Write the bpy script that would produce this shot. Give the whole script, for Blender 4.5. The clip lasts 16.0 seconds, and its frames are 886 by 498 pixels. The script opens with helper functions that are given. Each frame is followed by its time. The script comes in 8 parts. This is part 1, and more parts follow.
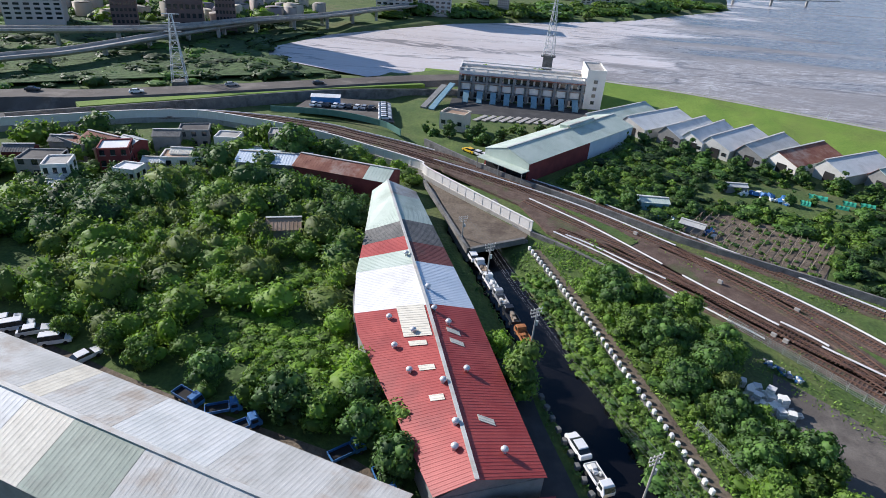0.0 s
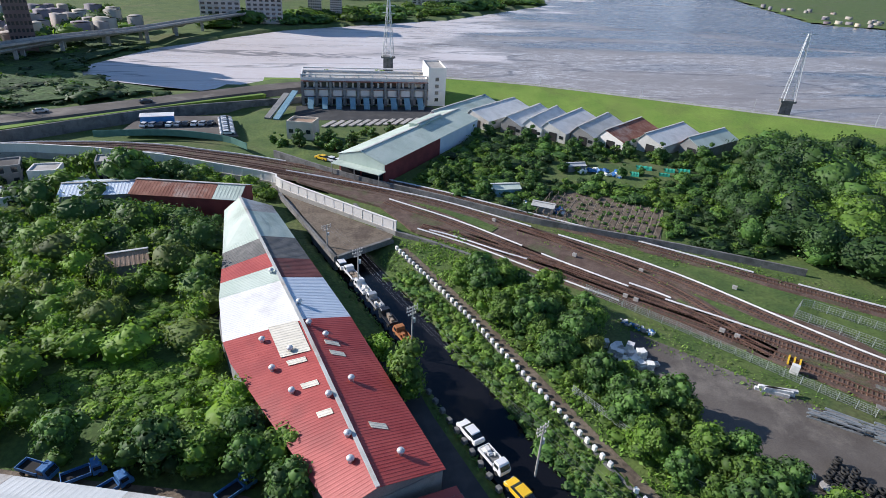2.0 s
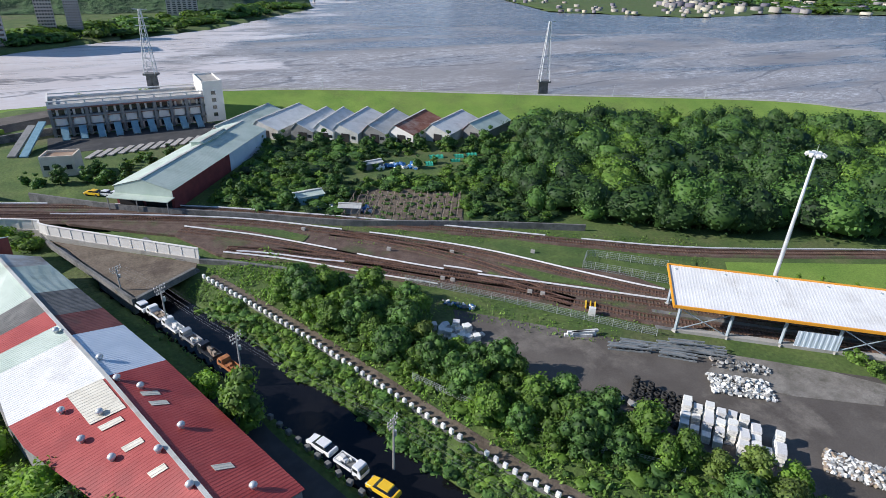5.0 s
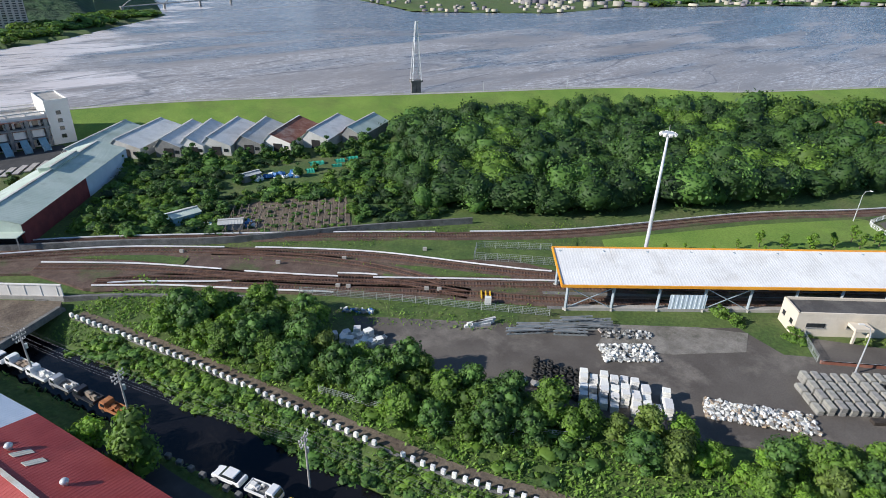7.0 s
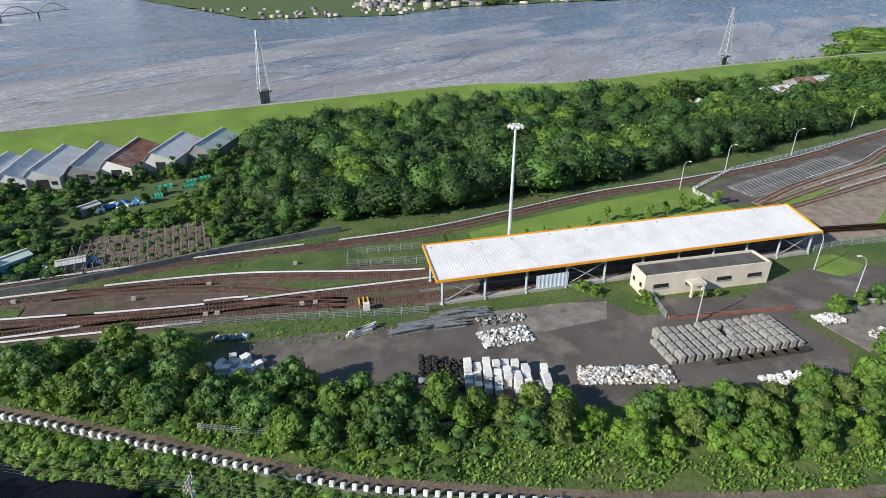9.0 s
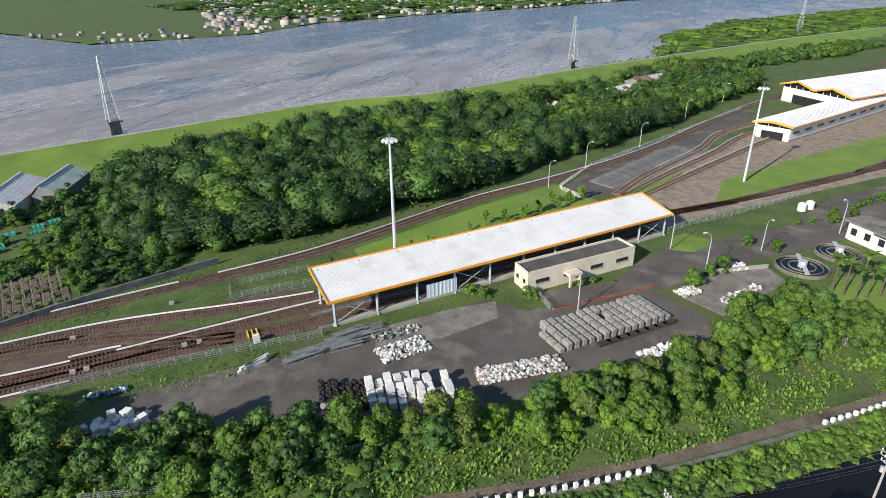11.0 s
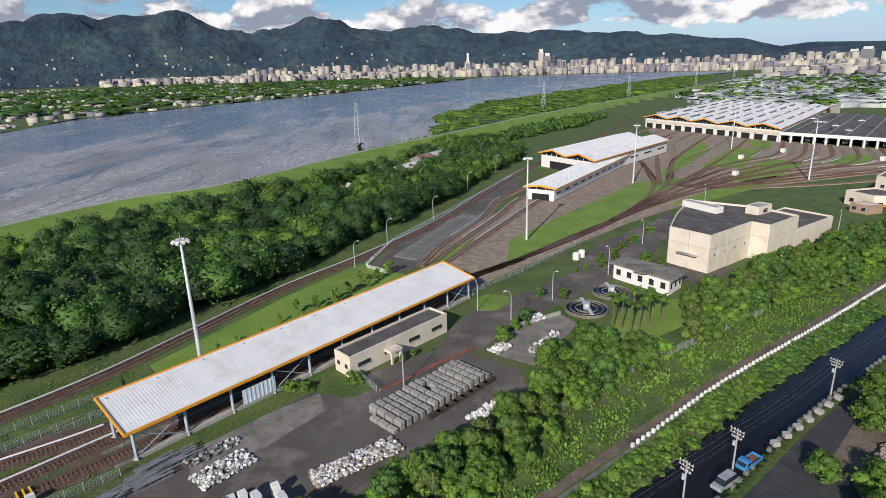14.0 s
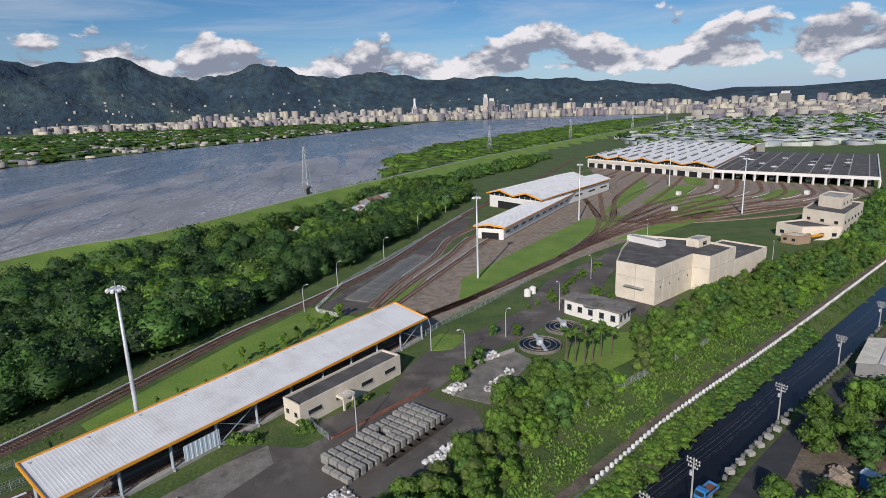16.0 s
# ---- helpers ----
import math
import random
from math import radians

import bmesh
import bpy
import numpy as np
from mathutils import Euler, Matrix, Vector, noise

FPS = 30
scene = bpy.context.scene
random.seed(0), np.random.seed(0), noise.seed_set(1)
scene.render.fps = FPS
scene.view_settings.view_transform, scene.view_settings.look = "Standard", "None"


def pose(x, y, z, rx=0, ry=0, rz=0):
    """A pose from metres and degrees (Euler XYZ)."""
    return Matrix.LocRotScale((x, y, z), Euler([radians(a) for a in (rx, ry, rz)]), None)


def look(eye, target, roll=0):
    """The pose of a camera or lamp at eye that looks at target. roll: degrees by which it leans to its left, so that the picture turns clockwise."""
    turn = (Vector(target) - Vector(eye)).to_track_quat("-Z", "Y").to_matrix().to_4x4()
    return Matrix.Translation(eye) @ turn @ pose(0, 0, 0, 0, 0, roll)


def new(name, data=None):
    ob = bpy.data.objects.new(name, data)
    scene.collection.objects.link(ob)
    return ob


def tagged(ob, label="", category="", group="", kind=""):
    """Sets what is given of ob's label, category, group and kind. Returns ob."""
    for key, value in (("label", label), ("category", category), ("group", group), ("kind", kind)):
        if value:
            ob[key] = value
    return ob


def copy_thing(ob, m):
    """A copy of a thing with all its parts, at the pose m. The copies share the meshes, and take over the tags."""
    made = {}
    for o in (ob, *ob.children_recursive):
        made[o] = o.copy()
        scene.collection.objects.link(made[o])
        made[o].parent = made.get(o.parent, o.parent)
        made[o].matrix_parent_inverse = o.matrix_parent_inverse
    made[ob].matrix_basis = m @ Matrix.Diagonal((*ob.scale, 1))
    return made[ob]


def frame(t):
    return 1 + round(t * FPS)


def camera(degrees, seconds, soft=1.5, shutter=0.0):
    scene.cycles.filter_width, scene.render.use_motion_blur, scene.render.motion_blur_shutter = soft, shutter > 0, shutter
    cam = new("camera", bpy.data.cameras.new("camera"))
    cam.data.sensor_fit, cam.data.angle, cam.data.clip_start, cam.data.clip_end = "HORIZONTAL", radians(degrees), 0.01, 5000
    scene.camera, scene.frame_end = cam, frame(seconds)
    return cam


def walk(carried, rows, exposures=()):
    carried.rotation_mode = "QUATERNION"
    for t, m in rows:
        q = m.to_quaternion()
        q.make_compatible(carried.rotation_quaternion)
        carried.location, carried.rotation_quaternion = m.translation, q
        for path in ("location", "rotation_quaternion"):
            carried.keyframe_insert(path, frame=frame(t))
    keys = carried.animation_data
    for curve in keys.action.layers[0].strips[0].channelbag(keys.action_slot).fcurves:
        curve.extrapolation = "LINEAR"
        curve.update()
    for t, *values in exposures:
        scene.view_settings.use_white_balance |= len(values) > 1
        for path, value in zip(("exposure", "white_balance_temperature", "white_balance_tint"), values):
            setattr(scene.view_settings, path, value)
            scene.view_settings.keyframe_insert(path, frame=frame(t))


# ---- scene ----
cam = camera(74.69, 16.0, 0.7)
ROWS = [
    (0, -0.000, 0.000, 58.000, 60.829, -3.823, 5.442),
    (0.5, 0.098, 0.057, 57.961, 61.098, -3.686, 2.726),
    (1, 0.208, 0.175, 57.893, 61.376, -3.520, -0.297),
    (1.5, 0.290, 0.148, 57.895, 61.654, -3.276, -4.804),
    (2, -0.140, 0.231, 57.869, 62.008, -3.084, -9.886),
    (2.5, -0.457, 0.279, 57.945, 62.234, -2.978, -14.313),
    (3, -0.516, 0.070, 57.949, 62.467, -2.723, -18.485),
    (3.5, -0.607, -0.076, 57.924, 62.716, -2.480, -22.163),
    (4, -0.683, -0.123, 57.902, 62.901, -2.296, -25.197),
    (6.5, -1.329, 0.073, 58.227, 63.471, -1.557, -40.387),
    (7, -1.381, 0.233, 58.071, 63.607, -1.352, -43.573),
    (7.5, -1.602, 0.326, 58.186, 63.734, -1.255, -46.833),
    (8, -1.674, -0.012, 58.440, 63.843, -0.948, -50.330),
    (8.5, -1.514, -0.198, 58.520, 63.933, -0.578, -54.167),
    (9, -1.480, -0.158, 58.518, 64.068, -0.296, -57.993),
    (11.5, -1.992, 0.102, 59.428, 65.692, 0.940, -74.866),
    (12, -1.960, 0.295, 59.732, 66.289, 1.182, -79.358),
    (12.5, -1.870, 0.527, 59.765, 67.298, 1.455, -83.575),
    (13, -1.675, 0.950, 59.751, 68.825, 1.457, -86.977),
    (13.5, -1.444, 1.113, 59.910, 70.489, 1.458, -89.323),
    (14, -1.343, 1.005, 59.867, 72.493, 1.585, -91.449),
    (14.5, -1.011, 0.895, 59.563, 74.724, 1.647, -92.770),
    (15, -0.746, 1.038, 59.492, 76.248, 1.652, -93.618),
    (15.5, -0.606, 0.976, 59.152, 76.419, 1.734, -94.979),
    (16, -0.490, 0.835, 58.956, 76.486, 1.922, -96.483),
]
walk(cam, [(t, pose(x, y, z, a, b, c)) for t, x, y, z, a, b, c in ROWS],
     ((0.0, 0.40, 6050, 15), (4.0, 0.34, 6000, 14), (6.5, 0.30, 6050, 12), (9.0, 0.32, 6300, 11), (12.5, 0.26, 6450, 12), (13.5, 0.06, 6350, 13), (14.5, -0.14, 6280, 14), (16.0, -0.30, 6180, 15)))
# ---- sky and sun ----
SUN_AZ, SUN_EL = 155.5, 27.0  # degrees: azimuth counter-clockwise from +x, elevation
world = bpy.data.worlds.new("world")
scene.world = world
world.use_nodes = True
wt = world.node_tree
wt.nodes.clear()


def wnode(kind, **kw):
    n = wt.nodes.new(kind)
    for k, v in kw.items():
        n.inputs[k].default_value = v
    return n


w_out = wt.nodes.new("ShaderNodeOutputWorld")
w_bg = wt.nodes.new("ShaderNodeBackground")
w_bg.inputs["Strength"].default_value = 0.088
w_sky = wt.nodes.new("ShaderNodeTexSky")
w_sky.sky_type, w_sky.sun_disc = "NISHITA", False
w_sky.sun_elevation, w_sky.sun_rotation = radians(SUN_EL), radians(90 - SUN_AZ)
w_sky.air_density, w_sky.dust_density, w_sky.ozone_density = 0.85, 0.05, 2.0
# flat-based cumulus banked over the hills, thin streaks above
w_tc = wt.nodes.new("ShaderNodeTexCoord")
w_sep = wt.nodes.new("ShaderNodeSeparateXYZ")
wt.links.new(w_tc.outputs["Generated"], w_sep.inputs[0])


def wcalc(op, a, c=0.0):
    n = wt.nodes.new("ShaderNodeMath")
    n.operation = op
    for k, v in enumerate((a, c)):
        if isinstance(v, (int, float)):
            n.inputs[k].default_value = v
        else:
            wt.links.new(v, n.inputs[k])
    return n.outputs[0]


def wrange(v, a, b, c=0.0, d=1.0, kind="LINEAR"):
    n = wt.nodes.new("ShaderNodeMapRange")
    n.interpolation_type = kind
    for k, val in enumerate((a, b, c, d)):
        n.inputs[k + 1].default_value = val
    wt.links.new(v, n.inputs[0])
    return n.outputs[0]


def wtex(az_scale, el_scale, dz, scale, detail, rough, dist=0.0):
    """Noise over bearing and height; dz looks that much higher up."""
    v = wt.nodes.new("ShaderNodeCombineXYZ")
    wt.links.new(wcalc("MULTIPLY", w_az, az_scale), v.inputs[0])
    wt.links.new(wcalc("MULTIPLY", wcalc("ADD", w_el, dz), el_scale), v.inputs[1])
    n = wnode("ShaderNodeTexNoise", Scale=scale, Detail=detail, Roughness=rough, Distortion=dist)
    wt.links.new(v.outputs[0], n.inputs["Vector"])
    return n.outputs["Fac"]


def wmix(f, a, b):
    n = wt.nodes.new("ShaderNodeMix")
    n.data_type = "RGBA"
    for sock, v in (("Factor", f), ("A", a), ("B", b)):
        if isinstance(v, tuple):
            n.inputs[sock].default_value = (*v, 1)
        else:
            wt.links.new(v, n.inputs[sock])
    return n.outputs["Result"]


w_az = wcalc("ARCTAN2", w_sep.outputs["Y"], w_sep.outputs["X"])
w_el = w_sep.outputs["Z"]
puff = wtex(1.0, 1.7, 0.0, 9.0, 12.0, 0.56, 0.15)
bank = wcalc("MULTIPLY", wrange(w_el, 0.040, 0.062, -0.10, 0.115), 1.0)
fade = wrange(w_el, 0.080, 0.150, 0.0, -0.24)
cover = wrange(wcalc("ADD", wcalc("ADD", puff, bank), fade), 0.515, 0.575, 0.0, 1.0, "SMOOTHSTEP")
lit = wrange(wcalc("SUBTRACT", puff, wtex(1.0, 1.7, 0.016, 9.0, 9.0, 0.56, 0.15)), -0.03, 0.085)
cloud = wmix(lit, (3.6, 4.0, 4.8), (11.6, 11.3, 10.9))
w_hue = wt.nodes.new("ShaderNodeHueSaturation")
w_hue.inputs["Saturation"].default_value = 1.35
wt.links.new(w_sky.outputs[0], w_hue.inputs["Color"])
streak = wcalc("MULTIPLY", wrange(wtex(0.9, 7.0, 0.0, 3.0, 8.0, 0.6, 0.6), 0.44, 0.74, 0.0, 0.55), wrange(w_el, 0.07, 0.13))
air = wmix(wrange(w_el, 0.0, 0.10), (4.6, 6.4, 8.6), w_hue.outputs[0])
w_all = wmix(cover, wmix(streak, air, (7.6, 8.4, 9.2)), cloud)
wt.links.new(w_all, w_bg.inputs["Color"])
wt.links.new(w_bg.outputs[0], w_out.inputs[0])

sun = new("sun", bpy.data.lights.new("sun", "SUN"))
sun.data.energy, sun.data.angle, sun.data.color = 5.0, radians(0.53), (1.0, 0.93, 0.815)
sa, se = radians(SUN_AZ), radians(SUN_EL)
sun.matrix_world = look((0, 0, 200), (-math.cos(sa) * math.cos(se) * 100, -math.sin(sa) * math.cos(se) * 100, 200 - math.sin(se) * 100))

# ---- materials ----
def material(name, c1, c2, scale=0.5, rough=0.85, metal=0.0, bump=0.25, bump_scale=8.0, fine=0.25, spread=0.0, island=0.0, stain=None, stain_scale=0.08, stain_amount=0.5, spec=0.5, detail=5.0):
    """Two colours mixed by coarse noise, a fine grain over it, an optional stain colour, bump; spread varies by object, island by loose piece."""
    m = bpy.data.materials.new(name)
    m.use_nodes = True
    nt = m.node_tree
    b = nt.nodes["Principled BSDF"]
    b.inputs["Roughness"].default_value, b.inputs["Metallic"].default_value = rough, metal
    b.inputs["Specular IOR Level"].default_value = spec
    geo = nt.nodes.new("ShaderNodeTexCoord")

    def noise_tex(s, d=detail, r=0.55):
        n = nt.nodes.new("ShaderNodeTexNoise")
        n.inputs["Scale"].default_value, n.inputs["Detail"].default_value, n.inputs["Roughness"].default_value = s, d, r
        nt.links.new(geo.outputs["Object"], n.inputs["Vector"])
        return n

    def mixer(fac, a, bb, mode="MIX"):
        x = nt.nodes.new("ShaderNodeMix")
        x.data_type, x.blend_type = "RGBA", mode
        for sock, val in (("Factor", fac), ("A", a), ("B", bb)):
            if isinstance(val, (int, float)):
                x.inputs[sock].default_value = val
            elif isinstance(val, tuple):
                x.inputs[sock].default_value = (*val, 1)
            else:
                nt.links.new(val, x.inputs[sock])
        return x.outputs["Result"]

    def ranged(v, a, bb, c=0.0, d=1.0):
        r = nt.nodes.new("ShaderNodeMapRange")
        for i, val in enumerate((a, bb, c, d)):
            r.inputs[i + 1].default_value = val
        nt.links.new(v, r.inputs[0])
        return r.outputs[0]

    n1 = noise_tex(scale)
    col = mixer(ranged(n1.outputs["Fac"], 0.38, 0.62), c1, c2)
    if stain:
        ns = noise_tex(stain_scale, 6.0, 0.65)
        col = mixer(ranged(ns.outputs["Fac"], 0.52, 0.66, 0.0, stain_amount), col, stain)
    n2 = noise_tex(bump_scale)
    if fine:
        col = mixer(1.0, col, mixer(ranged(n2.outputs["Fac"], 0.3, 0.7), (1 - fine,) * 3, (1 + fine,) * 3), "MULTIPLY")
    if spread:
        o = nt.nodes.new("ShaderNodeObjectInfo")
        col = mixer(1.0, col, mixer(o.outputs["Random"], (1 - spread, 1 - spread, 1 - spread * 0.8), (1 + spread, 1 + spread, 1 + spread * 0.6)), "MULTIPLY")
    if island:
        g = nt.nodes.new("ShaderNodeNewGeometry")
        col = mixer(1.0, col, mixer(g.outputs["Random Per Island"], (1 - island, 1 - island, 1 - island * 0.7), (1 + island * 0.95, 1 + island, 1 + island * 0.4)), "MULTIPLY")
    nt.links.new(col, b.inputs["Base Color"])
    if bump:
        bp = nt.nodes.new("ShaderNodeBump")
        bp.inputs["Strength"].default_value, bp.inputs["Distance"].default_value = bump, 0.5 / bump_scale
        nt.links.new(n2.outputs["Fac"], bp.inputs["Height"])
        nt.links.new(bp.outputs[0], b.inputs["Normal"])
    return m


M_GROUND = material("meadow_soil", (0.056, 0.100, 0.020), (0.094, 0.138, 0.030), 0.12, 0.95, bump=0.6, bump_scale=1.5, fine=0.3, stain=(0.13, 0.10, 0.065), stain_scale=0.03, stain_amount=0.5)
M_LAWN = material("lawn", (0.135, 0.232, 0.030), (0.185, 0.280, 0.042), 0.08, 0.95, bump=0.5, bump_scale=2.5, fine=0.25, stain=(0.12, 0.13, 0.04), stain_scale=0.06, stain_amount=0.4)
M_REED = material("reed_marsh", (0.036, 0.075, 0.020), (0.062, 0.112, 0.028), 0.03, 0.95, bump=0.9, bump_scale=0.4, fine=0.4)
M_ASPHALT = material("asphalt", (0.082, 0.070, 0.060), (0.120, 0.105, 0.091), 0.10, 0.9, bump=0.2, bump_scale=6, fine=0.2, stain=(0.225, 0.20, 0.17), stain_scale=0.09, stain_amount=0.7)
M_STREET = material("old_asphalt", (0.035, 0.036, 0.038), (0.05, 0.05, 0.052), 0.3, 0.85, bump=0.2, bump_scale=12, fine=0.12, stain=(0.09, 0.085, 0.08), stain_scale=0.15, stain_amount=0.4)
M_CONC = material("concrete", (0.36, 0.34, 0.31), (0.45, 0.43, 0.40), 0.5, 0.9, bump=0.2, bump_scale=6, fine=0.12, stain=(0.17, 0.16, 0.14), stain_scale=0.25, stain_amount=0.7)
M_DARKCONC = material("weathered_concrete", (0.13, 0.13, 0.125), (0.20, 0.195, 0.185), 0.5, 0.92, bump=0.3, bump_scale=4, fine=0.2, stain=(0.06, 0.06, 0.055), stain_scale=0.3, stain_amount=0.7)
M_DIRT = material("bare_dirt", (0.128, 0.098, 0.068), (0.180, 0.143, 0.105), 0.3, 0.95, bump=0.5, bump_scale=2, fine=0.25, stain=(0.07, 0.05, 0.04), stain_scale=0.12, stain_amount=0.8)
M_BALLAST = material("rusty_ballast", (0.235, 0.180, 0.132), (0.335, 0.270, 0.210), 0.4, 0.95, bump=0.8, bump_scale=5, fine=0.4, stain=(0.10, 0.115, 0.05), stain_scale=0.15, stain_amount=0.45)
M_JUNCTION = material("old_brown_ballast", (0.085, 0.052, 0.039), (0.135, 0.092, 0.070), 0.4, 0.95, bump=0.8, bump_scale=5, fine=0.4, stain=(0.07, 0.10, 0.03), stain_scale=0.12, stain_amount=0.75)
M_SLEEPER = material("sleeper", (0.10, 0.055, 0.04), (0.17, 0.10, 0.075), 1.0, 0.9, fine=0.2, island=0.3)
M_RAIL = material("rail_steel", (0.16, 0.09, 0.065), (0.25, 0.15, 0.11), 1.0, 0.5, 0.4, fine=0.2)
M_COVER = material("white_rail_cover", (0.80, 0.79, 0.78), (0.86, 0.85, 0.84), 0.5, 0.6, fine=0.1, bump=0)
M_WHITE = material("white_sheet_metal", (0.74, 0.73, 0.71), (0.82, 0.81, 0.79), 0.2, 0.5, bump=0.05, bump_scale=3, fine=0.06, stain=(0.52, 0.49, 0.44), stain_scale=0.15, stain_amount=0.4)
M_WHITEWALL = material("white_wall_paint", (0.74, 0.71, 0.66), (0.82, 0.79, 0.74), 0.2, 0.7, bump=0.05, fine=0.05, stain=(0.6, 0.57, 0.52), stain_scale=0.2, stain_amount=0.35)
M_ORANGE = material("orange_trim", (0.80, 0.33, 0.02), (0.86, 0.38, 0.03), 0.6, 0.5, bump=0, fine=0.06)
M_STEEL = material("blue_grey_steel", (0.34, 0.40, 0.44), (0.42, 0.48, 0.52), 0.5, 0.5, 0.1, bump=0, fine=0.1)
M_GALV = material("galvanised_steel", (0.55, 0.57, 0.58), (0.68, 0.69, 0.70), 0.8, 0.45, 0.3, bump=0, fine=0.08)
M_BEIGE = material("beige_render", (0.66, 0.58, 0.46), (0.73, 0.65, 0.53), 0.25, 0.85, bump=0.1, bump_scale=5, fine=0.06, stain=(0.5, 0.43, 0.34), stain_scale=0.2, stain_amount=0.35)
M_JOINTBEIGE = material("joint_shadow_beige", (0.44, 0.38, 0.30), (0.52, 0.46, 0.37), 0.3, 0.85, bump=0.05, fine=0.08)
M_ROOFDARK = material("bitumen_roof", (0.07, 0.065, 0.062), (0.115, 0.108, 0.10), 0.25, 0.92, bump=0.2, bump_scale=4, fine=0.15, stain=(0.19, 0.18, 0.165), stain_scale=0.18, stain_amount=0.6)
M_RED = material("red_roof_sheet", (0.33, 0.045, 0.04), (0.41, 0.07, 0.06), 0.25, 0.55, bump=0.05, fine=0.08, stain=(0.26, 0.05, 0.045), stain_scale=0.12, stain_amount=0.6)
M_DARKRED = material("faded_red_sheet", (0.15, 0.045, 0.04), (0.21, 0.07, 0.06), 0.3, 0.7, bump=0.1, fine=0.15, stain=(0.10, 0.06, 0.05), stain_scale=0.2, stain_amount=0.7)
M_PALEGREEN = material("pale_green_sheet", (0.46, 0.54, 0.46), (0.54, 0.61, 0.53), 0.2, 0.6, bump=0.05, fine=0.06, stain=(0.34, 0.40, 0.33), stain_scale=0.15, stain_amount=0.6)
M_GREYROOF = material("dark_grey_sheet", (0.11, 0.11, 0.105), (0.17, 0.165, 0.155), 0.4, 0.8, bump=0.1, fine=0.15, stain=(0.24, 0.23, 0.21), stain_scale=0.3, stain_amount=0.5)
M_PALEBLUE = material("pale_blue_sheet", (0.60, 0.68, 0.76), (0.68, 0.75, 0.82), 0.3, 0.5, bump=0.05, fine=0.05)
M_CREAM = material("cream_translucent_sheet", (0.62, 0.58, 0.48), (0.70, 0.66, 0.55), 0.6, 0.6, bump=0, fine=0.12, stain=(0.48, 0.44, 0.36), stain_scale=0.4, stain_amount=0.5)
M_RUST = material("rusty_sheet", (0.20, 0.07, 0.045), (0.30, 0.13, 0.085), 0.3, 0.85, bump=0.1, fine=0.2, stain=(0.35, 0.29, 0.25), stain_scale=0.15, stain_amount=0.7)
M_OLDSHEET = material("weathered_zinc_sheet", (0.46, 0.46, 0.43), (0.57, 0.565, 0.535), 0.25, 0.6, bump=0.1, fine=0.12, stain=(0.34, 0.26, 0.19), stain_scale=0.15, stain_amount=0.65)
M_BROWNROOF = material("brown_sheet", (0.30, 0.20, 0.13), (0.38, 0.27, 0.19), 0.3, 0.8, fine=0.15)
M_BRICK = material("dark_red_wall", (0.17, 0.03, 0.03), (0.23, 0.045, 0.04), 0.4, 0.8, fine=0.12)
M_GREYWALL = material("grey_render", (0.20, 0.20, 0.195), (0.29, 0.285, 0.27), 0.3, 0.9, bump=0.1, fine=0.12, stain=(0.11, 0.11, 0.105), stain_scale=0.3, stain_amount=0.6)
M_BLUE = material("blue_paint", (0.04, 0.20, 0.48), (0.06, 0.27, 0.58), 0.8, 0.4, bump=0, fine=0.06)
M_YELLOW = material("yellow_paint", (0.80, 0.48, 0.02), (0.85, 0.55, 0.03), 0.8, 0.35, bump=0, fine=0.05)
M_CARWHITE = material("white_car_paint", (0.74, 0.74, 0.74), (0.80, 0.80, 0.80), 0.8, 0.3, bump=0, fine=0.03)
M_CARSILVER = material("silver_car_paint", (0.42, 0.43, 0.45), (0.50, 0.51, 0.53), 0.8, 0.3, 0.4, bump=0, fine=0.03)
M_CARDARK = material("dark_car_paint", (0.02, 0.022, 0.03), (0.04, 0.042, 0.05), 0.8, 0.3, bump=0, fine=0.05)
M_GLASS = material("dark_glass", (0.015, 0.02, 0.025), (0.03, 0.036, 0.04), 0.5, 0.12, bump=0, fine=0.0, spec=0.8)
M_RUBBER = material("black_rubber", (0.015, 0.015, 0.015), (0.035, 0.033, 0.03), 1.5, 0.8, fine=0.2, spread=0.3)
# near-black for truck beds and for shade painted in door openings
M_DARK = material("shade_and_bed_black", (0.012, 0.012, 0.013), (0.02, 0.02, 0.02), 0.5, 0.9, bump=0, fine=0.1)
M_BARK = material("bark", (0.10, 0.075, 0.05), (0.16, 0.125, 0.09), 2.0, 0.95, bump=0.5, bump_scale=10)
M_PALEBLOCK = material("white_block", (0.70, 0.69, 0.66), (0.78, 0.77, 0.745), 1.5, 0.8, fine=0.14, bump=0.1, spread=0.16, stain=(0.42, 0.40, 0.36), stain_scale=0.8, stain_amount=0.5)
M_SLAB = material("concrete_slab", (0.27, 0.26, 0.235), (0.38, 0.365, 0.335), 1.0, 0.9, fine=0.12, bump=0.15, spread=0.15, stain=(0.20, 0.19, 0.16), stain_scale=0.6, stain_amount=0.6)
M_ORANGERUST = material("orange_rust", (0.30, 0.11, 0.04), (0.42, 0.17, 0.06), 1.5, 0.9, fine=0.2)
M_TIMBER = material("old_timber", (0.26, 0.20, 0.15), (0.36, 0.29, 0.22), 2.0, 0.9, fine=0.2, island=0.2)
M_NET = material("green_net", (0.02, 0.28, 0.17), (0.04, 0.36, 0.24), 1.0, 0.8, fine=0.2)
M_HOARD = material("grey_green_hoarding", (0.07, 0.17, 0.14), (0.10, 0.22, 0.18), 0.6, 0.6, bump=0, fine=0.1)
M_TARP = material("blue_tarpaulin", (0.03, 0.12, 0.33), (0.05, 0.20, 0.45), 1.0, 0.6, fine=0.2)
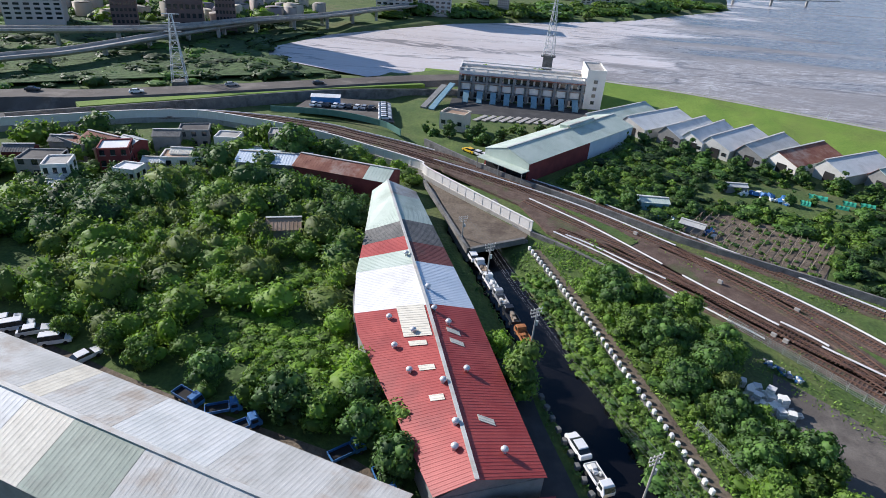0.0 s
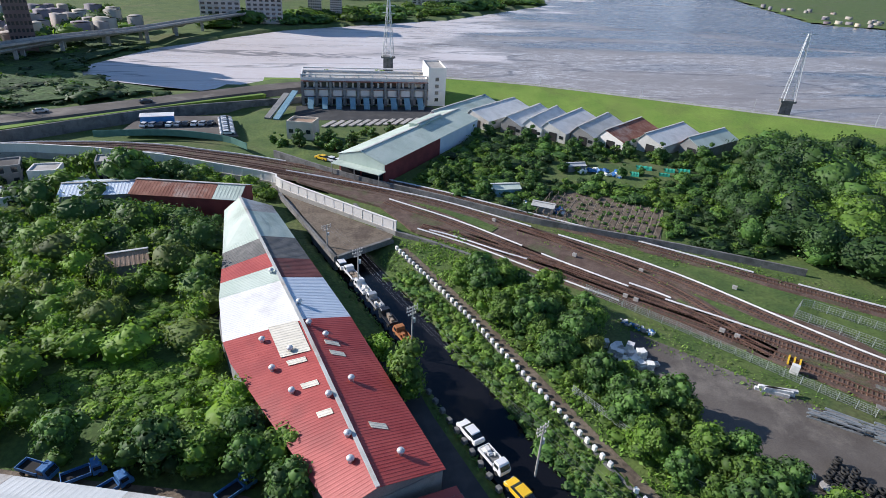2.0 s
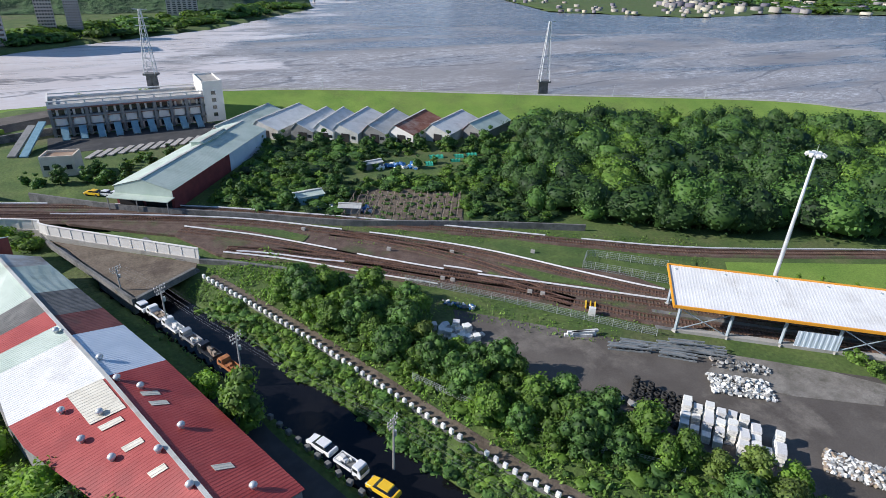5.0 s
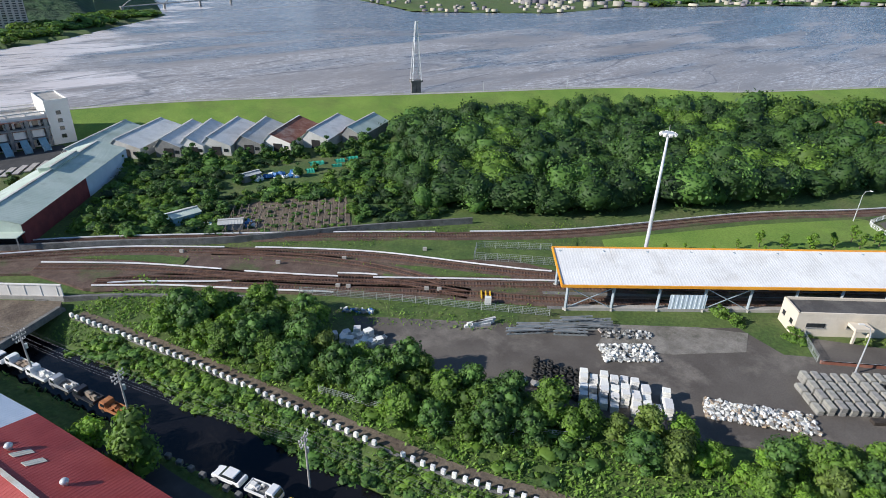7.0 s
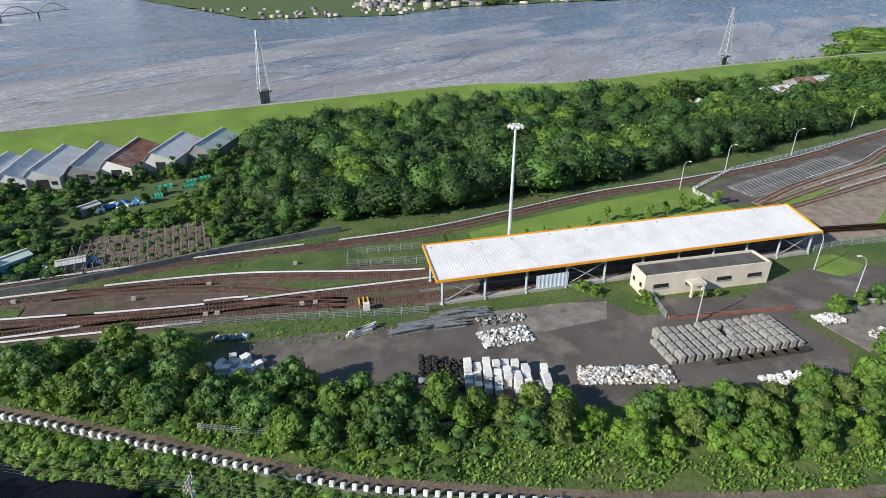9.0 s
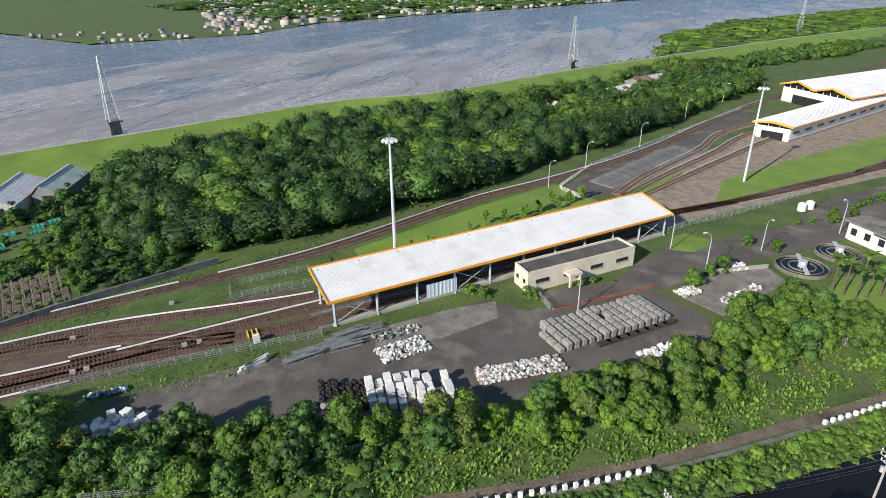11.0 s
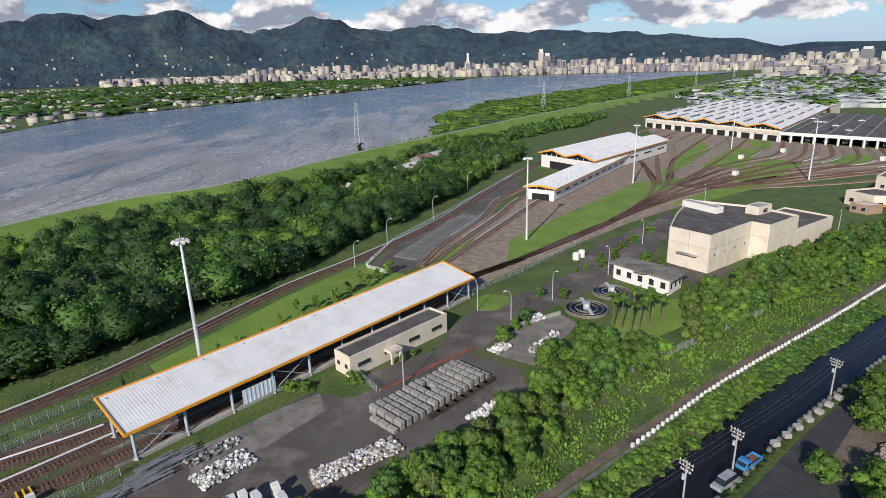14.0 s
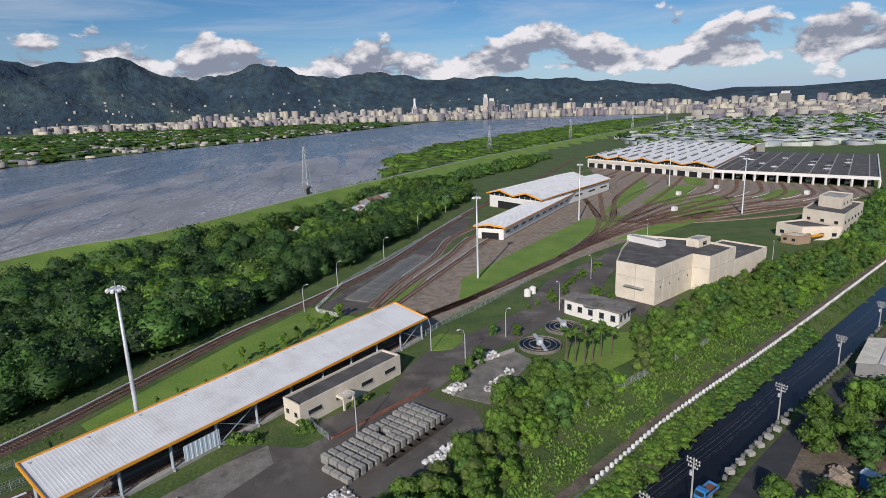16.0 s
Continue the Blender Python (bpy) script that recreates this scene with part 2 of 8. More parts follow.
M_CYAN = material("cyan_steel", (0.17, 0.30, 0.36), (0.22, 0.36, 0.42), 0.8, 0.5, bump=0, fine=0.1)
M_DIRTYCONC = material("dirty_concrete", (0.165, 0.150, 0.128), (0.25, 0.23, 0.20), 0.35, 0.92, bump=0.3, bump_scale=5, fine=0.2, stain=(0.085, 0.08, 0.06), stain_scale=0.22, stain_amount=0.75)
M_SAGE = material("sage_green_sheet", (0.26, 0.31, 0.25), (0.33, 0.38, 0.31), 0.3, 0.6, bump=0.05, fine=0.08, stain=(0.20, 0.22, 0.18), stain_scale=0.2, stain_amount=0.5)
M_GREYWHITE = material("grey_white_sheet", (0.56, 0.58, 0.565), (0.66, 0.67, 0.655), 0.3, 0.55, bump=0.05, fine=0.07, stain=(0.42, 0.42, 0.40), stain_scale=0.2, stain_amount=0.5)
M_DARKTIMBER = material("creosoted_timber", (0.035, 0.028, 0.022), (0.07, 0.055, 0.042), 1.5, 0.9, fine=0.25, spread=0.2)
M_DARKSTEEL = material("weathered_steel", (0.20, 0.225, 0.235), (0.30, 0.325, 0.335), 0.6, 0.6, 0.2, bump=0, fine=0.2, stain=(0.14, 0.12, 0.10), stain_scale=0.5, stain_amount=0.5)
M_CABLE = material("cable_sheath", (0.10, 0.10, 0.105), (0.16, 0.16, 0.165), 1.0, 0.5, bump=0, fine=0.1)
M_TOWER = material("brown_tower_tile", (0.15, 0.10, 0.09), (0.20, 0.14, 0.125), 0.1, 0.8, bump=0, fine=0.1)
M_TOWERPALE = material("pale_tower_tile", (0.52, 0.46, 0.42), (0.60, 0.54, 0.50), 0.1, 0.8, bump=0, fine=0.08)
M_FENCE = material("fence_wire", (0.30, 0.33, 0.31), (0.40, 0.43, 0.40), 1.0, 0.6, 0.2, bump=0, fine=0.1)


def leaf_material(name, c1, c2, trans=0.26):
    m = material(name, c1, c2, 0.35, 0.62, bump=0, fine=0.0, island=0.42, spread=0.20, spec=0.3)
    nt = m.node_tree
    b = nt.nodes["Principled BSDF"]
    out = nt.nodes["Material Output"]
    tl = nt.nodes.new("ShaderNodeBsdfTranslucent")
    mx = nt.nodes.new("ShaderNodeMixShader")
    mx.inputs[0].default_value = trans
    warm = nt.nodes.new("ShaderNodeMix")
    warm.data_type, warm.blend_type = "RGBA", "MULTIPLY"
    warm.inputs["Factor"].default_value = 1.0
    warm.inputs["B"].default_value = (1.9, 1.9, 0.9, 1)
    nt.links.new(b.inputs["Base Color"].links[0].from_socket, warm.inputs["A"])
    nt.links.new(warm.outputs["Result"], tl.inputs["Color"])
    nt.links.new(b.outputs[0], mx.inputs[1])
    nt.links.new(tl.outputs[0], mx.inputs[2])
    nt.links.new(mx.outputs[0], out.inputs["Surface"])
    return m


M_LEAF = leaf_material("leaves", (0.090, 0.168, 0.028), (0.135, 0.220, 0.042))
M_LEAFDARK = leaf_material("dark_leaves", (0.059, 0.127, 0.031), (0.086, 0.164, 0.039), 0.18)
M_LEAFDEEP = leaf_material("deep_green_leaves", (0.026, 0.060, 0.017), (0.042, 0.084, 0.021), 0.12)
M_LEAFLIGHT = leaf_material("bright_leaves", (0.128, 0.236, 0.030), (0.185, 0.295, 0.046))
M_LEAFOLIVE = leaf_material("olive_leaves", (0.104, 0.157, 0.036), (0.144, 0.192, 0.050))
M_GRASSBLADE = leaf_material("weeds", (0.108, 0.200, 0.034), (0.165, 0.255, 0.056))


def water_material(name, c1, c2, rough, wave_scale, bump, stretch=(1, 1, 1)):
    m = bpy.data.materials.new(name)
    m.use_nodes = True
    nt = m.node_tree
    b = nt.nodes["Principled BSDF"]
    b.inputs["IOR"].default_value = 1.33
    tc = nt.nodes.new("ShaderNodeTexCoord")
    mp = nt.nodes.new("ShaderNodeMapping")
    mp.inputs["Scale"].default_value = stretch
    nt.links.new(tc.outputs["Object"], mp.inputs[0])
    big = nt.nodes.new("ShaderNodeTexNoise")
    big.inputs["Scale"].default_value, big.inputs["Detail"].default_value, big.inputs["Roughness"].default_value = 0.006, 8.0, 0.6
    nt.links.new(mp.outputs[0], big.inputs["Vector"])
    mr = nt.nodes.new("ShaderNodeMapRange")
    mr.inputs["From Min"].default_value, mr.inputs["From Max"].default_value = 0.42, 0.58
    nt.links.new(big.outputs["Fac"], mr.inputs[0])
    mx = nt.nodes.new("ShaderNodeMix")
    mx.data_type = "RGBA"
    mx.inputs["A"].default_value, mx.inputs["B"].default_value = (*c1, 1), (*c2, 1)
    nt.links.new(mr.outputs[0], mx.inputs["Factor"])
    nt.links.new(mx.outputs["Result"], b.inputs["Base Color"])
    rr = nt.nodes.new("ShaderNodeMapRange")
    rr.inputs["To Min"].default_value, rr.inputs["To Max"].default_value = rough[0], rough[1]
    nt.links.new(mr.outputs[0], rr.inputs[0])
    nt.links.new(rr.outputs[0], b.inputs["Roughness"])
    wv = nt.nodes.new("ShaderNodeTexNoise")
    wv.inputs["Scale"].default_value, wv.inputs["Detail"].default_value = wave_scale, 4.0
    nt.links.new(tc.outputs["Object"], wv.inputs["Vector"])
    bp = nt.nodes.new("ShaderNodeBump")
    bp.inputs["Strength"].default_value, bp.inputs["Distance"].default_value = bump, 0.4
    nt.links.new(wv.outputs["Fac"], bp.inputs["Height"])
    nt.links.new(bp.outputs[0], b.inputs["Normal"])
    return m


def river_material():
    """Tidal mud and shallow water: wet sheets that mirror the sky, shelves of bare mud, ripple glints painted near
    white, streaks along the stream.
    """
    m = bpy.data.materials.new("tidal_river")
    m.use_nodes = True
    nt = m.node_tree
    b = nt.nodes["Principled BSDF"]
    b.inputs["IOR"].default_value = 1.33
    tc = nt.nodes.new("ShaderNodeTexCoord")

    def tex(scale, stretch, turn, detail=7.0, rough=0.6, dist=0.3):
        mp = nt.nodes.new("ShaderNodeMapping")
        mp.inputs["Scale"].default_value, mp.inputs["Rotation"].default_value = (1, stretch, 1), (0, 0, radians(turn))
        n = nt.nodes.new("ShaderNodeTexNoise")
        n.inputs["Scale"].default_value, n.inputs["Detail"].default_value, n.inputs["Roughness"].default_value, n.inputs["Distortion"].default_value = scale, detail, rough, dist
        nt.links.new(tc.outputs["Object"], mp.inputs[0])
        nt.links.new(mp.outputs[0], n.inputs["Vector"])
        return n.outputs["Fac"]

    def ranged(v, a, c, d=0.0, e=1.0):
        r = nt.nodes.new("ShaderNodeMapRange")
        for i, val in enumerate((a, c, d, e)):
            r.inputs[i + 1].default_value = val
        nt.links.new(v, r.inputs[0])
        return r.outputs[0]

    def mix(f, a, c):
        x = nt.nodes.new("ShaderNodeMix")
        x.data_type = "RGBA"
        nt.links.new(f, x.inputs["Factor"])
        for sock, v in (("A", a), ("B", c)):
            if isinstance(v, tuple):
                x.inputs[sock].default_value = (*v, 1)
            else:
                nt.links.new(v, x.inputs[sock])
        return x.outputs["Result"]

    def across(vec, a, c, d=0.0, e=1.0):
        dp = nt.nodes.new("ShaderNodeVectorMath")
        dp.operation = "DOT_PRODUCT"
        dp.inputs[1].default_value = vec
        nt.links.new(tc.outputs["Object"], dp.inputs[0])
        return ranged(dp.outputs["Value"], a, c, d, e)

    def calc(op, a, c):
        x = nt.nodes.new("ShaderNodeMath")
        x.operation = op
        for k, v in enumerate((a, c)):
            if isinstance(v, (int, float)):
                x.inputs[k].default_value = v
            else:
                nt.links.new(v, x.inputs[k])
        return x.outputs[0]

    # mud shelves along the near shore, deep water beyond, a bare pale flat up the bay with its wet sheen painted in
    swirl = tex(0.0042, 4.5, 32, 9.0, 0.55, 0.8)
    shelf = calc("ADD", across((0.51, 0.86, 0.0), 300, 760, 0.16, -0.13), swirl)
    mud = ranged(shelf, 0.47, 0.60)
    flat = ranged(calc("ADD", across((-1.0, 0.55, 0.0), 30, 215, -0.22, 0.22), tex(0.008, 2.5, 10, 7.0)), 0.48, 0.58)
    grain = ranged(tex(0.028, 7.0, 31, 10.0, 0.7, 0.5), 0.36, 0.68)
    col = mix(mud, (0.088, 0.104, 0.134), (0.255, 0.222, 0.200))
    col = mix(calc("MULTIPLY", grain, 0.42), col, (0.36, 0.34, 0.335))
    col = mix(flat, col, (0.66, 0.60, 0.575))
    # glints on the ripples, painted near white, in drifts
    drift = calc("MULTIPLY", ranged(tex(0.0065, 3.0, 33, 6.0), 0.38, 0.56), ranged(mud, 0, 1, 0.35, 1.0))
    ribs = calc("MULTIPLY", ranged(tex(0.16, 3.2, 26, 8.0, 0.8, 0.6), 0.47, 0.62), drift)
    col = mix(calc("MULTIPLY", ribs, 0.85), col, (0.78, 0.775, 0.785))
    # narrow dark runnels winding along the stream
    bend = tex(0.0034, 5.5, 33, 6.0, 0.5, 1.2)
    line = ranged(calc("ABSOLUTE", calc("SUBTRACT", bend, 0.5), 0.0), 0.003, 0.011, 0.62, 0.0)
    col = mix(line, col, (0.075, 0.075, 0.085))
    nt.links.new(col, b.inputs["Base Color"])
    nt.links.new(calc("ADD", ranged(mud, 0, 1, 0.20, 0.34), ranged(grain, 0, 1, -0.04, 0.12)), b.inputs["Roughness"])
    bp = nt.nodes.new("ShaderNodeBump")
    bp.inputs["Strength"].default_value, bp.inputs["Distance"].default_value = 0.35, 0.3
    nt.links.new(tex(0.3, 2.4, 28, 6.0), bp.inputs["Height"])
    nt.links.new(bp.outputs[0], b.inputs["Normal"])
    return m


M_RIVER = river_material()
M_CANAL = water_material("canal_water", (0.006, 0.006, 0.008), (0.010, 0.010, 0.012), (0.10, 0.14), 1.2, 0.05)

# ---- building helpers ----
def part(name, bm, mat, parent=None, label="", smooth=False):
    """Links a bmesh as one mesh object, under a thing or a part."""
    me = bpy.data.meshes.new(name)
    bmesh.ops.recalc_face_normals(bm, faces=bm.faces)
    bm.to_mesh(me)
    bm.free()
    me.materials.append(mat)
    if smooth:
        me.polygons.foreach_set("use_smooth", [True] * len(me.polygons))
    ob = new(name, me)
    ob.parent = parent
    if label:
        ob["label"] = label
    return ob


def shared(name, me, parent, m=None):
    ob = new(name, me)
    ob.parent = parent
    if m is not None:
        ob.matrix_basis = m
    return ob


def thing(name, label, category, group="", kind="", m=None):
    ob = new(name)
    ob.empty_display_size = 0.5
    if m is not None:
        ob.matrix_basis = m
    return tagged(ob, label, category, group, kind)


def np_mesh(name, verts, faces, mat, smooth=False):
    """A mesh from numpy arrays; faces all have the same number of corners."""
    me = bpy.data.meshes.new(name)
    n, k = faces.shape
    me.vertices.add(len(verts))
    me.vertices.foreach_set("co", np.ascontiguousarray(verts, dtype=np.float32).ravel())
    me.loops.add(n * k)
    me.loops.foreach_set("vertex_index", np.ascontiguousarray(faces, dtype=np.int32).ravel())
    me.polygons.add(n)
    me.polygons.foreach_set("loop_start", np.arange(0, n * k, k, dtype=np.int32))
    me.update(calc_edges=True)
    me.materials.append(mat)
    if smooth:
        me.polygons.foreach_set("use_smooth", np.ones(n, dtype=bool))
    return me


def box(bm, x0, y0, z0, x1, y1, z1, m=None):
    v = [bm.verts.new((x, y, z)) for z in (z0, z1) for x, y in ((x0, y0), (x1, y0), (x1, y1), (x0, y1))]
    for f in ((0, 1, 2, 3), (4, 5, 6, 7), (0, 1, 5, 4), (1, 2, 6, 5), (2, 3, 7, 6), (3, 0, 4, 7)):
        bm.faces.new([v[i] for i in f])
    if m is not None:
        bmesh.ops.transform(bm, matrix=m, verts=v)
    return v


def prism(bm, pts, z0, z1):
    """An upright prism over a plan outline."""
    lo = [bm.verts.new((p[0], p[1], z0)) for p in pts]
    hi = [bm.verts.new((p[0], p[1], z1)) for p in pts]
    bm.faces.new(lo[::-1])
    bm.faces.new(hi)
    n = len(pts)
    for i in range(n):
        bm.faces.new((lo[i], lo[(i + 1) % n], hi[(i + 1) % n], hi[i]))


def beam(bm, a, b, w, h=None, sides=4):
    """A bar from a to b."""
    a, b = Vector(a), Vector(b)
    h = h or w
    q = (b - a).to_track_quat("Z", "Y").to_matrix()
    ring = []
    for p in (a, b):
        row = []
        for i in range(sides):
            t = 2 * math.pi * (i + 0.5) / sides
            k = 0.7071 if sides == 4 else 0.5
            row.append(bm.verts.new(p + q @ Vector((math.cos(t) * w * k, math.sin(t) * h * k, 0))))
        ring.append(row)
    bm.faces.new(ring[0][::-1])
    bm.faces.new(ring[1])
    for i in range(sides):
        j = (i + 1) % sides
        bm.faces.new((ring[0][i], ring[0][j], ring[1][j], ring[1][i]))


def tube(bm, rings, sides=8, cap=True):
    """A lathe-like tube through rings (x, y, z, radius)."""
    rows = []
    for x, y, z, r in rings:
        rows.append([bm.verts.new((x + r * math.cos(2 * math.pi * i / sides), y + r * math.sin(2 * math.pi * i / sides), z)) for i in range(sides)])
    for a, b in zip(rows, rows[1:]):
        for i in range(sides):
            j = (i + 1) % sides
            bm.faces.new((a[i], a[j], b[j], b[i]))
    if cap:
        bm.faces.new(rows[0][::-1])
        bm.faces.new(rows[-1])


def ribbed(bm, a, b, c, d, pitch=0.7, rib=0.07, thick=0.06):
    """A profiled metal sheet over the quad a, b (one edge) and d, c (the opposite edge); ribs run from ab to dc."""
    a, b, c, d = (Vector(p) for p in (a, b, c, d))
    n = max(2, int((b - a).length / pitch))
    up = (b - a).cross(d - a).normalized()
    if up.z < 0:
        up = -up
    top, bot = [], []
    for i in range(n):
        for f, h in ((0.0, 0), (0.55, 0), (0.62, rib), (0.93, rib)):
            t = min(1.0, (i + f) / n)
            p, q = a.lerp(b, t), d.lerp(c, t)
            top.append((bm.verts.new(p + up * h), bm.verts.new(q + up * h)))
    p, q = b, c
    top.append((bm.verts.new(p), bm.verts.new(q)))
    for (p0, q0), (p1, q1) in zip(top, top[1:]):
        bm.faces.new((p0, p1, q1, q0))
    v = [bm.verts.new(p - up * thick) for p in (a, b, c, d)]
    bm.faces.new(v[::-1])
    for i, j in ((0, 1), (1, 2), (2, 3), (3, 0)):
        w0, w1 = (a, b, c, d)[i], (a, b, c, d)[j]
        bm.faces.new((v[i], v[j], bm.verts.new(w1), bm.verts.new(w0)))


def sheet(name, pts, z, mat, label, category, drop=0.3):
    """A flat piece of the ground with a little depth."""
    bm = bmesh.new()
    prism(bm, pts, z - drop, z)
    return tagged(part(name, bm, mat), label, category, kind="structure")


def along(poly, step, offset=0.0):
    """Points, headings every step metres along a polyline, moved sideways (left is positive)."""
    out, carry = [], 0.0
    for (x0, y0), (x1, y1) in zip(poly, poly[1:]):
        L = math.hypot(x1 - x0, y1 - y0)
        ux, uy = (x1 - x0) / L, (y1 - y0) / L
        s = carry
        while s < L:
            out.append((x0 + ux * s - uy * offset, y0 + uy * s + ux * offset, math.atan2(uy, ux)))
            s += step
        carry = s - L
    return out


def smooth_line(pts, n=8):
    """Catmull-Rom through plan points."""
    p = [np.array(q, float) for q in pts]
    p = [2 * p[0] - p[1], *p, 2 * p[-1] - p[-2]]
    out = []
    for i in range(1, len(p) - 2):
        for k in range(n):
            t = k / n
            a, b, c, d = p[i - 1], p[i], p[i + 1], p[i + 2]
            out.append(tuple(0.5 * (2 * b + (c - a) * t + (2 * a - 5 * b + 4 * c - d) * t * t + (3 * b - a - 3 * c + d) * t ** 3)))
    out.append(tuple(p[-2]))
    return out


def strip(bm, line, half0, half1, z0, z1, off=0.0):
    """A long bar along a plan line: half0/half1 the half width below and above, from z0 to z1."""
    rows = []
    for i, (x, y) in enumerate(line):
        xa, ya = line[max(0, i - 1)]
        xb, yb = line[min(len(line) - 1, i + 1)]
        L = math.hypot(xb - xa, yb - ya) or 1
        nx, ny = -(yb - ya) / L, (xb - xa) / L
        rows.append([bm.verts.new((x + nx * (off + s), y + ny * (off + s), z)) for s, z in ((half0, z0), (half1, z1), (-half1, z1), (-half0, z0))])
    for a, b in zip(rows, rows[1:]):
        for i in range(3):
            bm.faces.new((a[i], b[i], b[i + 1], a[i + 1]))
    for r in (rows[0], rows[-1]):
        bm.faces.new(r)


def inside(poly, x, y):
    """Which of the points lie inside a plan outline (numpy)."""
    x, y = np.asarray(x, float), np.asarray(y, float)
    c = np.zeros(x.shape, bool)
    n = len(poly)
    for i in range(n):
        x0, y0 = poly[i]
        x1, y1 = poly[(i + 1) % n]
        if y0 == y1:
            continue
        hit = ((y0 > y) != (y1 > y)) & (x < (x1 - x0) * (y - y0) / (y1 - y0) + x0)
        c ^= hit
    return c


def signed(line, x, y):
    """Signed distance to a plan line (left of its course is positive)."""
    x, y = np.asarray(x, float), np.asarray(y, float)
    best, sign = np.full(x.shape, 1e9), np.ones(x.shape)
    for (x0, y0), (x1, y1) in zip(line, line[1:]):
        dx, dy = x1 - x0, y1 - y0
        t = np.clip(((x - x0) * dx + (y - y0) * dy) / (dx * dx + dy * dy), 0, 1)
        px, py = x - x0 - t * dx, y - y0 - t * dy
        d = np.hypot(px, py)
        s = np.where(dx * py - dy * px >= 0, 1.0, -1.0)
        m = d < best
        best, sign = np.where(m, d, best), np.where(m, s, sign)
    return best * sign


# ---- plan ----
BAR = [(12, 109), (21.4, 84.2), (27.4, 66), (34, 46.1), (39.6, 32.2), (58, -1), (80.1, -31.8), (98.2, -55.3), (131.1, -103.8), (185.8, -181.8), (300, -345)]
CANAL0 = [(2, 134), *BAR]
CREST = [(-30, 262), (10, 262), (47, 254), (90, 240), (171, 196), (262, 147), (297, 107), (400, 50), (490, -8), (720, -162), (1164, -498), (2400, -1450)]
RIVER = [(-20, 275), (12, 276), (52, 268), (96, 254), (178, 209), (271, 160), (306, 120), (409, 64), (520, 0), (640, -25), (731, -14), (953, -83), (1545, -472), (2160, -923), (2750, -1430),
         (3080, -1300), (3230, -800), (3000, -270), (2409, -70), (1725, 178), (1433, 292), (1220, 405), (900, 525), (676, 500), (520, 600), (700, 1100), (1100, 2000), (1900, 3600),
         (1200, 3600), (500, 1500), (241, 682), (102, 518), (-30, 426), (-93, 346), (-111, 296), (-110, 273), (-53, 251), (-40, 262)]


def ground_z(x, y):
    """Height of the ground: yard level 0, the street side 1.5 lower, the canal cut, the dyke and the river bed."""
    x, y = np.asarray(x, float), np.asarray(y, float)
    s = signed(CANAL0, x, y)
    z = np.interp(s, [-18, -14.5, -13.2, -6.0, -4.0, -0.6, 0.2, 3.5, 14], [-1.5, -1.5, -4.2, -4.2, -2.6, -1.1, -1.0, -1.0, 0.0])
    lo = np.interp(s, [-18, 14], [-1.5, 0.0])
    z = np.where((y > 118) & (s > -60), np.where(s < -8, -1.5, lo), z)
    d = signed(CREST, x, y)
    z = z + np.interp(d, [-22, -16, -1, 1, 8, 40], [0, 0, 4.0, 4.0, 0.2, 0]) * np.clip((x - 22) / 24, 0, 1)
    riv = inside(RIVER, x, y)
    return np.where(riv, -5.0, z)


def axis(fine0, fine1, step, mid0, mid1, mstep, far):
    a = list(np.arange(fine0, fine1, step))
    lo, hi = list(np.arange(mid0, fine0, mstep)), list(np.arange(fine1, mid1, mstep))
    g, out_hi = mstep, []
    v = mid1
    while v < far:
        out_hi.append(v)
        g *= 1.15
        v += g
    out_hi.append(far)
    g, out_lo = mstep, []
    v = mid0
    while v > -far:
        v -= g
        g *= 1.15
        out_lo.append(v)
    out_lo.append(-far)
    return np.array(sorted(set(np.round(out_lo[::-1] + lo + a + hi + out_hi, 3))))


gx, gy = axis(-10, 150, 1.5, -200, 600, 6, 4950), axis(-140, 120, 1.5, -420, 420, 6, 4950)
GX, GY = np.meshgrid(gx, gy)
GZ = ground_z(GX.ravel(), GY.ravel())
gv = np.stack([GX.ravel(), GY.ravel(), GZ], 1)
nx_, ny_ = len(gx), len(gy)
gi = np.arange(nx_ * ny_).reshape(ny_, nx_)
gf = np.stack([gi[:-1, :-1].ravel(), gi[:-1, 1:].ravel(), gi[1:, 1:].ravel(), gi[1:, :-1].ravel()], 1)
ground = tagged(new("ground", np_mesh("ground", gv, gf, M_GROUND, True)), "uneven green meadow and soil", "ground", kind="structure")

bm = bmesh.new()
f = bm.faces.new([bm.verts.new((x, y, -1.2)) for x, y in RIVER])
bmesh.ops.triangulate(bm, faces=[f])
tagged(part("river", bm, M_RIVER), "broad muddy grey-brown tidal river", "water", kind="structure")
bm = bmesh.new()
strip(bm, smooth_line([(4, 128), *BAR]), 4.6, 4.6, -4.3, -3.0, -9.6)
tagged(part("canal_water", bm, M_CANAL), "still black canal water", "water", kind="structure")

# grass dyke along the river, with its crest path
bm = bmesh.new()
dl = smooth_line(CREST, 6)
rows = []
for off, z in ((-27, 0.06), (-24, 0.12), (-13, 2.6), (-2, 5.1), (2.2, 5.1), (11, 0.9)):
    for i, (x, y) in enumerate(dl):
        xa, ya = dl[max(0, i - 1)]
        xb, yb = dl[min(len(dl) - 1, i + 1)]
        L = math.hypot(xb - xa, yb - ya)
        rows.append(bm.verts.new((x - (yb - ya) / L * off, y + (xb - xa) / L * off, z * min(1.0, max(-0.05, (x - 22) / 24)))))
nd = len(dl)
for k in range(5):
    for i in range(nd - 1):
        bm.faces.new((rows[k * nd + i], rows[k * nd + i + 1], rows[(k + 1) * nd + i + 1], rows[(k + 1) * nd + i]))
tagged(part("grass_dyke", bm, M_LAWN), "smooth mown green grass dyke", "embankment", kind="structure")
bm = bmesh.new()
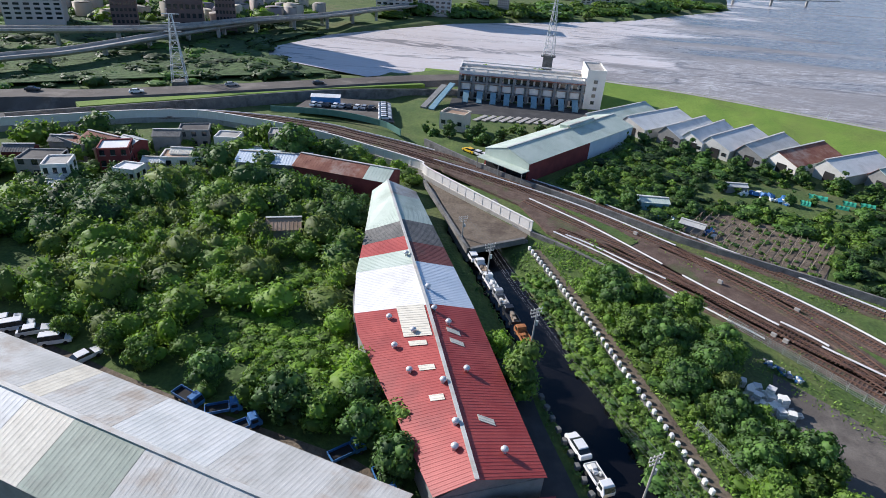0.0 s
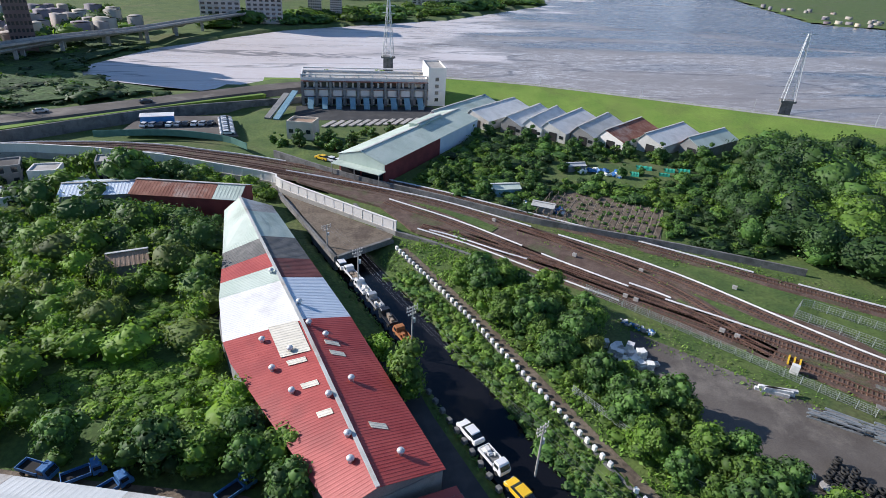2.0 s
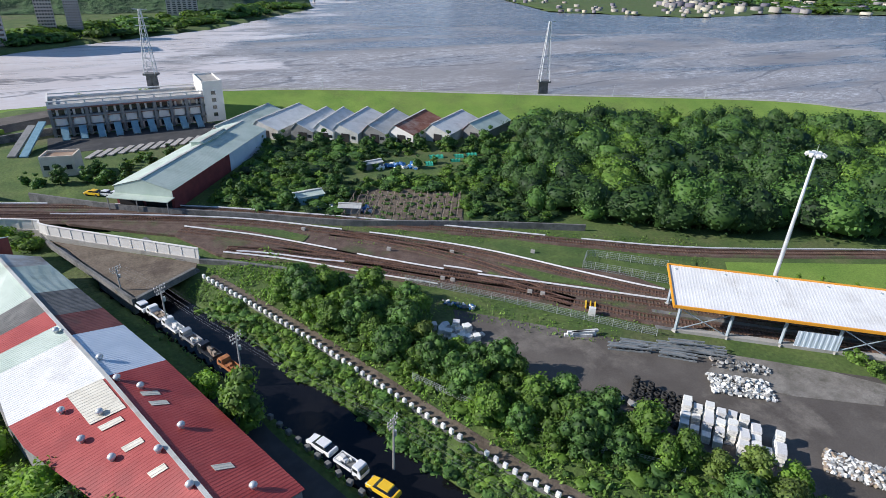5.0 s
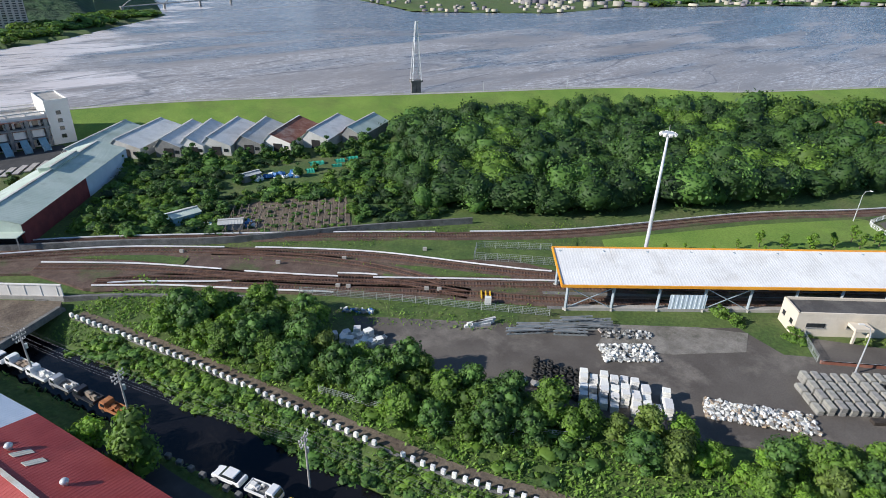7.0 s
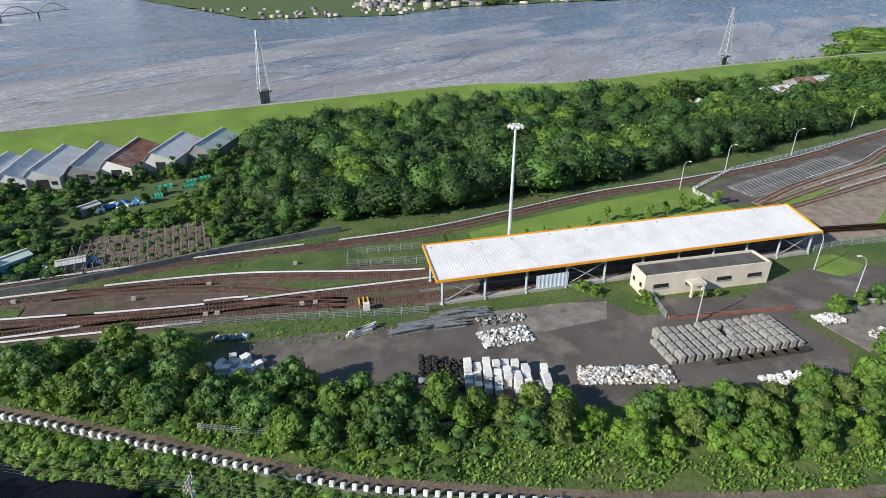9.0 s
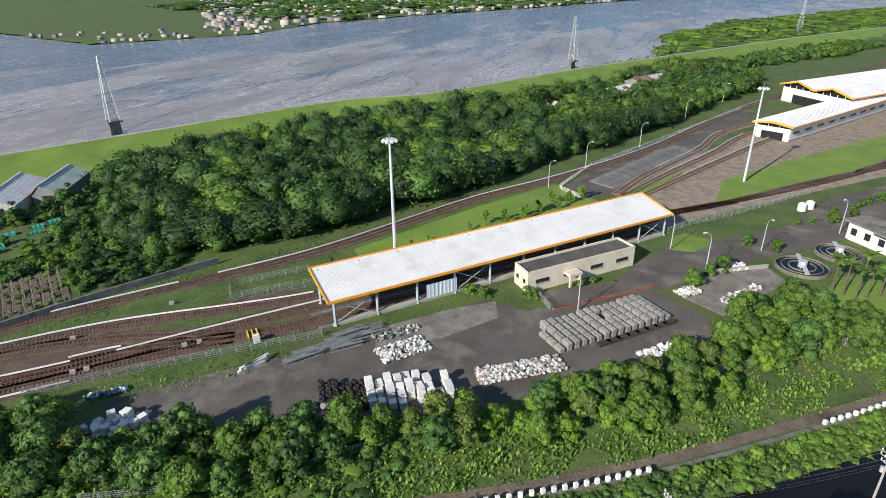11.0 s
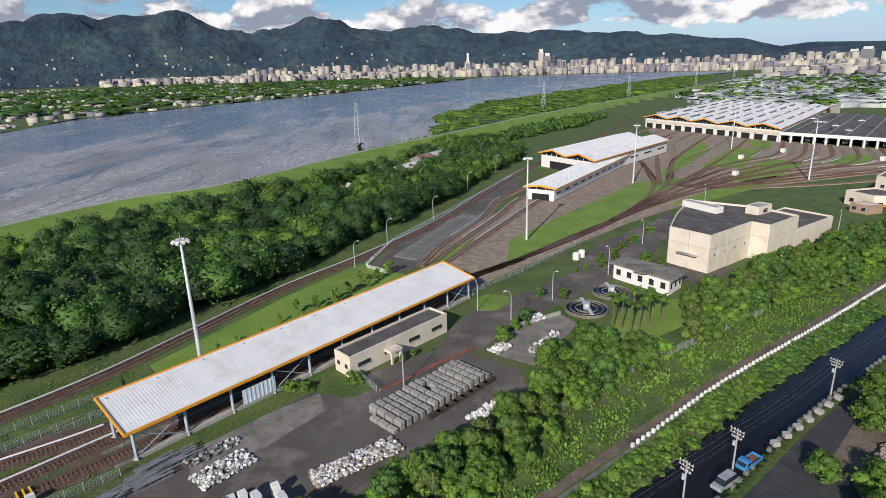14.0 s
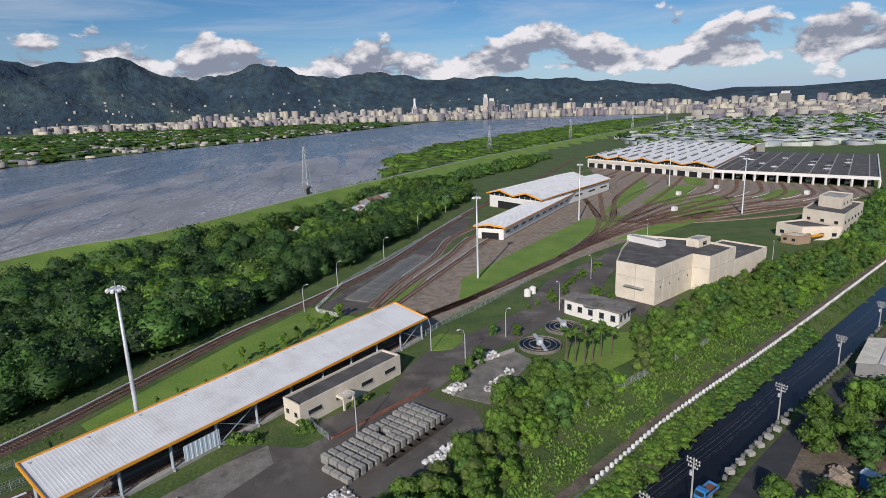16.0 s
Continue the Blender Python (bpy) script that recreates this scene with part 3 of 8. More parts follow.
strip(bm, [p for p in dl if p[0] > 46], 1.4, 1.4, 4.9, 5.18)
tagged(part("dyke_path", bm, M_CONC), "narrow concrete path on the dyke crest", "path", kind="structure")

# ---- railway ----
TRACK_A = [(-260, 60), (-190, 118), (-139.5, 152), (-98.9, 174.6), (-73.3, 178), (-51.5, 175.3), (-38, 170.3), (-17.6, 161.6), (15.9, 143), (40.5, 125.2), (67.9, 103.4), (89.9, 84.8), (112, 68.2), (154.1, 45), (184.1, 23.5), (229.8, -3.8), (330, -50), (470, -130), (640, -220)]
TRACK_A2 = [(x - 2.2, y - 3.6) for x, y in TRACK_A[:9]]
TRACK_B = [(-24.2, 157.5), (-4.2, 147.5), (15, 136.4), (27.3, 128.1), (41.5, 115.6), (53.9, 104.2), (67, 90.1), (80.3, 70.7), (89.8, 58.4), (110, 38), (152, -1)]
TRACK_C = [(11.6, 132), (25.1, 119.7), (35.2, 108.4), (43.6, 98.4), (56.5, 84.6), (69.2, 72.7), (87, 55.6), (107, 36), (149, -3.5)]
TRACK_D = [(18.4, 117.4), (28.9, 108.5), (38.2, 98.8), (48.7, 88), (59.4, 77.4), (70.3, 66.2), (81.7, 53.1), (103, 33), (145.5, -6)]


def track(name, line, covers=(), side=1, bed=2.0, sleepers=True, z=0.0, stone=M_JUNCTION):
    """One railway track: ballast bed, sleepers, two rails, and a white cover over the power rail on the given stretches."""
    tr = thing(name, "rusty railway track on brown ballast with white power rail cover", "railway track", "depot tracks")
    pts = smooth_line(line, 10)
    bm = bmesh.new()
    strip(bm, pts, bed + 0.5, bed, z - 0.3, z + 0.28)
    part("ballast_bed", bm, stone, tr, "brown ballast bed")
    for off in (-0.75, 0.75):
        bm = bmesh.new()
        strip(bm, pts, 0.07, 0.07, z + 0.3, z + 0.52, off)
        part("rail", bm, M_RAIL, tr)
    if sleepers:
        P = np.array(along(pts, 0.66))
        c, s = np.cos(P[:, 2]), np.sin(P[:, 2])
        base = np.array([(-0.13, -1.3, 0.2), (0.13, -1.3, 0.2), (0.13, 1.3, 0.2), (-0.13, 1.3, 0.2), (-0.13, -1.3, 0.33), (0.13, -1.3, 0.33), (0.13, 1.3, 0.33), (-0.13, 1.3, 0.33)])
        V = np.stack([P[:, 0:1] + base[:, 0] * c[:, None] - base[:, 1] * s[:, None], P[:, 1:2] + base[:, 0] * s[:, None] + base[:, 1] * c[:, None], np.broadcast_to(base[:, 2] + z, (len(P), 8))], 2).reshape(-1, 3)
        q = np.array([(4, 5, 6, 7), (0, 1, 5, 4), (1, 2, 6, 5), (2, 3, 7, 6), (3, 0, 4, 7)])
        F = (np.arange(len(P))[:, None, None] * 8 + q).reshape(-1, 4)
        ob = new("sleeper_bed", np_mesh("sleeper_bed", V, F, M_SLEEPER))
        ob.parent = tr
        ob["kind"] = "stuff"
    n = len(pts)
    for a, b in covers:
        seg = pts[int(a * n):max(int(a * n) + 2, int(b * n))]
        bm = bmesh.new()
        strip(bm, seg, 0.11, 0.09, z + 0.45, z + 0.70, 1.55 * side)
        part("power_rail_cover", bm, M_COVER, tr, "white power rail cover")
    return tr


track("railway_track", TRACK_A, ((0.12, 0.40), (0.41, 0.60), (0.61, 0.9)), 1)
track("railway_track", TRACK_A2, ((0.3, 0.7),), -1)
track("railway_track", TRACK_B, ((0.05, 0.42), (0.45, 0.80)), 1)
track("railway_track", TRACK_C, ((0.0, 0.30), (0.34, 0.49), (0.52, 0.76)), 1)
track("railway_track", TRACK_D, ((0.0, 0.42),), -1)
track("railway_track", [(18.6, 118), (24, 114.5), (28.9, 110.5), (35, 105), (43.6, 98.4)], ((0.1, 0.9),), -1)
track("railway_track", [(35.2, 108.4), (44, 98.5), (53, 90), (61, 81.5), (70.3, 66.2)], ((0.55, 0.75),), 1)
track("railway_track", [(41.5, 115.6), (50, 106), (57, 97), (64, 86), (69.2, 72.7)], (), 1)

# throat of the depot: a fan of tracks to the shed doors
DOOR_L, DOOR_M, DOOR_R = (546, -200.5), (421, -253.7), (341.3, -319)
lead = [(147, -1), (158, -8), (175, -27), (218, -70)]
k = 0
for f0, f1, n in ((DOOR_L, DOOR_M, 8), (DOOR_M, DOOR_R, 14)):
    for i in range(n):
        t = (i + 0.5) / n
        tx, ty = f0[0] + (f1[0] - f0[0]) * t, f0[1] + (f1[1] - f0[1]) * t
        u = k / 21
        # the ladder point where the track leaves the lead
        lx, ly = 222 + 46 * u + 60 * (1 - u), -72 - 62 * u - 38 * (1 - u)
        mx, my = tx - 62 * 0.76 - 14 * (1 - u), ty + 62 * 0.55 + 8 * (1 - u)
        mid = (lx + (mx - lx) * 0.5 + 10 * math.sin(k * 1.7), ly + (my - ly) * 0.46)
        if k % 4 == 0:
            line = [*lead, (lx, ly), mid, (mx, my), (tx, ty)]
        else:
            line = [(lx, ly), mid, (mx, my), (tx, ty)]
        track("railway_track", line, ((0.55, 0.72),) if k % 2 else (), 1 if k % 4 < 2 else -1, 1.7, k % 2 == 0, 0.0, M_BALLAST)
        k += 1
for off in (0, 5.5, 10.5):
    track("railway_track", [(166 + off * 0.5, 1 + off * 0.4), (190 + off * 0.55, -12 + off * 0.8), (225 + off * 0.6, -31 + off), (262 + off * 0.8, -52 + off * 1.6), (330 + off, -98 + off), (400 + off, -150 + off), (470 + off, -196 + off)], ((0.2, 0.5),), 1, 1.7, True, 0.0, M_BALLAST)
bm = bmesh.new()
prism(bm, [(150, 2), (145, -6), (160, -18), (215, -76), (262, -136), (330, -326), (421, -262), (560, -205), (470, -180), (330, -92), (262, -40), (200, -6)], -0.3, 0.05)
tagged(part("ballast_field", bm, M_BALLAST), "brown ballast with weeds between the depot tracks", "ballast", kind="structure")
for pts in ([(172, -22), (205, -58), (250, -92), (300, -140), (290, -104), (240, -62), (195, -26)],
            [(290, -150), (350, -205), (330, -215), (275, -160)], [(300, -118), (400, -178), (440, -206), (392, -190), (318, -136)], [(240, -100), (282, -150), (300, -190), (280, -172), (244, -118)], [(330, -225), (356, -262), (344, -270), (316, -236)], [(400, -222), (440, -240), (420, -248), (384, -226)], [(330, -155), (400, -210), (385, -220), (320, -175)],
            [(150, 4), (175, -3), (200, -14), (180, -1), (165, 6)]):
    sheet("lawn_strip", pts, 0.3, M_LAWN, "bright mown grass between the tracks", "grass")
bm = bmesh.new()
prism(bm, [(-16, 158), (8, 143), (30, 128), (58, 103), (86, 76), (92, 58), (84, 50), (70, 64), (46, 88), (28, 106), (16, 117), (10, 130), (-10, 147)], -0.5, 0.10)
tagged(part("ballast_field", bm, M_JUNCTION), "brown ballast and weeds under the junction", "ballast", kind="structure")
for pts in ([(56, 99), (72, 84), (86, 72), (100, 62), (106, 66), (92, 78), (76, 94)], [(62, 83), (75, 71.5), (84, 63), (86.5, 65), (78, 73), (67, 85)],
            [(64, 76.5), (74, 67), (80, 61), (80.5, 63.5), (70, 73), (64, 78.5)], [(16, 134), (26, 124), (34, 114), (36, 116), (28, 127), (18, 136)]):
    sheet("lawn_strip", pts, 0.24, M_GROUND, "rough green verge between the tracks", "grass")

# walls along the line
def wall(name, line, h, t, mat, label, z0=-1.6, cap=None):
    bm = bmesh.new()
    strip(bm, smooth_line(line, 4), t, t, z0, h)
    ob = tagged(part(name, bm, mat), label, "wall", kind="structure")
    if cap:
        bm = bmesh.new()
        strip(bm, smooth_line(line, 4), t + 0.12, t + 0.12, h, h + 0.18)
        part("coping", bm, cap, ob)
    return ob


wall("wall_trackside", [(-17.7, 168), (2.7, 149), (27.8, 131.2), (46.5, 117.5), (74.7, 102.4), (95.6, 89.7)], 1.6, 0.25, M_DARKCONC, "long weathered grey concrete wall beside the line", -0.5)
WHITE = [(-140, 146), (-98.3, 170), (-72.3, 169.5), (-48.8, 162.9), (-33.2, 155.6), (-16.7, 147), (-14.1, 142.5), (1.3, 127.1), (12.6, 116.1)]
wall("wall_retaining", WHITE, 0.15, 0.34, M_CONC, "stained grey retaining wall below the noise wall", -2.0)
screen = wall("wall_white", WHITE, 2.4, 0.1, M_WHITEWALL, "white panelled noise wall above a retaining wall", 0.15, M_WHITEWALL)
for x, y, a in along(smooth_line(WHITE, 4), 3.0):
    bm = bmesh.new()
    box(bm, -0.07, -0.17, 0.1, 0.07, 0.17, 2.46)
    bmesh.ops.transform(bm, matrix=pose(x, y, 0, 0, 0, math.degrees(a)), verts=bm.verts)
    part("post", bm, M_WHITEWALL, screen)
wall("retaining_wall", [(12.6, 116.1), (20, 110.5), (30, 101.5), (42, 90)], 0.1, 0.35, M_DARKCONC, "stained concrete retaining wall below the tracks", -2.0)

# ---- yard, roads ----
sheet("yard", [(49, 75), (63.3, 60), (74.8, 47.5), (98.4, 26), (96.1, 17.4), (104, 8), (112, -6), (104, -16), (91.1, -16), (77, 4), (66, 18), (56, 38), (44, 64)], 0.06, M_ASPHALT, "stained grey asphalt storage yard", "yard")
sheet("concrete_pad", [(74, 40), (82, 42), (93, 31), (98, 24), (92, 22), (82, 30)], 0.10, M_DIRTYCONC, "pale cracked concrete apron", "pavement")
sheet("depot_road", [(104.5, 16.5), (114, 2), (126, -3), (136, -9), (145, -22), (157, -36), (185, -62), (228, -95), (216, -97), (172, -62), (150, -46), (141, -36), (130, -22), (114.6, -9), (98, 12)], 0.07, M_ASPHALT, "smooth grey asphalt service road", "road")
sheet("ramp_road", [(165, 14), (176, 21), (230, 0), (318, -44), (314, -50), (262, -34), (197, -4), (170, 7)], 0.07, M_ASPHALT, "grey asphalt service road beside the tracks", "road")
sheet("fenced_lot", [(111.2, -11.8), (124.2, -17.5), (131, -30), (124.8, -33), (106, -19)], 0.1, M_DIRTYCONC, "dirty concrete lot with rubble heaps", "pavement")
sheet("green_island", [(143.1, -10.2), (146, -13), (143.8, -19), (139, -18), (134.8, -14.8), (135, -9.9)], 0.14, M_LAWN, "bright green lawn island in the road", "grass")
bm = bmesh.new()
strip(bm, smooth_line([(-20, 131), (-5, 103), *[(x - 1, y - 2) for x, y in BAR[1:]]]), 3.9, 3.9, -1.9, -1.44, -18.6)
tagged(part("street", bm, M_STREET), "dark asphalt street beside the canal", "road", kind="structure")
bm = bmesh.new()
strip(bm, smooth_line(BAR), 0.9, 0.9, -1.6, -0.93, 1.6)
tagged(part("canal_path", bm, M_DIRT), "brown earth path behind the canal blocks", "path", kind="structure")
bm = bmesh.new()
strip(bm, smooth_line(BAR), 0.22, 0.22, -2.2, -0.8)
tagged(part("canal_kerb", bm, M_DARKCONC), "stained concrete canal kerb", "kerb", kind="structure")
sheet("street_apron", [(62, -45), (78, -62), (104, -103), (96, -110), (66, -70), (52, -52)], -1.4, M_STREET, "worn asphalt apron by the canal", "road")
sheet("truck_lot", [(-75, 68), (-58, 63), (-36, 56), (-12, 50), (-4, 46), (-6, 40), (-30, 48), (-64, 60), (-84, 66)], -1.4, M_DIRT, "bare earth lorry park under trees", "ground")
sheet("canopy_lawn", [(100, 52), (112, 63), (150, 42), (176, 24.5), (163, 9), (151, 5), (125, 28)], 0.1, M_LAWN, "bright mown lawn behind the train canopy", "grass")
sheet("palm_lawn", [(117, -37), (130, -43), (139, -57), (136, -68), (125, -62), (115, -46)], 0.1, M_LAWN, "bright green lawn under the palms", "grass")
# portal where the canal passes under the line
bm = bmesh.new()
prism(bm, [(10.9, 111.9), (-0.5, 104.8), (-3.4, 110), (-10.7, 134), (-13.6, 139), (0, 126), (11.8, 114.6)], -0.55, -0.02)
tagged(part("portal_deck", bm, M_DIRT), "mud-stained concrete deck over the canal mouth", "deck", kind="structure")
for a, b, w in (((10.9, 111.9), (-0.5, 104.8), 0.35), ((-0.9, 104.6), (-14.2, 138.5), 0.3)):
    bm = bmesh.new()
    strip(bm, [a, b], w, w, -0.8, 0.5)
    tagged(part("portal_parapet", bm, M_DARKCONC), "weathered concrete parapet", "wall", kind="structure")
bm = bmesh.new()
strip(bm, [(-0.8, 105.2), (-12, 136)], 0.4, 0.4, -4.2, -0.4)
strip(bm, [(11.4, 112.2), (4, 133)], 0.4, 0.4, -4.2, -0.4)
tagged(part("portal_abutment", bm, M_DARKCONC), "dark concrete canal tunnel walls", "wall", kind="structure")

# ---- train canopy ----
CAN_O, CAN_U, CAN_V, CAN_L, CAN_W = Vector((78.5, 50.7, 0)), Vector((0.736, -0.677, 0)), Vector((0.677, 0.736, 0)), 88.7, 10.9


def cpt(u, v, z):
    return CAN_O + CAN_U * u + CAN_V * v + Vector((0, 0, z))


def train_canopy():
    c = thing("train_canopy", "long white corrugated train canopy with orange edge trim", "canopy")
    zf, zb = 5.7, 8.0
    n = 8
    for i in range(n):
        u0, u1 = CAN_L * i / n, CAN_L * (i + 1) / n - 0.04
        bm = bmesh.new()
        ribbed(bm, cpt(u0, 0, zf), cpt(u1, 0, zf), cpt(u1, CAN_W, zb), cpt(u0, CAN_W, zb), 0.55, 0.014)
        part("roof_sheet", bm, M_WHITE, c)
    for a, b in ((cpt(-0.3, -0.15, zf), cpt(CAN_L + 0.3, -0.15, zf)), (cpt(-0.3, CAN_W + 0.15, zb), cpt(CAN_L + 0.3, CAN_W + 0.15, zb)), (cpt(-0.2, -0.1, zf), cpt(-0.2, CAN_W, zb)), (cpt(CAN_L + 0.2, -0.1, zf), cpt(CAN_L + 0.2, CAN_W, zb))):
        bm = bmesh.new()
        beam(bm, a, b, 0.26, 0.5)
        part("edge_trim", bm, M_ORANGE, c, "orange edge trim")
    for i in range(11):
        u = 1.2 + (CAN_L - 2.4) * i / 10
        for v, z in ((0.9, zf), (CAN_W - 0.9, zb)):
            bm = bmesh.new()
            beam(bm, cpt(u, v, 0), cpt(u, v, z - 0.1), 0.42)
            post = part("column", bm, M_STEEL, c, "blue-grey steel column")
            bm = bmesh.new()
            beam(bm, cpt(u, v, 0), cpt(u, v, 0.5), 0.8)
            part("footing", bm, M_CONC, post)
        bm = bmesh.new()
        beam(bm, cpt(u, 0.4, zf - 0.4), cpt(u, CAN_W - 0.4, zb - 0.4), 0.3, 0.5)
        part("rafter", bm, M_STEEL, c)
        if i < 10:
            du = (CAN_L - 2.4) / 10
            for s in (0, 1):
                bm = bmesh.new()
                beam(bm, cpt(u, CAN_W - 0.9, 0.4 + s * (zb - 1.2)), cpt(u + du, CAN_W - 0.9, zb - 0.8 - s * (zb - 1.2)), 0.16)
                part("brace", bm, M_STEEL, c)
            if i in (0, 3, 9):
                for s in (0, 1):
                    bm = bmesh.new()
                    beam(bm, cpt(u, 0.9, 0.4 + s * (zf - 1.2)), cpt(u + du, 0.9, zf - 0.8 - s * (zf - 1.2)), 0.14)
                    part("brace", bm, M_STEEL, c)
    bm = bmesh.new()
    box(bm, 0, 0, 0, CAN_L - 3, 1.2, 0.6, Matrix.Translation(cpt(1.5, 0.6, 0)) @ Matrix.Rotation(math.atan2(CAN_U.y, CAN_U.x), 4, "Z"))
    part("platform", bm, M_CONC, c, "low concrete platform edge")
    bm = bmesh.new()
    ribbed(bm, cpt(20.5, 0.7, 0.4), cpt(27.5, 0.7, 0.4), cpt(27.5, 0.7, 3.6), cpt(20.5, 0.7, 3.6), 0.8, 0.05)
    part("hoarding", bm, M_PALEBLUE, c, "pale blue and rusty sheet hoarding")
    return c


train_canopy()
bm = bmesh.new()
prism(bm, [tuple(cpt(-2, 1, 0))[:2], tuple(cpt(90, 1, 0))[:2], tuple(cpt(90, 11, 0))[:2], tuple(cpt(-2, 11, 0))[:2]], -0.3, 0.16)
tagged(part("canopy_floor", bm, M_DARKCONC), "oily dark track bed under the canopy", "floor", kind="structure")


def window_set(parent, a, b, z0, z1, n, fill=0.6, mat=None, name="window", depth=0.08, frame_mat=None):
    """n windows along the wall line a to b (outside is to the right of a to b), each with a frame."""
    a, b = Vector((*a, 0)), Vector((*b, 0))
    d = (b - a) / n
    out = Vector((d.y, -d.x, 0)).normalized()
    ang = math.atan2(d.y, d.x)
    w = d.length * fill
    for i in range(n):
        c = a + d * (i + 0.5) + out * depth
        m = Matrix.Translation((c.x, c.y, 0)) @ Matrix.Rotation(ang, 4, "Z")
        bm = bmesh.new()
        box(bm, -w / 2, -0.04, z0, w / 2, 0.1, z1, m)
        win = part(name, bm, mat or M_GLASS, parent)
        bm = bmesh.new()
        box(bm, -w / 2 - 0.12, -0.10, z0 - 0.15, w / 2 + 0.12, 0.1, z0, m)
        part("sill", bm, frame_mat or M_CONC, win)


def block(name, pts, z0, z1, wall_mat, roof_mat, label, category="building", parapet=0.7, windows=()):
    """A flat-roofed building over a plan outline, with a parapet round the roof. windows: (edge, z0, z1, n, fill)."""
    t = thing(name, label, category)
    bm = bmesh.new()
    prism(bm, pts, z0, z1)
    part("wall", bm, wall_mat, t)
    cx, cy = sum(p[0] for p in pts) / len(pts), sum(p[1] for p in pts) / len(pts)
    area = sum(pts[i][0] * pts[(i + 1) % len(pts)][1] - pts[(i + 1) % len(pts)][0] * pts[i][1] for i in range(len(pts)))
    bm = bmesh.new()
    prism(bm, pts, z1, z1 + 0.05)
    part("roof", bm, roof_mat, t, "dark stained flat roof")
    if parapet:
        n = len(pts)
        sg = 1 if area > 0 else -1
        for i in range(n):
            a, b = Vector((*pts[i], 0)), Vector((*pts[(i + 1) % n], 0))
            d = (b - a).normalized()
            bm = bmesh.new()
            box(bm, 0, -0.02 if sg > 0 else -0.3, z1 - 0.05, (b - a).length, 0.3 if sg > 0 else 0.02, z1 + parapet, Matrix.Translation((a.x, a.y, 0)) @ Matrix.Rotation(math.atan2(d.y, d.x), 4, "Z"))
            part("parapet", bm, wall_mat, t)
    for e, w0, w1, k, fill in windows:
        a, b = pts[e], pts[(e + 1) % len(pts)]
        if area < 0:
            a, b = b, a
        window_set(t, a, b, w0, w1, k, fill)
    return t


# office beside the canopy
hut = block("depot_office", [(103.3, 18.6), (123.5, -1.5), (127.6, 2.6), (107.4, 22.3)], 0, 4.3, M_BEIGE, M_ROOFDARK, "low beige flat-roofed depot office with stained roof", parapet=0.5, windows=((0, 1.9, 2.7, 4, 0.45), (3, 1.9, 2.7, 2, 0.3)))
bm = bmesh.new()
box(bm, 0, -2.2, 2.6, 3.2, 0, 3.2, Matrix.Translation((109.6, 12.2, 0)) @ Matrix.Rotation(radians(-44.9), 4, "Z"))
box(bm, 0.2, -2.1, 0, 0.6, -1.7, 2.6, Matrix.Translation((109.6, 12.2, 0)) @ Matrix.Rotation(radians(-44.9), 4, "Z"))
box(bm, 2.6, -2.1, 0, 3.0, -1.7, 2.6, Matrix.Translation((109.6, 12.2, 0)) @ Matrix.Rotation(radians(-44.9), 4, "Z"))
part("porch", bm, M_BEIGE, hut, "beige entrance porch")

# large beige service building, its wing and roof houses
block("service_building", [(166.6, -70.7), (155.6, -78.2), (168.9, -96.9), (164.3, -100.3), (174.5, -115), (187.2, -109), (200.8, -91.3), (182, -79)], 0, 11, M_BEIGE, M_ROOFDARK, "large windowless beige service building with black roof", windows=((1, 5, 5.6, 4, 0.05),))
block("service_wing", [(174.6, -115.2), (188.7, -136.5), (203, -128), (190, -109)], 0, 6.5, M_BEIGE, M_ROOFDARK, "lower beige wing with black flat roof", parapet=0.6)
block("roof_plant", [(194, -86), (181.5, -91.8), (183, -95), (195.5, -89)], 11.05, 13.0, M_WHITEWALL, M_CONC, "long white plant housing on the black roof", parapet=0.15)
block("roof_house", [(178, -104), (182, -110.5), (185.5, -108), (181.5, -101.5)], 11.05, 13.6, M_BEIGE, M_CONC, "small beige stair house on the roof", parapet=0.2, windows=((0, 11.6, 12.8, 1, 0.3),))
SERVICE = [(166.6, -70.7), (155.6, -78.2), (168.9, -96.9), (164.3, -100.3), (174.5, -115)]
# groove shadow is painted: strips of darker beige laid along the wall joints
facade = thing("facade_joints", "thin panel joints with painted shadow on the beige facade", "facade")
for (x0, y0), (x1, y1) in zip(SERVICE, SERVICE[1:]):
    L = math.hypot(x1 - x0, y1 - y0)
    n = max(1, int(L / 4.5))
    ox, oy = (y1 - y0) / L, -(x1 - x0) / L
    if ox * (x0 - 178) + oy * (y0 + 92) < 0:
        ox, oy = -ox, -oy
    for i in range(n + 1):
        x, y = x0 + (x1 - x0) * i / n, y0 + (y1 - y0) * i / n
        bm = bmesh.new()
        beam(bm, (x + ox * 0.02, y + oy * 0.02, 0.0), (x + ox * 0.02, y + oy * 0.02, 11.6), 0.16)
        part("joint", bm, M_JOINTBEIGE, facade)
    bm = bmesh.new()
    beam(bm, (x0 + ox * 0.02, y0 + oy * 0.02, 7.4), (x1 + ox * 0.02, y1 + oy * 0.02, 7.4), 0.12)
    part("joint", bm, M_JOINTBEIGE, facade)
bm = bmesh.new()
box(bm, -3.2, -1.4, 4.6, 3.2, 0, 4.8, Matrix.Translation((161.0, -74.4, 0)) @ Matrix.Rotation(math.atan2(7.5, 11.0), 4, "Z") @ Matrix.Rotation(math.pi, 4, "Z"))
part("door_canopy", bm, M_CONC, facade, "flat concrete door canopy")
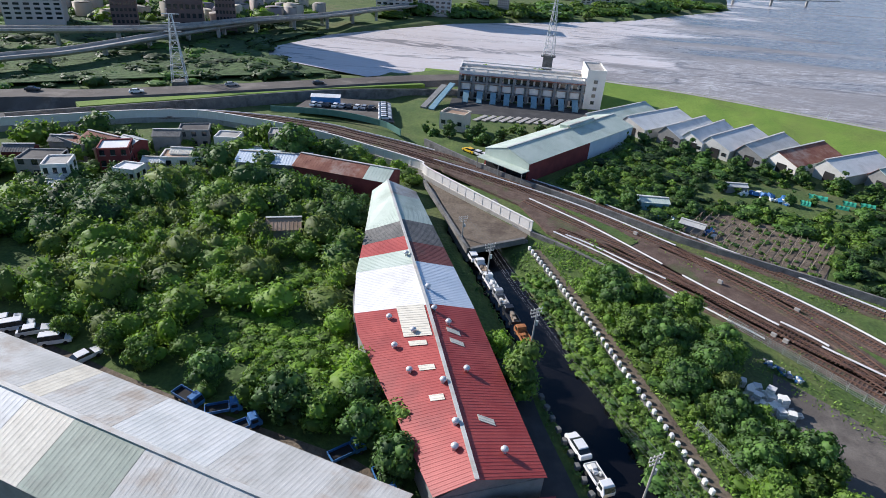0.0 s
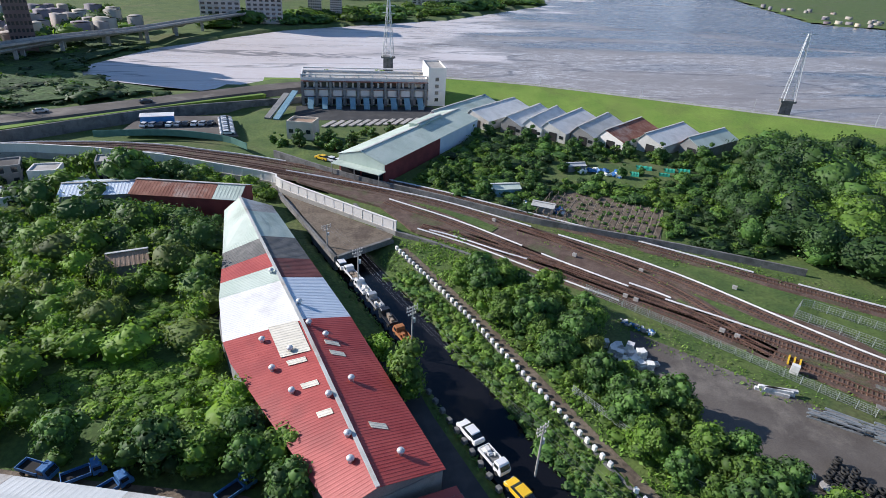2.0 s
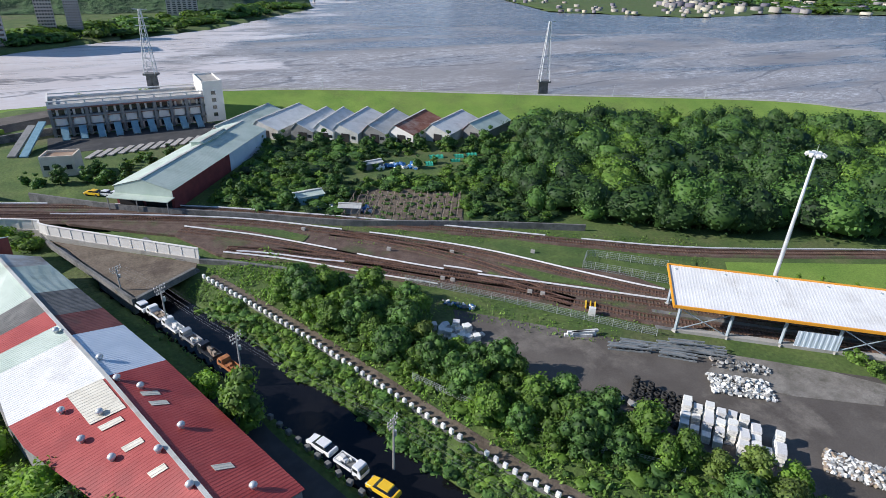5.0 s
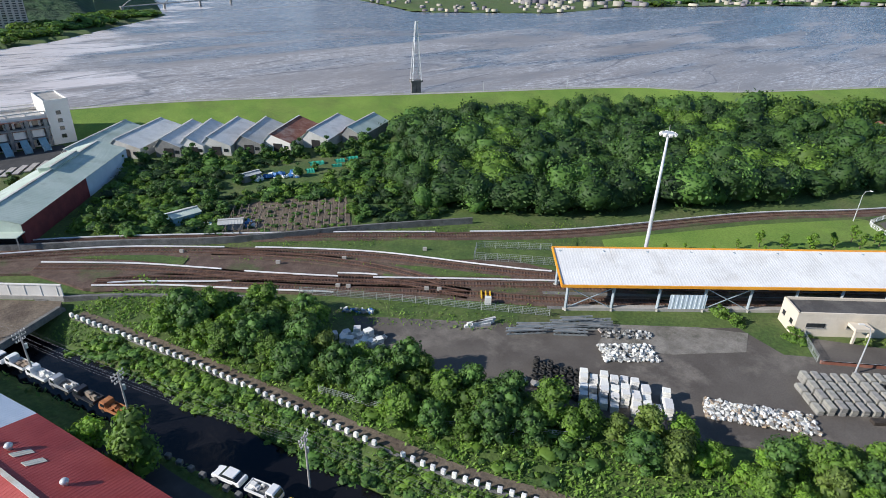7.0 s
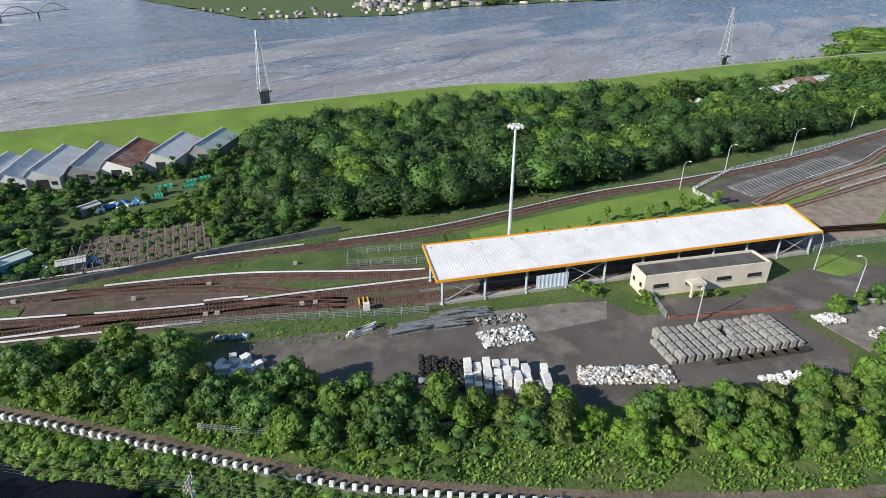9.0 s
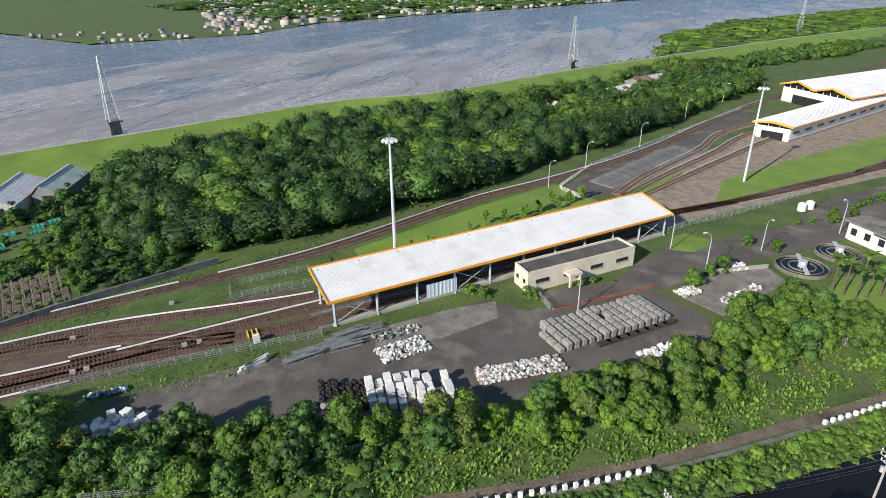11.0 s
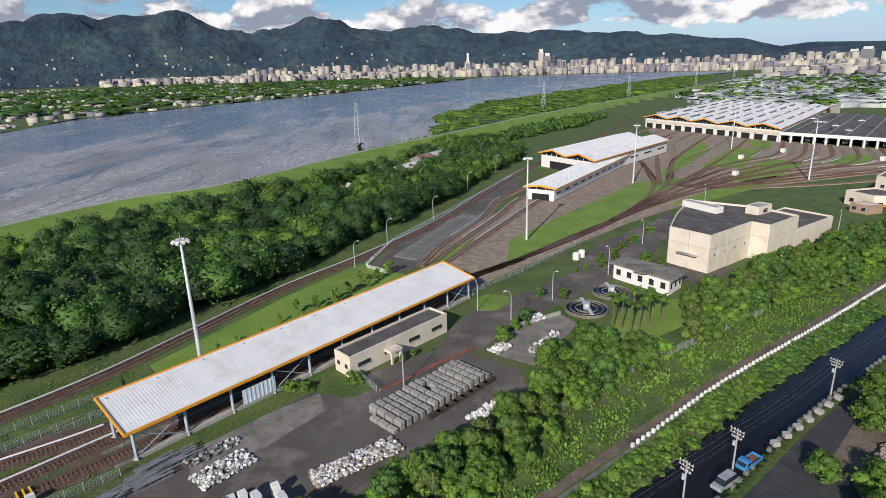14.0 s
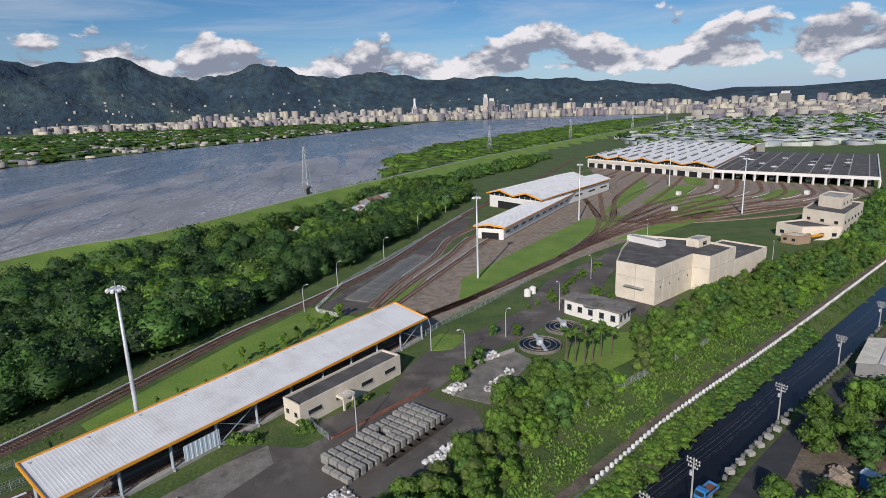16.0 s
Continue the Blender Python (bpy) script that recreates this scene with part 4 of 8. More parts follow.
sheet("service_yard", [(162, -40), (151, -46), (159, -57), (147.5, -69), (152, -80), (160, -88), (164, -78), (172, -68), (186, -76), (206, -90), (213, -82), (186, -54)], 0.12, M_ASPHALT, "worn asphalt yard round the service building", "yard")
pump = block("pump_house", [(155, -50.5), (140.5, -60.8), (146, -66.5), (158.5, -55.5)], 0, 4.2, M_WHITEWALL, M_DIRTYCONC, "cream pump house with broad stained grey roof", parapet=0, windows=((0, 1.6, 3.2, 5, 0.4), (1, 1.6, 3.2, 3, 0.3)))
bm = bmesh.new()
prism(bm, [(156, -49.3), (139.2, -61.2), (145.9, -68.2), (160.2, -55.6)], 4.3, 4.75)
roof = part("roof_slab", bm, M_DIRTYCONC, pump, "overhanging stained concrete roof slab")
bm = bmesh.new()
prism(bm, [(149.6, -53.9), (147.2, -53.3), (144.9, -54.9), (144.6, -57.4), (147, -59), (150, -57)], 4.76, 5.1)
part("roof_bow", bm, M_DIRTYCONC, roof)
block("office_block", [(237, -187), (219, -192), (243, -222), (262, -216)], 0, 10.0, M_BEIGE, M_ROOFDARK, "beige stepped office block among trees", windows=((0, 2.2, 3.4, 3, 0.25), (1, 2.2, 3.4, 6, 0.3), (0, 6, 7.2, 3, 0.25), (1, 6, 7.2, 6, 0.3)))
block("roof_house", [(243, -199), (232, -201.5), (243, -216), (253, -212)], 10.05, 14.6, M_BEIGE, M_CONC, "square beige roof tower block", parapet=0.5, windows=((1, 11.6, 12.8, 3, 0.2),))
block("office_annex", [(233, -172), (221, -175), (217.5, -190), (236, -187)], 0, 5.2, M_BEIGE, M_ROOFDARK, "low beige annex with roof terrace and railing", parapet=0.7, windows=((0, 1.6, 3.0, 2, 0.3), (1, 1.6, 3.0, 3, 0.35)))
gate = block("gate_house", [(220, -165), (214, -168), (215.5, -175), (221.5, -172)], 0, 3.3, M_BROWNROOF, M_BEIGE, "small brown gate house with orange canopy", parapet=0.3, windows=((0, 1.2, 2.4, 2, 0.4),))
bm = bmesh.new()
box(bm, -3.5, -1.2, 2.5, 3.5, 1.2, 2.9, pose(217, -178.5, 0, 0, 0, -75))
part("canopy", bm, M_ORANGE, gate, "orange entrance canopy")

# workshops with white zigzag gables and orange fascia
def gable_hall(name, a, b, depth, eave, rise, gables, wall_mat, roof_mat, label, trim=None, doors=0, ridge_boxes=0, pitch=2.0, side_windows=0, door_h=0.5):
    """A hall with its front from a to b (plan), running back by the vector depth, roofed by a row of gables.
    With trim: overhanging roof edged in colour, a dark glazed band under the eaves, strip windows along the flanks."""
    t = thing(name, label, "building")
    a, b, dv = Vector((*a, 0)), Vector((*b, 0)), Vector((*depth, 0))
    band = 1.3 if trim else 0.0
    up = Vector((0, 0, 1))
    bm = bmesh.new()
    prism(bm, [(p.x, p.y) for p in (a, b, b + dv, a + dv)], 0, eave - band)
    part("wall", bm, wall_mat, t)
    out = Vector((b.y - a.y, a.x - b.x, 0)).normalized()
    if out.dot(dv) > 0:
        out = -out
    wid = (b - a).normalized()
    if band:
        q = [a - out * 0.25 + wid * 0.25, b - out * 0.25 - wid * 0.25, b + dv - wid * 0.25, a + dv + wid * 0.25]
        bm = bmesh.new()
        prism(bm, [(p.x, p.y) for p in q], eave - band, eave)
        glz = part("clerestory", bm, M_GLASS, t, "dark glazed band under the eaves")
        n = max(2, int((b - a).length / 4))
        for i in range(n + 1):
            p = a.lerp(b, i / n) - out * 0.12
            bm = bmesh.new()
            beam(bm, p + up * (eave - band), p + up * eave, 0.22)
            part("mullion", bm, wall_mat, glz)
    over = 1.4 if trim else 1.2
    for g in range(gables):
        p0, p1 = a.lerp(b, g / gables), a.lerp(b, (g + 1) / gables)
        pm = p0.lerp(p1, 0.5)
        z0, z1 = Vector((0, 0, eave + 0.05)), Vector((0, 0, eave + rise))
        o = out * over
        s0 = -wid * over if trim and g == 0 else Vector((0, 0, 0))
        s1 = wid * over if trim and g == gables - 1 else Vector((0, 0, 0))
        for q0, q1, h0, h1 in ((p0 + s0, pm, z0, z1), (pm, p1 + s1, z1, z0)):
            bm = bmesh.new()
            ribbed(bm, q0 + h0 + o, q0 + h0 + dv, q1 + h1 + dv, q1 + h1 + o, pitch, 0.1, 0.25)
            part("roof_slope", bm, roof_mat, t)
            if trim:
                bm = bmesh.new()
                beam(bm, q0 + h0 + o * 1.05 - up * 0.25, q1 + h1 + o * 1.05 - up * 0.25, 0.3, 0.75)
                part("fascia", bm, trim, t, "orange fascia")
        bm = bmesh.new()
        v = [bm.verts.new(p) for p in (p0 + z0, p1 + z0, pm + z1 * 0.995)]
        bm.faces.new(v)
        part("gable", bm, M_GLASS if trim else wall_mat, t)
        for r in range(ridge_boxes):
            for side in (0.26, 0.74):
                c = p0.lerp(p1, side) + dv * ((r + 0.55) / (ridge_boxes + 0.1))
                d1 = dv.normalized() * dv.length * 0.27 / ridge_boxes
                hh = up * (eave + rise * 0.52 + 0.55)
                bm = bmesh.new()
                beam(bm, c - d1 + hh, c + d1 + hh, 1.5, 1.3)
                sky = part("skylight", bm, M_GREYROOF, t, "grey skylight box")
                bm = bmesh.new()
                beam(bm, c - d1 * 1.02 + hh + up * 0.75, c + d1 * 1.02 + hh + up * 0.75, 1.9, 0.2)
                part("skylight_cap", bm, roof_mat, sky)
    if trim:
        for e, sg in ((a, -1), (b, 1)):
            q = e + wid * over * sg + up * (eave - 0.2)
            bm = bmesh.new()
            beam(bm, q + out * over, q + dv, 0.24, 0.5)
            part("eave_trim", bm, trim, t, "orange eave trim")
    for i in range(doors):
        c = a.lerp(b, (i + 0.5) / doors) + out * 0.1
        m = Matrix.Translation((c.x, c.y, 0)) @ Matrix.Rotation(math.atan2(b.y - a.y, b.x - a.x), 4, "Z")
        w = (b - a).length / doors * 0.32
        # black panel on the solid wall, painting the shade inside the doorway
        bm = bmesh.new()
        box(bm, -w, -0.15, 0, w, 0.15, eave * door_h, m)
        part("door", bm, M_DARK, t, "open train door, its inner shade painted black")
    if side_windows:
        window_set(t, (b.x, b.y), (b.x + dv.x, b.y + dv.y), eave * 0.42, eave * 0.42 + 1.0, side_windows, 0.55, M_GLASS, "strip_window", -0.02, M_WHITEWALL)
        window_set(t, (b.x, b.y), (b.x + dv.x, b.y + dv.y), 0.2, 0.5, side_windows, 0.96, M_DARKCONC, "plinth", -0.02, M_DARKCONC)
    return t


gable_hall("main_depot", DOOR_L, DOOR_M, (169, -148), 9.5, 3.0, 5, M_WHITEWALL, M_WHITE, "huge white train depot with zigzag roof and orange fascia", M_ORANGE, 12, 5, 4.0, 0, 0.46)
bm = bmesh.new()
beam(bm, (*DOOR_L, 6.2), (*DOOR_M, 6.2), 0.9, 2.0)
tagged(part("depot_fascia_beam", bm, M_BEIGE), "long beige concrete beam above the depot doors", "beam", kind="structure")
gable_hall("workshop", (349, -66), (312, -88), (76, -70), 8.5, 2.6, 2, M_WHITEWALL, M_WHITE, "white double-gabled workshop with orange fascia", M_ORANGE, 1, 0, 2.0, 5)
gable_hall("train_wash", (261, -43), (254, -54), (146, -101), 6.2, 1.0, 1, M_WHITEWALL, M_WHITE, "long narrow white train wash shed with orange fascia", M_ORANGE, 1, 0, 2.0, 17)
p = thing("parking_deck", "black parking deck on white concrete frame above tracks", "parking deck")
PD = [Vector((421, -254, 0)), Vector((340, -320, 0)), Vector((480, -446, 0)), Vector((563, -378, 0))]
bm = bmesh.new()
prism(bm, [(v.x, v.y) for v in PD], 5.2, 6.6)
part("deck", bm, M_ROOFDARK, p, "black asphalt parking deck")
for i, j in ((0, 1), (1, 2)):
    bm = bmesh.new()
    beam(bm, PD[i] + Vector((0, 0, 6.2)), PD[j] + Vector((0, 0, 6.2)), 0.8, 2.2)
    part("edge_beam", bm, M_WHITEWALL, p, "white edge beam")
for i in range(15):
    q = PD[0].lerp(PD[1], i / 14)
    bm = bmesh.new()
    beam(bm, q, q + Vector((0, 0, 5.3)), 1.1)
    part("column", bm, M_WHITEWALL, p)
# black wall added to stand for the shade deep under the deck
bm = bmesh.new()
prism(bm, [tuple(PD[0].lerp(PD[3], 0.25))[:2], tuple(PD[1].lerp(PD[2], 0.25))[:2], tuple(PD[1].lerp(PD[2], 0.3))[:2], tuple(PD[0].lerp(PD[3], 0.3))[:2]], 0, 5.2)
part("back_wall", bm, M_DARK, p)
for i in range(9):
    bm = bmesh.new()
    beam(bm, PD[0].lerp(PD[1], (i + 0.5) / 9) + Vector((0, 0, 6.63)), PD[3].lerp(PD[2], (i + 0.5) / 9) + Vector((0, 0, 6.63)), 0.7, 0.06)
    part("lane_line", bm, M_CONC, p)
block("depot_annex", [(594, -404), (560, -384), (590, -414), (622, -436)], 0, 10, M_BEIGE, M_CONC, "long beige depot annex", windows=((0, 4, 6, 8, 0.4),))

# ---- long workshop row beside the street: patched metal roofs ----
RIDGE = [(3.1, 43.1), (-6.2, 75.3), (-21.1, 123.2)]
EAVE_L = [(-1.4, 42.0), (-10.2, 59.5), (-15.5, 68), (-19.2, 78.7), (-21.3, 98.1), (-24.4, 122)]
EAVE_R = [(11.3, 46.8), (1.3, 79.2), (-14.5, 124)]


def at_y(line, y):
    for (x0, y0), (x1, y1) in zip(line, line[1:]):
        if y <= y1 or (x1, y1) == line[-1]:
            t = (y - y0) / (y1 - y0)
            return x0 + (x1 - x0) * t


def workshop_row():
    r = thing("workshop_row", "long workshop row with patched red, white and green metal roof", "building")
    ZR, ZE = 6.0, 3.4
    left = [(43.1, 70, M_RED), (70, 75, M_RED), (75, 87, M_WHITE), (87, 92, M_PALEGREEN), (92, 97, M_RED), (97, 103, M_GREYROOF), (103, 115, M_PALEGREEN), (115, 123.2, M_PALEGREEN)]
    right = [(43.1, 75.3, M_RED), (75.3, 88, M_PALEBLUE), (88, 95, M_DARKRED), (95, 104, M_GREYROOF), (104, 116, M_PALEGREEN), (116, 123.2, M_OLDSHEET)]
    for sections, eave, sk in ((left, EAVE_L, -0.9), (right, EAVE_R, 3.7)):
        for y0, y1, mat in sections:
            d0, d1 = sk, sk
            a, b = (at_y(RIDGE, y0), y0, ZR), (at_y(RIDGE, y1 - 0.03), y1 - 0.03, ZR)
            yy0, yy1 = max(eave[0][1], y0 + d0), y1 + d1 - 0.03
            if y1 > 123:
                yy1 = eave[-1][1]
            c, d = (at_y(eave, yy1), yy1, ZE), (at_y(eave, yy0), yy0, ZE)
            bm = bmesh.new()
            ribbed(bm, a, b, c, d, 0.5, 0.025)
            part("roof_sheet", bm, mat, r)
    # patch of translucent cream sheets and skylights
    bm = bmesh.new()
    for (y0, y1, f0, f1) in ((67.5, 75, 0.05, 0.42),):
        q = []
        for yy, ff in ((y0, f0), (y1, f0), (y1, f1), (y0, f1)):
            q.append((at_y(RIDGE, yy) * (1 - ff) + at_y(EAVE_L, yy) * ff, yy, ZR + (ZE - ZR) * ff + 0.12))
        ribbed(bm, *q, 0.6, 0.04)
    part("patch", bm, M_CREAM, r, "cream translucent roof patch")
    for side, yy, ff in ((EAVE_L, 66, 0.25), (EAVE_L, 61, 0.25), (EAVE_L, 55.5, 0.25), (EAVE_R, 70, 0.35), (EAVE_R, 67.5, 0.35), (EAVE_R, 53, 0.4)):
        bm = bmesh.new()
        q = []
        for dy, df in ((-0.5, -0.1), (0.5, -0.1), (0.5, 0.14), (-0.5, 0.14)):
            f2 = ff + df
            q.append((at_y(RIDGE, yy + dy) * (1 - f2) + at_y(side, yy + dy + (1.3 if side is EAVE_R else 0)) * f2, yy + dy, ZR + (ZE - ZR) * f2 + 0.14))
        ribbed(bm, *q, 0.5, 0.03)
        part("skylight", bm, M_CREAM, r, "small cream skylight")
    bm = bmesh.new()
    for (x0, y0), (x1, y1) in zip(RIDGE, RIDGE[1:]):
        beam(bm, (x0, y0, ZR + 0.12), (x1, y1, ZR + 0.12), 0.5, 0.16)
    part("ridge_cap", bm, M_OLDSHEET, r, "pale weathered ridge cap")
    # walls
    bm = bmesh.new()
    pl = [*[(x + 0.35, y) for x, y in EAVE_L], *[(x - 0.35, y) for x, y in EAVE_R[::-1]]]
    prism(bm, pl, -1.5, ZE - 0.12)
    part("wall", bm, M_GREYWALL, r, "grey rendered walls")
    for tri in (((-1.2, 42.1, ZE - 0.1), (11.0, 46.9, ZE - 0.1), (3.1, 43.4, ZR - 0.1)), ((-14.7, 123.8, ZE - 0.1), (-24.2, 121.9, ZE - 0.1), (-21.1, 122.9, ZR - 0.1))):
        bm = bmesh.new()
        bm.faces.new([bm.verts.new(p) for p in tri])
        part("gable", bm, M_GREYWALL, r)
    # turbine roof vents
    vents = [(EAVE_L, 72, .55), (EAVE_L, 68.5, .28), (EAVE_L, 65.5, .6), (EAVE_L, 58, .1), (EAVE_L, 51, .1), (EAVE_L, 60.5, .55), (EAVE_R, 74, .1), (EAVE_R, 71.5, .3), (EAVE_R, 61.5, .35), (EAVE_R, 48.5, .5), (EAVE_L, 47.5, .25), (EAVE_R, 80, .12), (EAVE_L, 90, .1)]
    first = None
    for side, yy, ff in vents:
        x = at_y(RIDGE, yy) * (1 - ff) + at_y(side, yy) * ff
        z = ZR + (ZE - ZR) * ff
        if first is None:
            bm = bmesh.new()
            tube(bm, [(0, 0, -0.2, 0.28), (0, 0, 0.35, 0.28), (0, 0, 0.4, 0.42), (0, 0, 0.62, 0.5), (0, 0, 0.85, 0.36), (0, 0, 0.95, 0.1)], 10)
            first = part("roof_vent", bm, M_GALV, r, "galvanised turbine roof vent", True)
            first.location = (x, yy, z)
        else:
            shared("roof_vent", first.data, r, Matrix.Translation((x, yy, z)))


workshop_row()
lean = gable_hall("lean_to_shed", (-0.5, 39.5), (13, 45.0), (4, -14), 1.2, 1.6, 1, M_GREYWALL, M_RED, "lower red-roofed shed at the row's end")

# ---- big pale sheet-metal sheds near the camera ----
def pitched(name, a, b, half_l, half_r, z0, eave, ridge, wall_mat, sections_l, sections_r, label, pitch=0.75, rib=0.03):
    """A shed with its ridge from a to b; left and right slopes in sections (share of length, material)."""
    t = thing(name, label, "building")
    a, b = Vector((*a, 0)), Vector((*b, 0))
    d = (b - a).normalized()
    n = Vector((-d.y, d.x, 0))
    L = (b - a).length
    for half, sections, sg in ((half_l, sections_l, 1), (half_r, sections_r, -1)):
        s = 0.0
        for share, mat in sections:
            p, q = a + d * L * s, a + d * (L * (s + share) - 0.03)
            s += share
            e0, e1 = p + n * half * sg, q + n * half * sg
            bm = bmesh.new()
            ribbed(bm, p + Vector((0, 0, ridge)), q + Vector((0, 0, ridge)), e1 + Vector((0, 0, eave)), e0 + Vector((0, 0, eave)), pitch, rib)
            part("roof_sheet", bm, mat, t)
    bm = bmesh.new()
    c = [a + n * (half_l - 0.3) + d * 0.3, b + n * (half_l - 0.3) - d * 0.3, b - n * (half_r - 0.3) - d * 0.3, a - n * (half_r - 0.3) + d * 0.3]
    prism(bm, [(v.x, v.y) for v in c], z0, eave - 0.05)
    for p, q, r in ((c[0], c[3], a + d * 0.3), (c[1], c[2], b - d * 0.3)):
        bm.faces.new([bm.verts.new(v) for v in (p + Vector((0, 0, eave - 0.05)), q + Vector((0, 0, eave - 0.05)), r + Vector((0, 0, ridge - 0.1)))])
    part("wall", bm, wall_mat, t)
    bm = bmesh.new()
    beam(bm, a + Vector((0, 0, ridge + 0.1)), b + Vector((0, 0, ridge + 0.1)), 0.6, 0.14)
    part("ridge_cap", bm, M_OLDSHEET, t)
    return t


pitched("storage_shed", (-76, 54.2), (-6, 33.6), 8.6, 8, -1.5, 4, 6.8, M_GREYWALL, [(0.34, M_OLDSHEET), (0.05, M_CREAM), (0.15, M_OLDSHEET), (0.18, M_GREYWHITE), (0.28, M_OLDSHEET)], [(0.22, M_OLDSHEET), (0.16, M_GREYWHITE), (0.1, M_CREAM), (0.14, M_SAGE), (0.38, M_OLDSHEET)], "long pale weathered sheet-metal storage shed", 0.7, 0.012)

# ---- beyond the line: green shed, factory row, pumping station ----
green_shed = pitched("green_roof_shed", (6.3, 149), (41.5, 193.2), 7.6, 8.0, 0, 5.4, 7.6, M_BRICK, [(1.0, M_PALEGREEN)], [(1.0, M_PALEGREEN)], "long shed with pale green roof and dark red walls", 0.8)
pitched("shed_annex", (24.6, 172), (33.5, 183.2), 3.4, 1.0, 6.2, 8.0, 8.4, M_PALEGREEN, [(1.0, M_PALEGREEN)], [(1.0, M_PALEGREEN)], "raised pale green roof monitor")
# open front of the green shed: pale gable above bays whose shade is painted black
FRONT = pose(6.3 + 0.623 * 0.2, 149 + 0.782 * 0.2, 0, 0, 0, math.degrees(math.atan2(44.2, 35.2)))
for name, mat, y0, y1, z0, z1 in (("bay", M_DARK, -7.0, -0.4, 0.05, 3.4), ("bay", M_DARK, 0.4, 6.6, 0.05, 3.4), ("gable_band", M_PALEGREEN, -7.6, 7.3, 3.5, 5.3), ("lean_to_roof", M_PALEGREEN, -8.0, 7.6, 3.4, 3.6)):
    bm = bmesh.new()
    box(bm, -3.2 if name == "lean_to_roof" else -0.06, y0, z0, 0.1, y1, z1)
    part(name, bm, mat, green_shed).matrix_basis = FRONT
bm = bmesh.new()
box(bm, 30, -7.76, 0, 56, -7.69, 5.2)
part("side_cladding", bm, M_PALEBLUE, green_shed, "pale blue side cladding").matrix_basis = FRONT
bm = bmesh.new()
v0 = [bm.verts.new(p) for p in ((-0.05, -7.5, 5.3), (-0.05, 7.2, 5.3), (-0.05, 0, 7.4))]
v1 = [bm.verts.new(p) for p in ((0.1, -7.5, 5.3), (0.1, 7.2, 5.3), (0.1, 0, 7.4))]
for f in ((v0[0], v0[1], v0[2]), (v1[2], v1[1], v1[0]), (v0[0], v1[0], v1[1], v0[1]), (v0[1], v1[1], v1[2], v0[2]), (v0[2], v1[2], v1[0], v0[0])):
    bm.faces.new(f)
part("gable_panel", bm, M_PALEGREEN, green_shed).matrix_basis = FRONT
for y in (-7.8, 0, 7.4):
    bm = bmesh.new()
    box(bm, -3.1, y - 0.1, 0, -2.9, y + 0.1, 3.4)
    part("post", bm, M_GREYWALL, green_shed).matrix_basis = FRONT
FACT = [((33, 196), (58, 221), M_GREYWHITE, M_PALEGREEN, 7.2), ((47, 198), (68.5, 217), M_GREYWHITE, M_GREYWHITE, 8.2), ((58, 190), (76, 208), M_WHITE, M_GREYWHITE, 6.2), ((64.5, 186.5), (81.5, 205), M_WHITE, M_GREYWHITE, 5.6),
        ((70, 183), (90, 202), M_WHITE, M_GREYWHITE, 7.6), ((79, 178), (98, 196), M_BROWNROOF, M_OLDSHEET, 6.6), ((87, 174), (108, 190), M_OLDSHEET, M_RUST, 7.2), ((99, 170), (121, 184), M_PALEGREEN, M_GREYWHITE, 7.4), ((112, 166), (132.5, 177), M_RUST, M_PALEGREEN, 6.0)]
for i, (a, b, ml, mr, h) in enumerate(FACT):
    fs = pitched("factory_shed", a, b, 2.4, h, 0, 3.4, 6.0, (M_WHITEWALL, M_OLDSHEET, M_GREYWALL)[i % 3], [(1.0, ml)], [(1.0, mr)], "pitched factory shed with %s metal roof" % ("pale green", "grey-white", "light grey", "pale grey", "white and grey", "weathered brown", "rusty red", "pale green and grey", "red and pale green")[i], 0.9)
    ax = Vector((b[0] - a[0], b[1] - a[1], 0)).normalized()
    rn = Vector((ax.y, -ax.x, 0))
    # door bay with its inner shade painted black, and windows, in the gable towards the gardens
    for k, (off, w, z0, z1) in enumerate(((h * 0.35, 1.5, 0.0, 2.9), (h * 0.75, 0.7, 1.3, 2.3))):
        c = Vector((*a, 0)) + rn * off + ax * 0.24
        bm = bmesh.new()
        box(bm, -0.05, -w, z0, 0.1, w, z1, Matrix.Translation(c) @ Matrix.Rotation(math.atan2(ax.y, ax.x), 4, "Z"))
        part("window" if k else "shed_door", bm, M_GLASS if k else M_DARK, fs)
ps = block("pumping_station", [(-12, 226), (36, 226.5), (36, 240), (-12, 240)], 0, 9.5, M_WHITEWALL, M_CONC, "long white pumping station with grey frame and red tiles", parapet=0.8, windows=((0, 6.6, 8.6, 20, 0.7), (0, 0.5, 2.4, 9, 0.7)))
for i in range(10):
    x = -11.5 + 46.5 * i / 9
    bm = bmesh.new()
    box(bm, x - 0.5, 224.6, 0, x + 0.5, 226, 9)
    part("pier", bm, M_GREYWALL, ps, "grey concrete pier")
for i in range(9):
    bm = bmesh.new()
    box(bm, -10.6 + 46.5 * i / 9, 225.2, 3.6, -7.3 + 46.5 * i / 9, 226, 5.8)
    part("panel", bm, M_WHITEWALL, ps, "white facade panel")
bm = bmesh.new()
box(bm, -12, 224.4, 6.2, 36, 226, 6.7)
box(bm, -12, 224.4, 2.8, 36, 226, 3.3)
part("ledge", bm, M_GREYWALL, ps)
for z0, z1 in ((5.86, 6.16), (8.75, 9.1)):
    bm = bmesh.new()
    box(bm, -12, 225.1, z0, 36, 225.95, z1)
    part("tile_band", bm, M_RUST, ps, "dull red tile band")
bm = bmesh.new()
for y in (226.4, 239.6):
    box(bm, -12, y - 0.25, 11.0, 36, y + 0.25, 11.4)
for x in (-11.7, 35.7):
    box(bm, x - 0.25, 226.6, 11.0, x + 0.25, 239.4, 11.4)
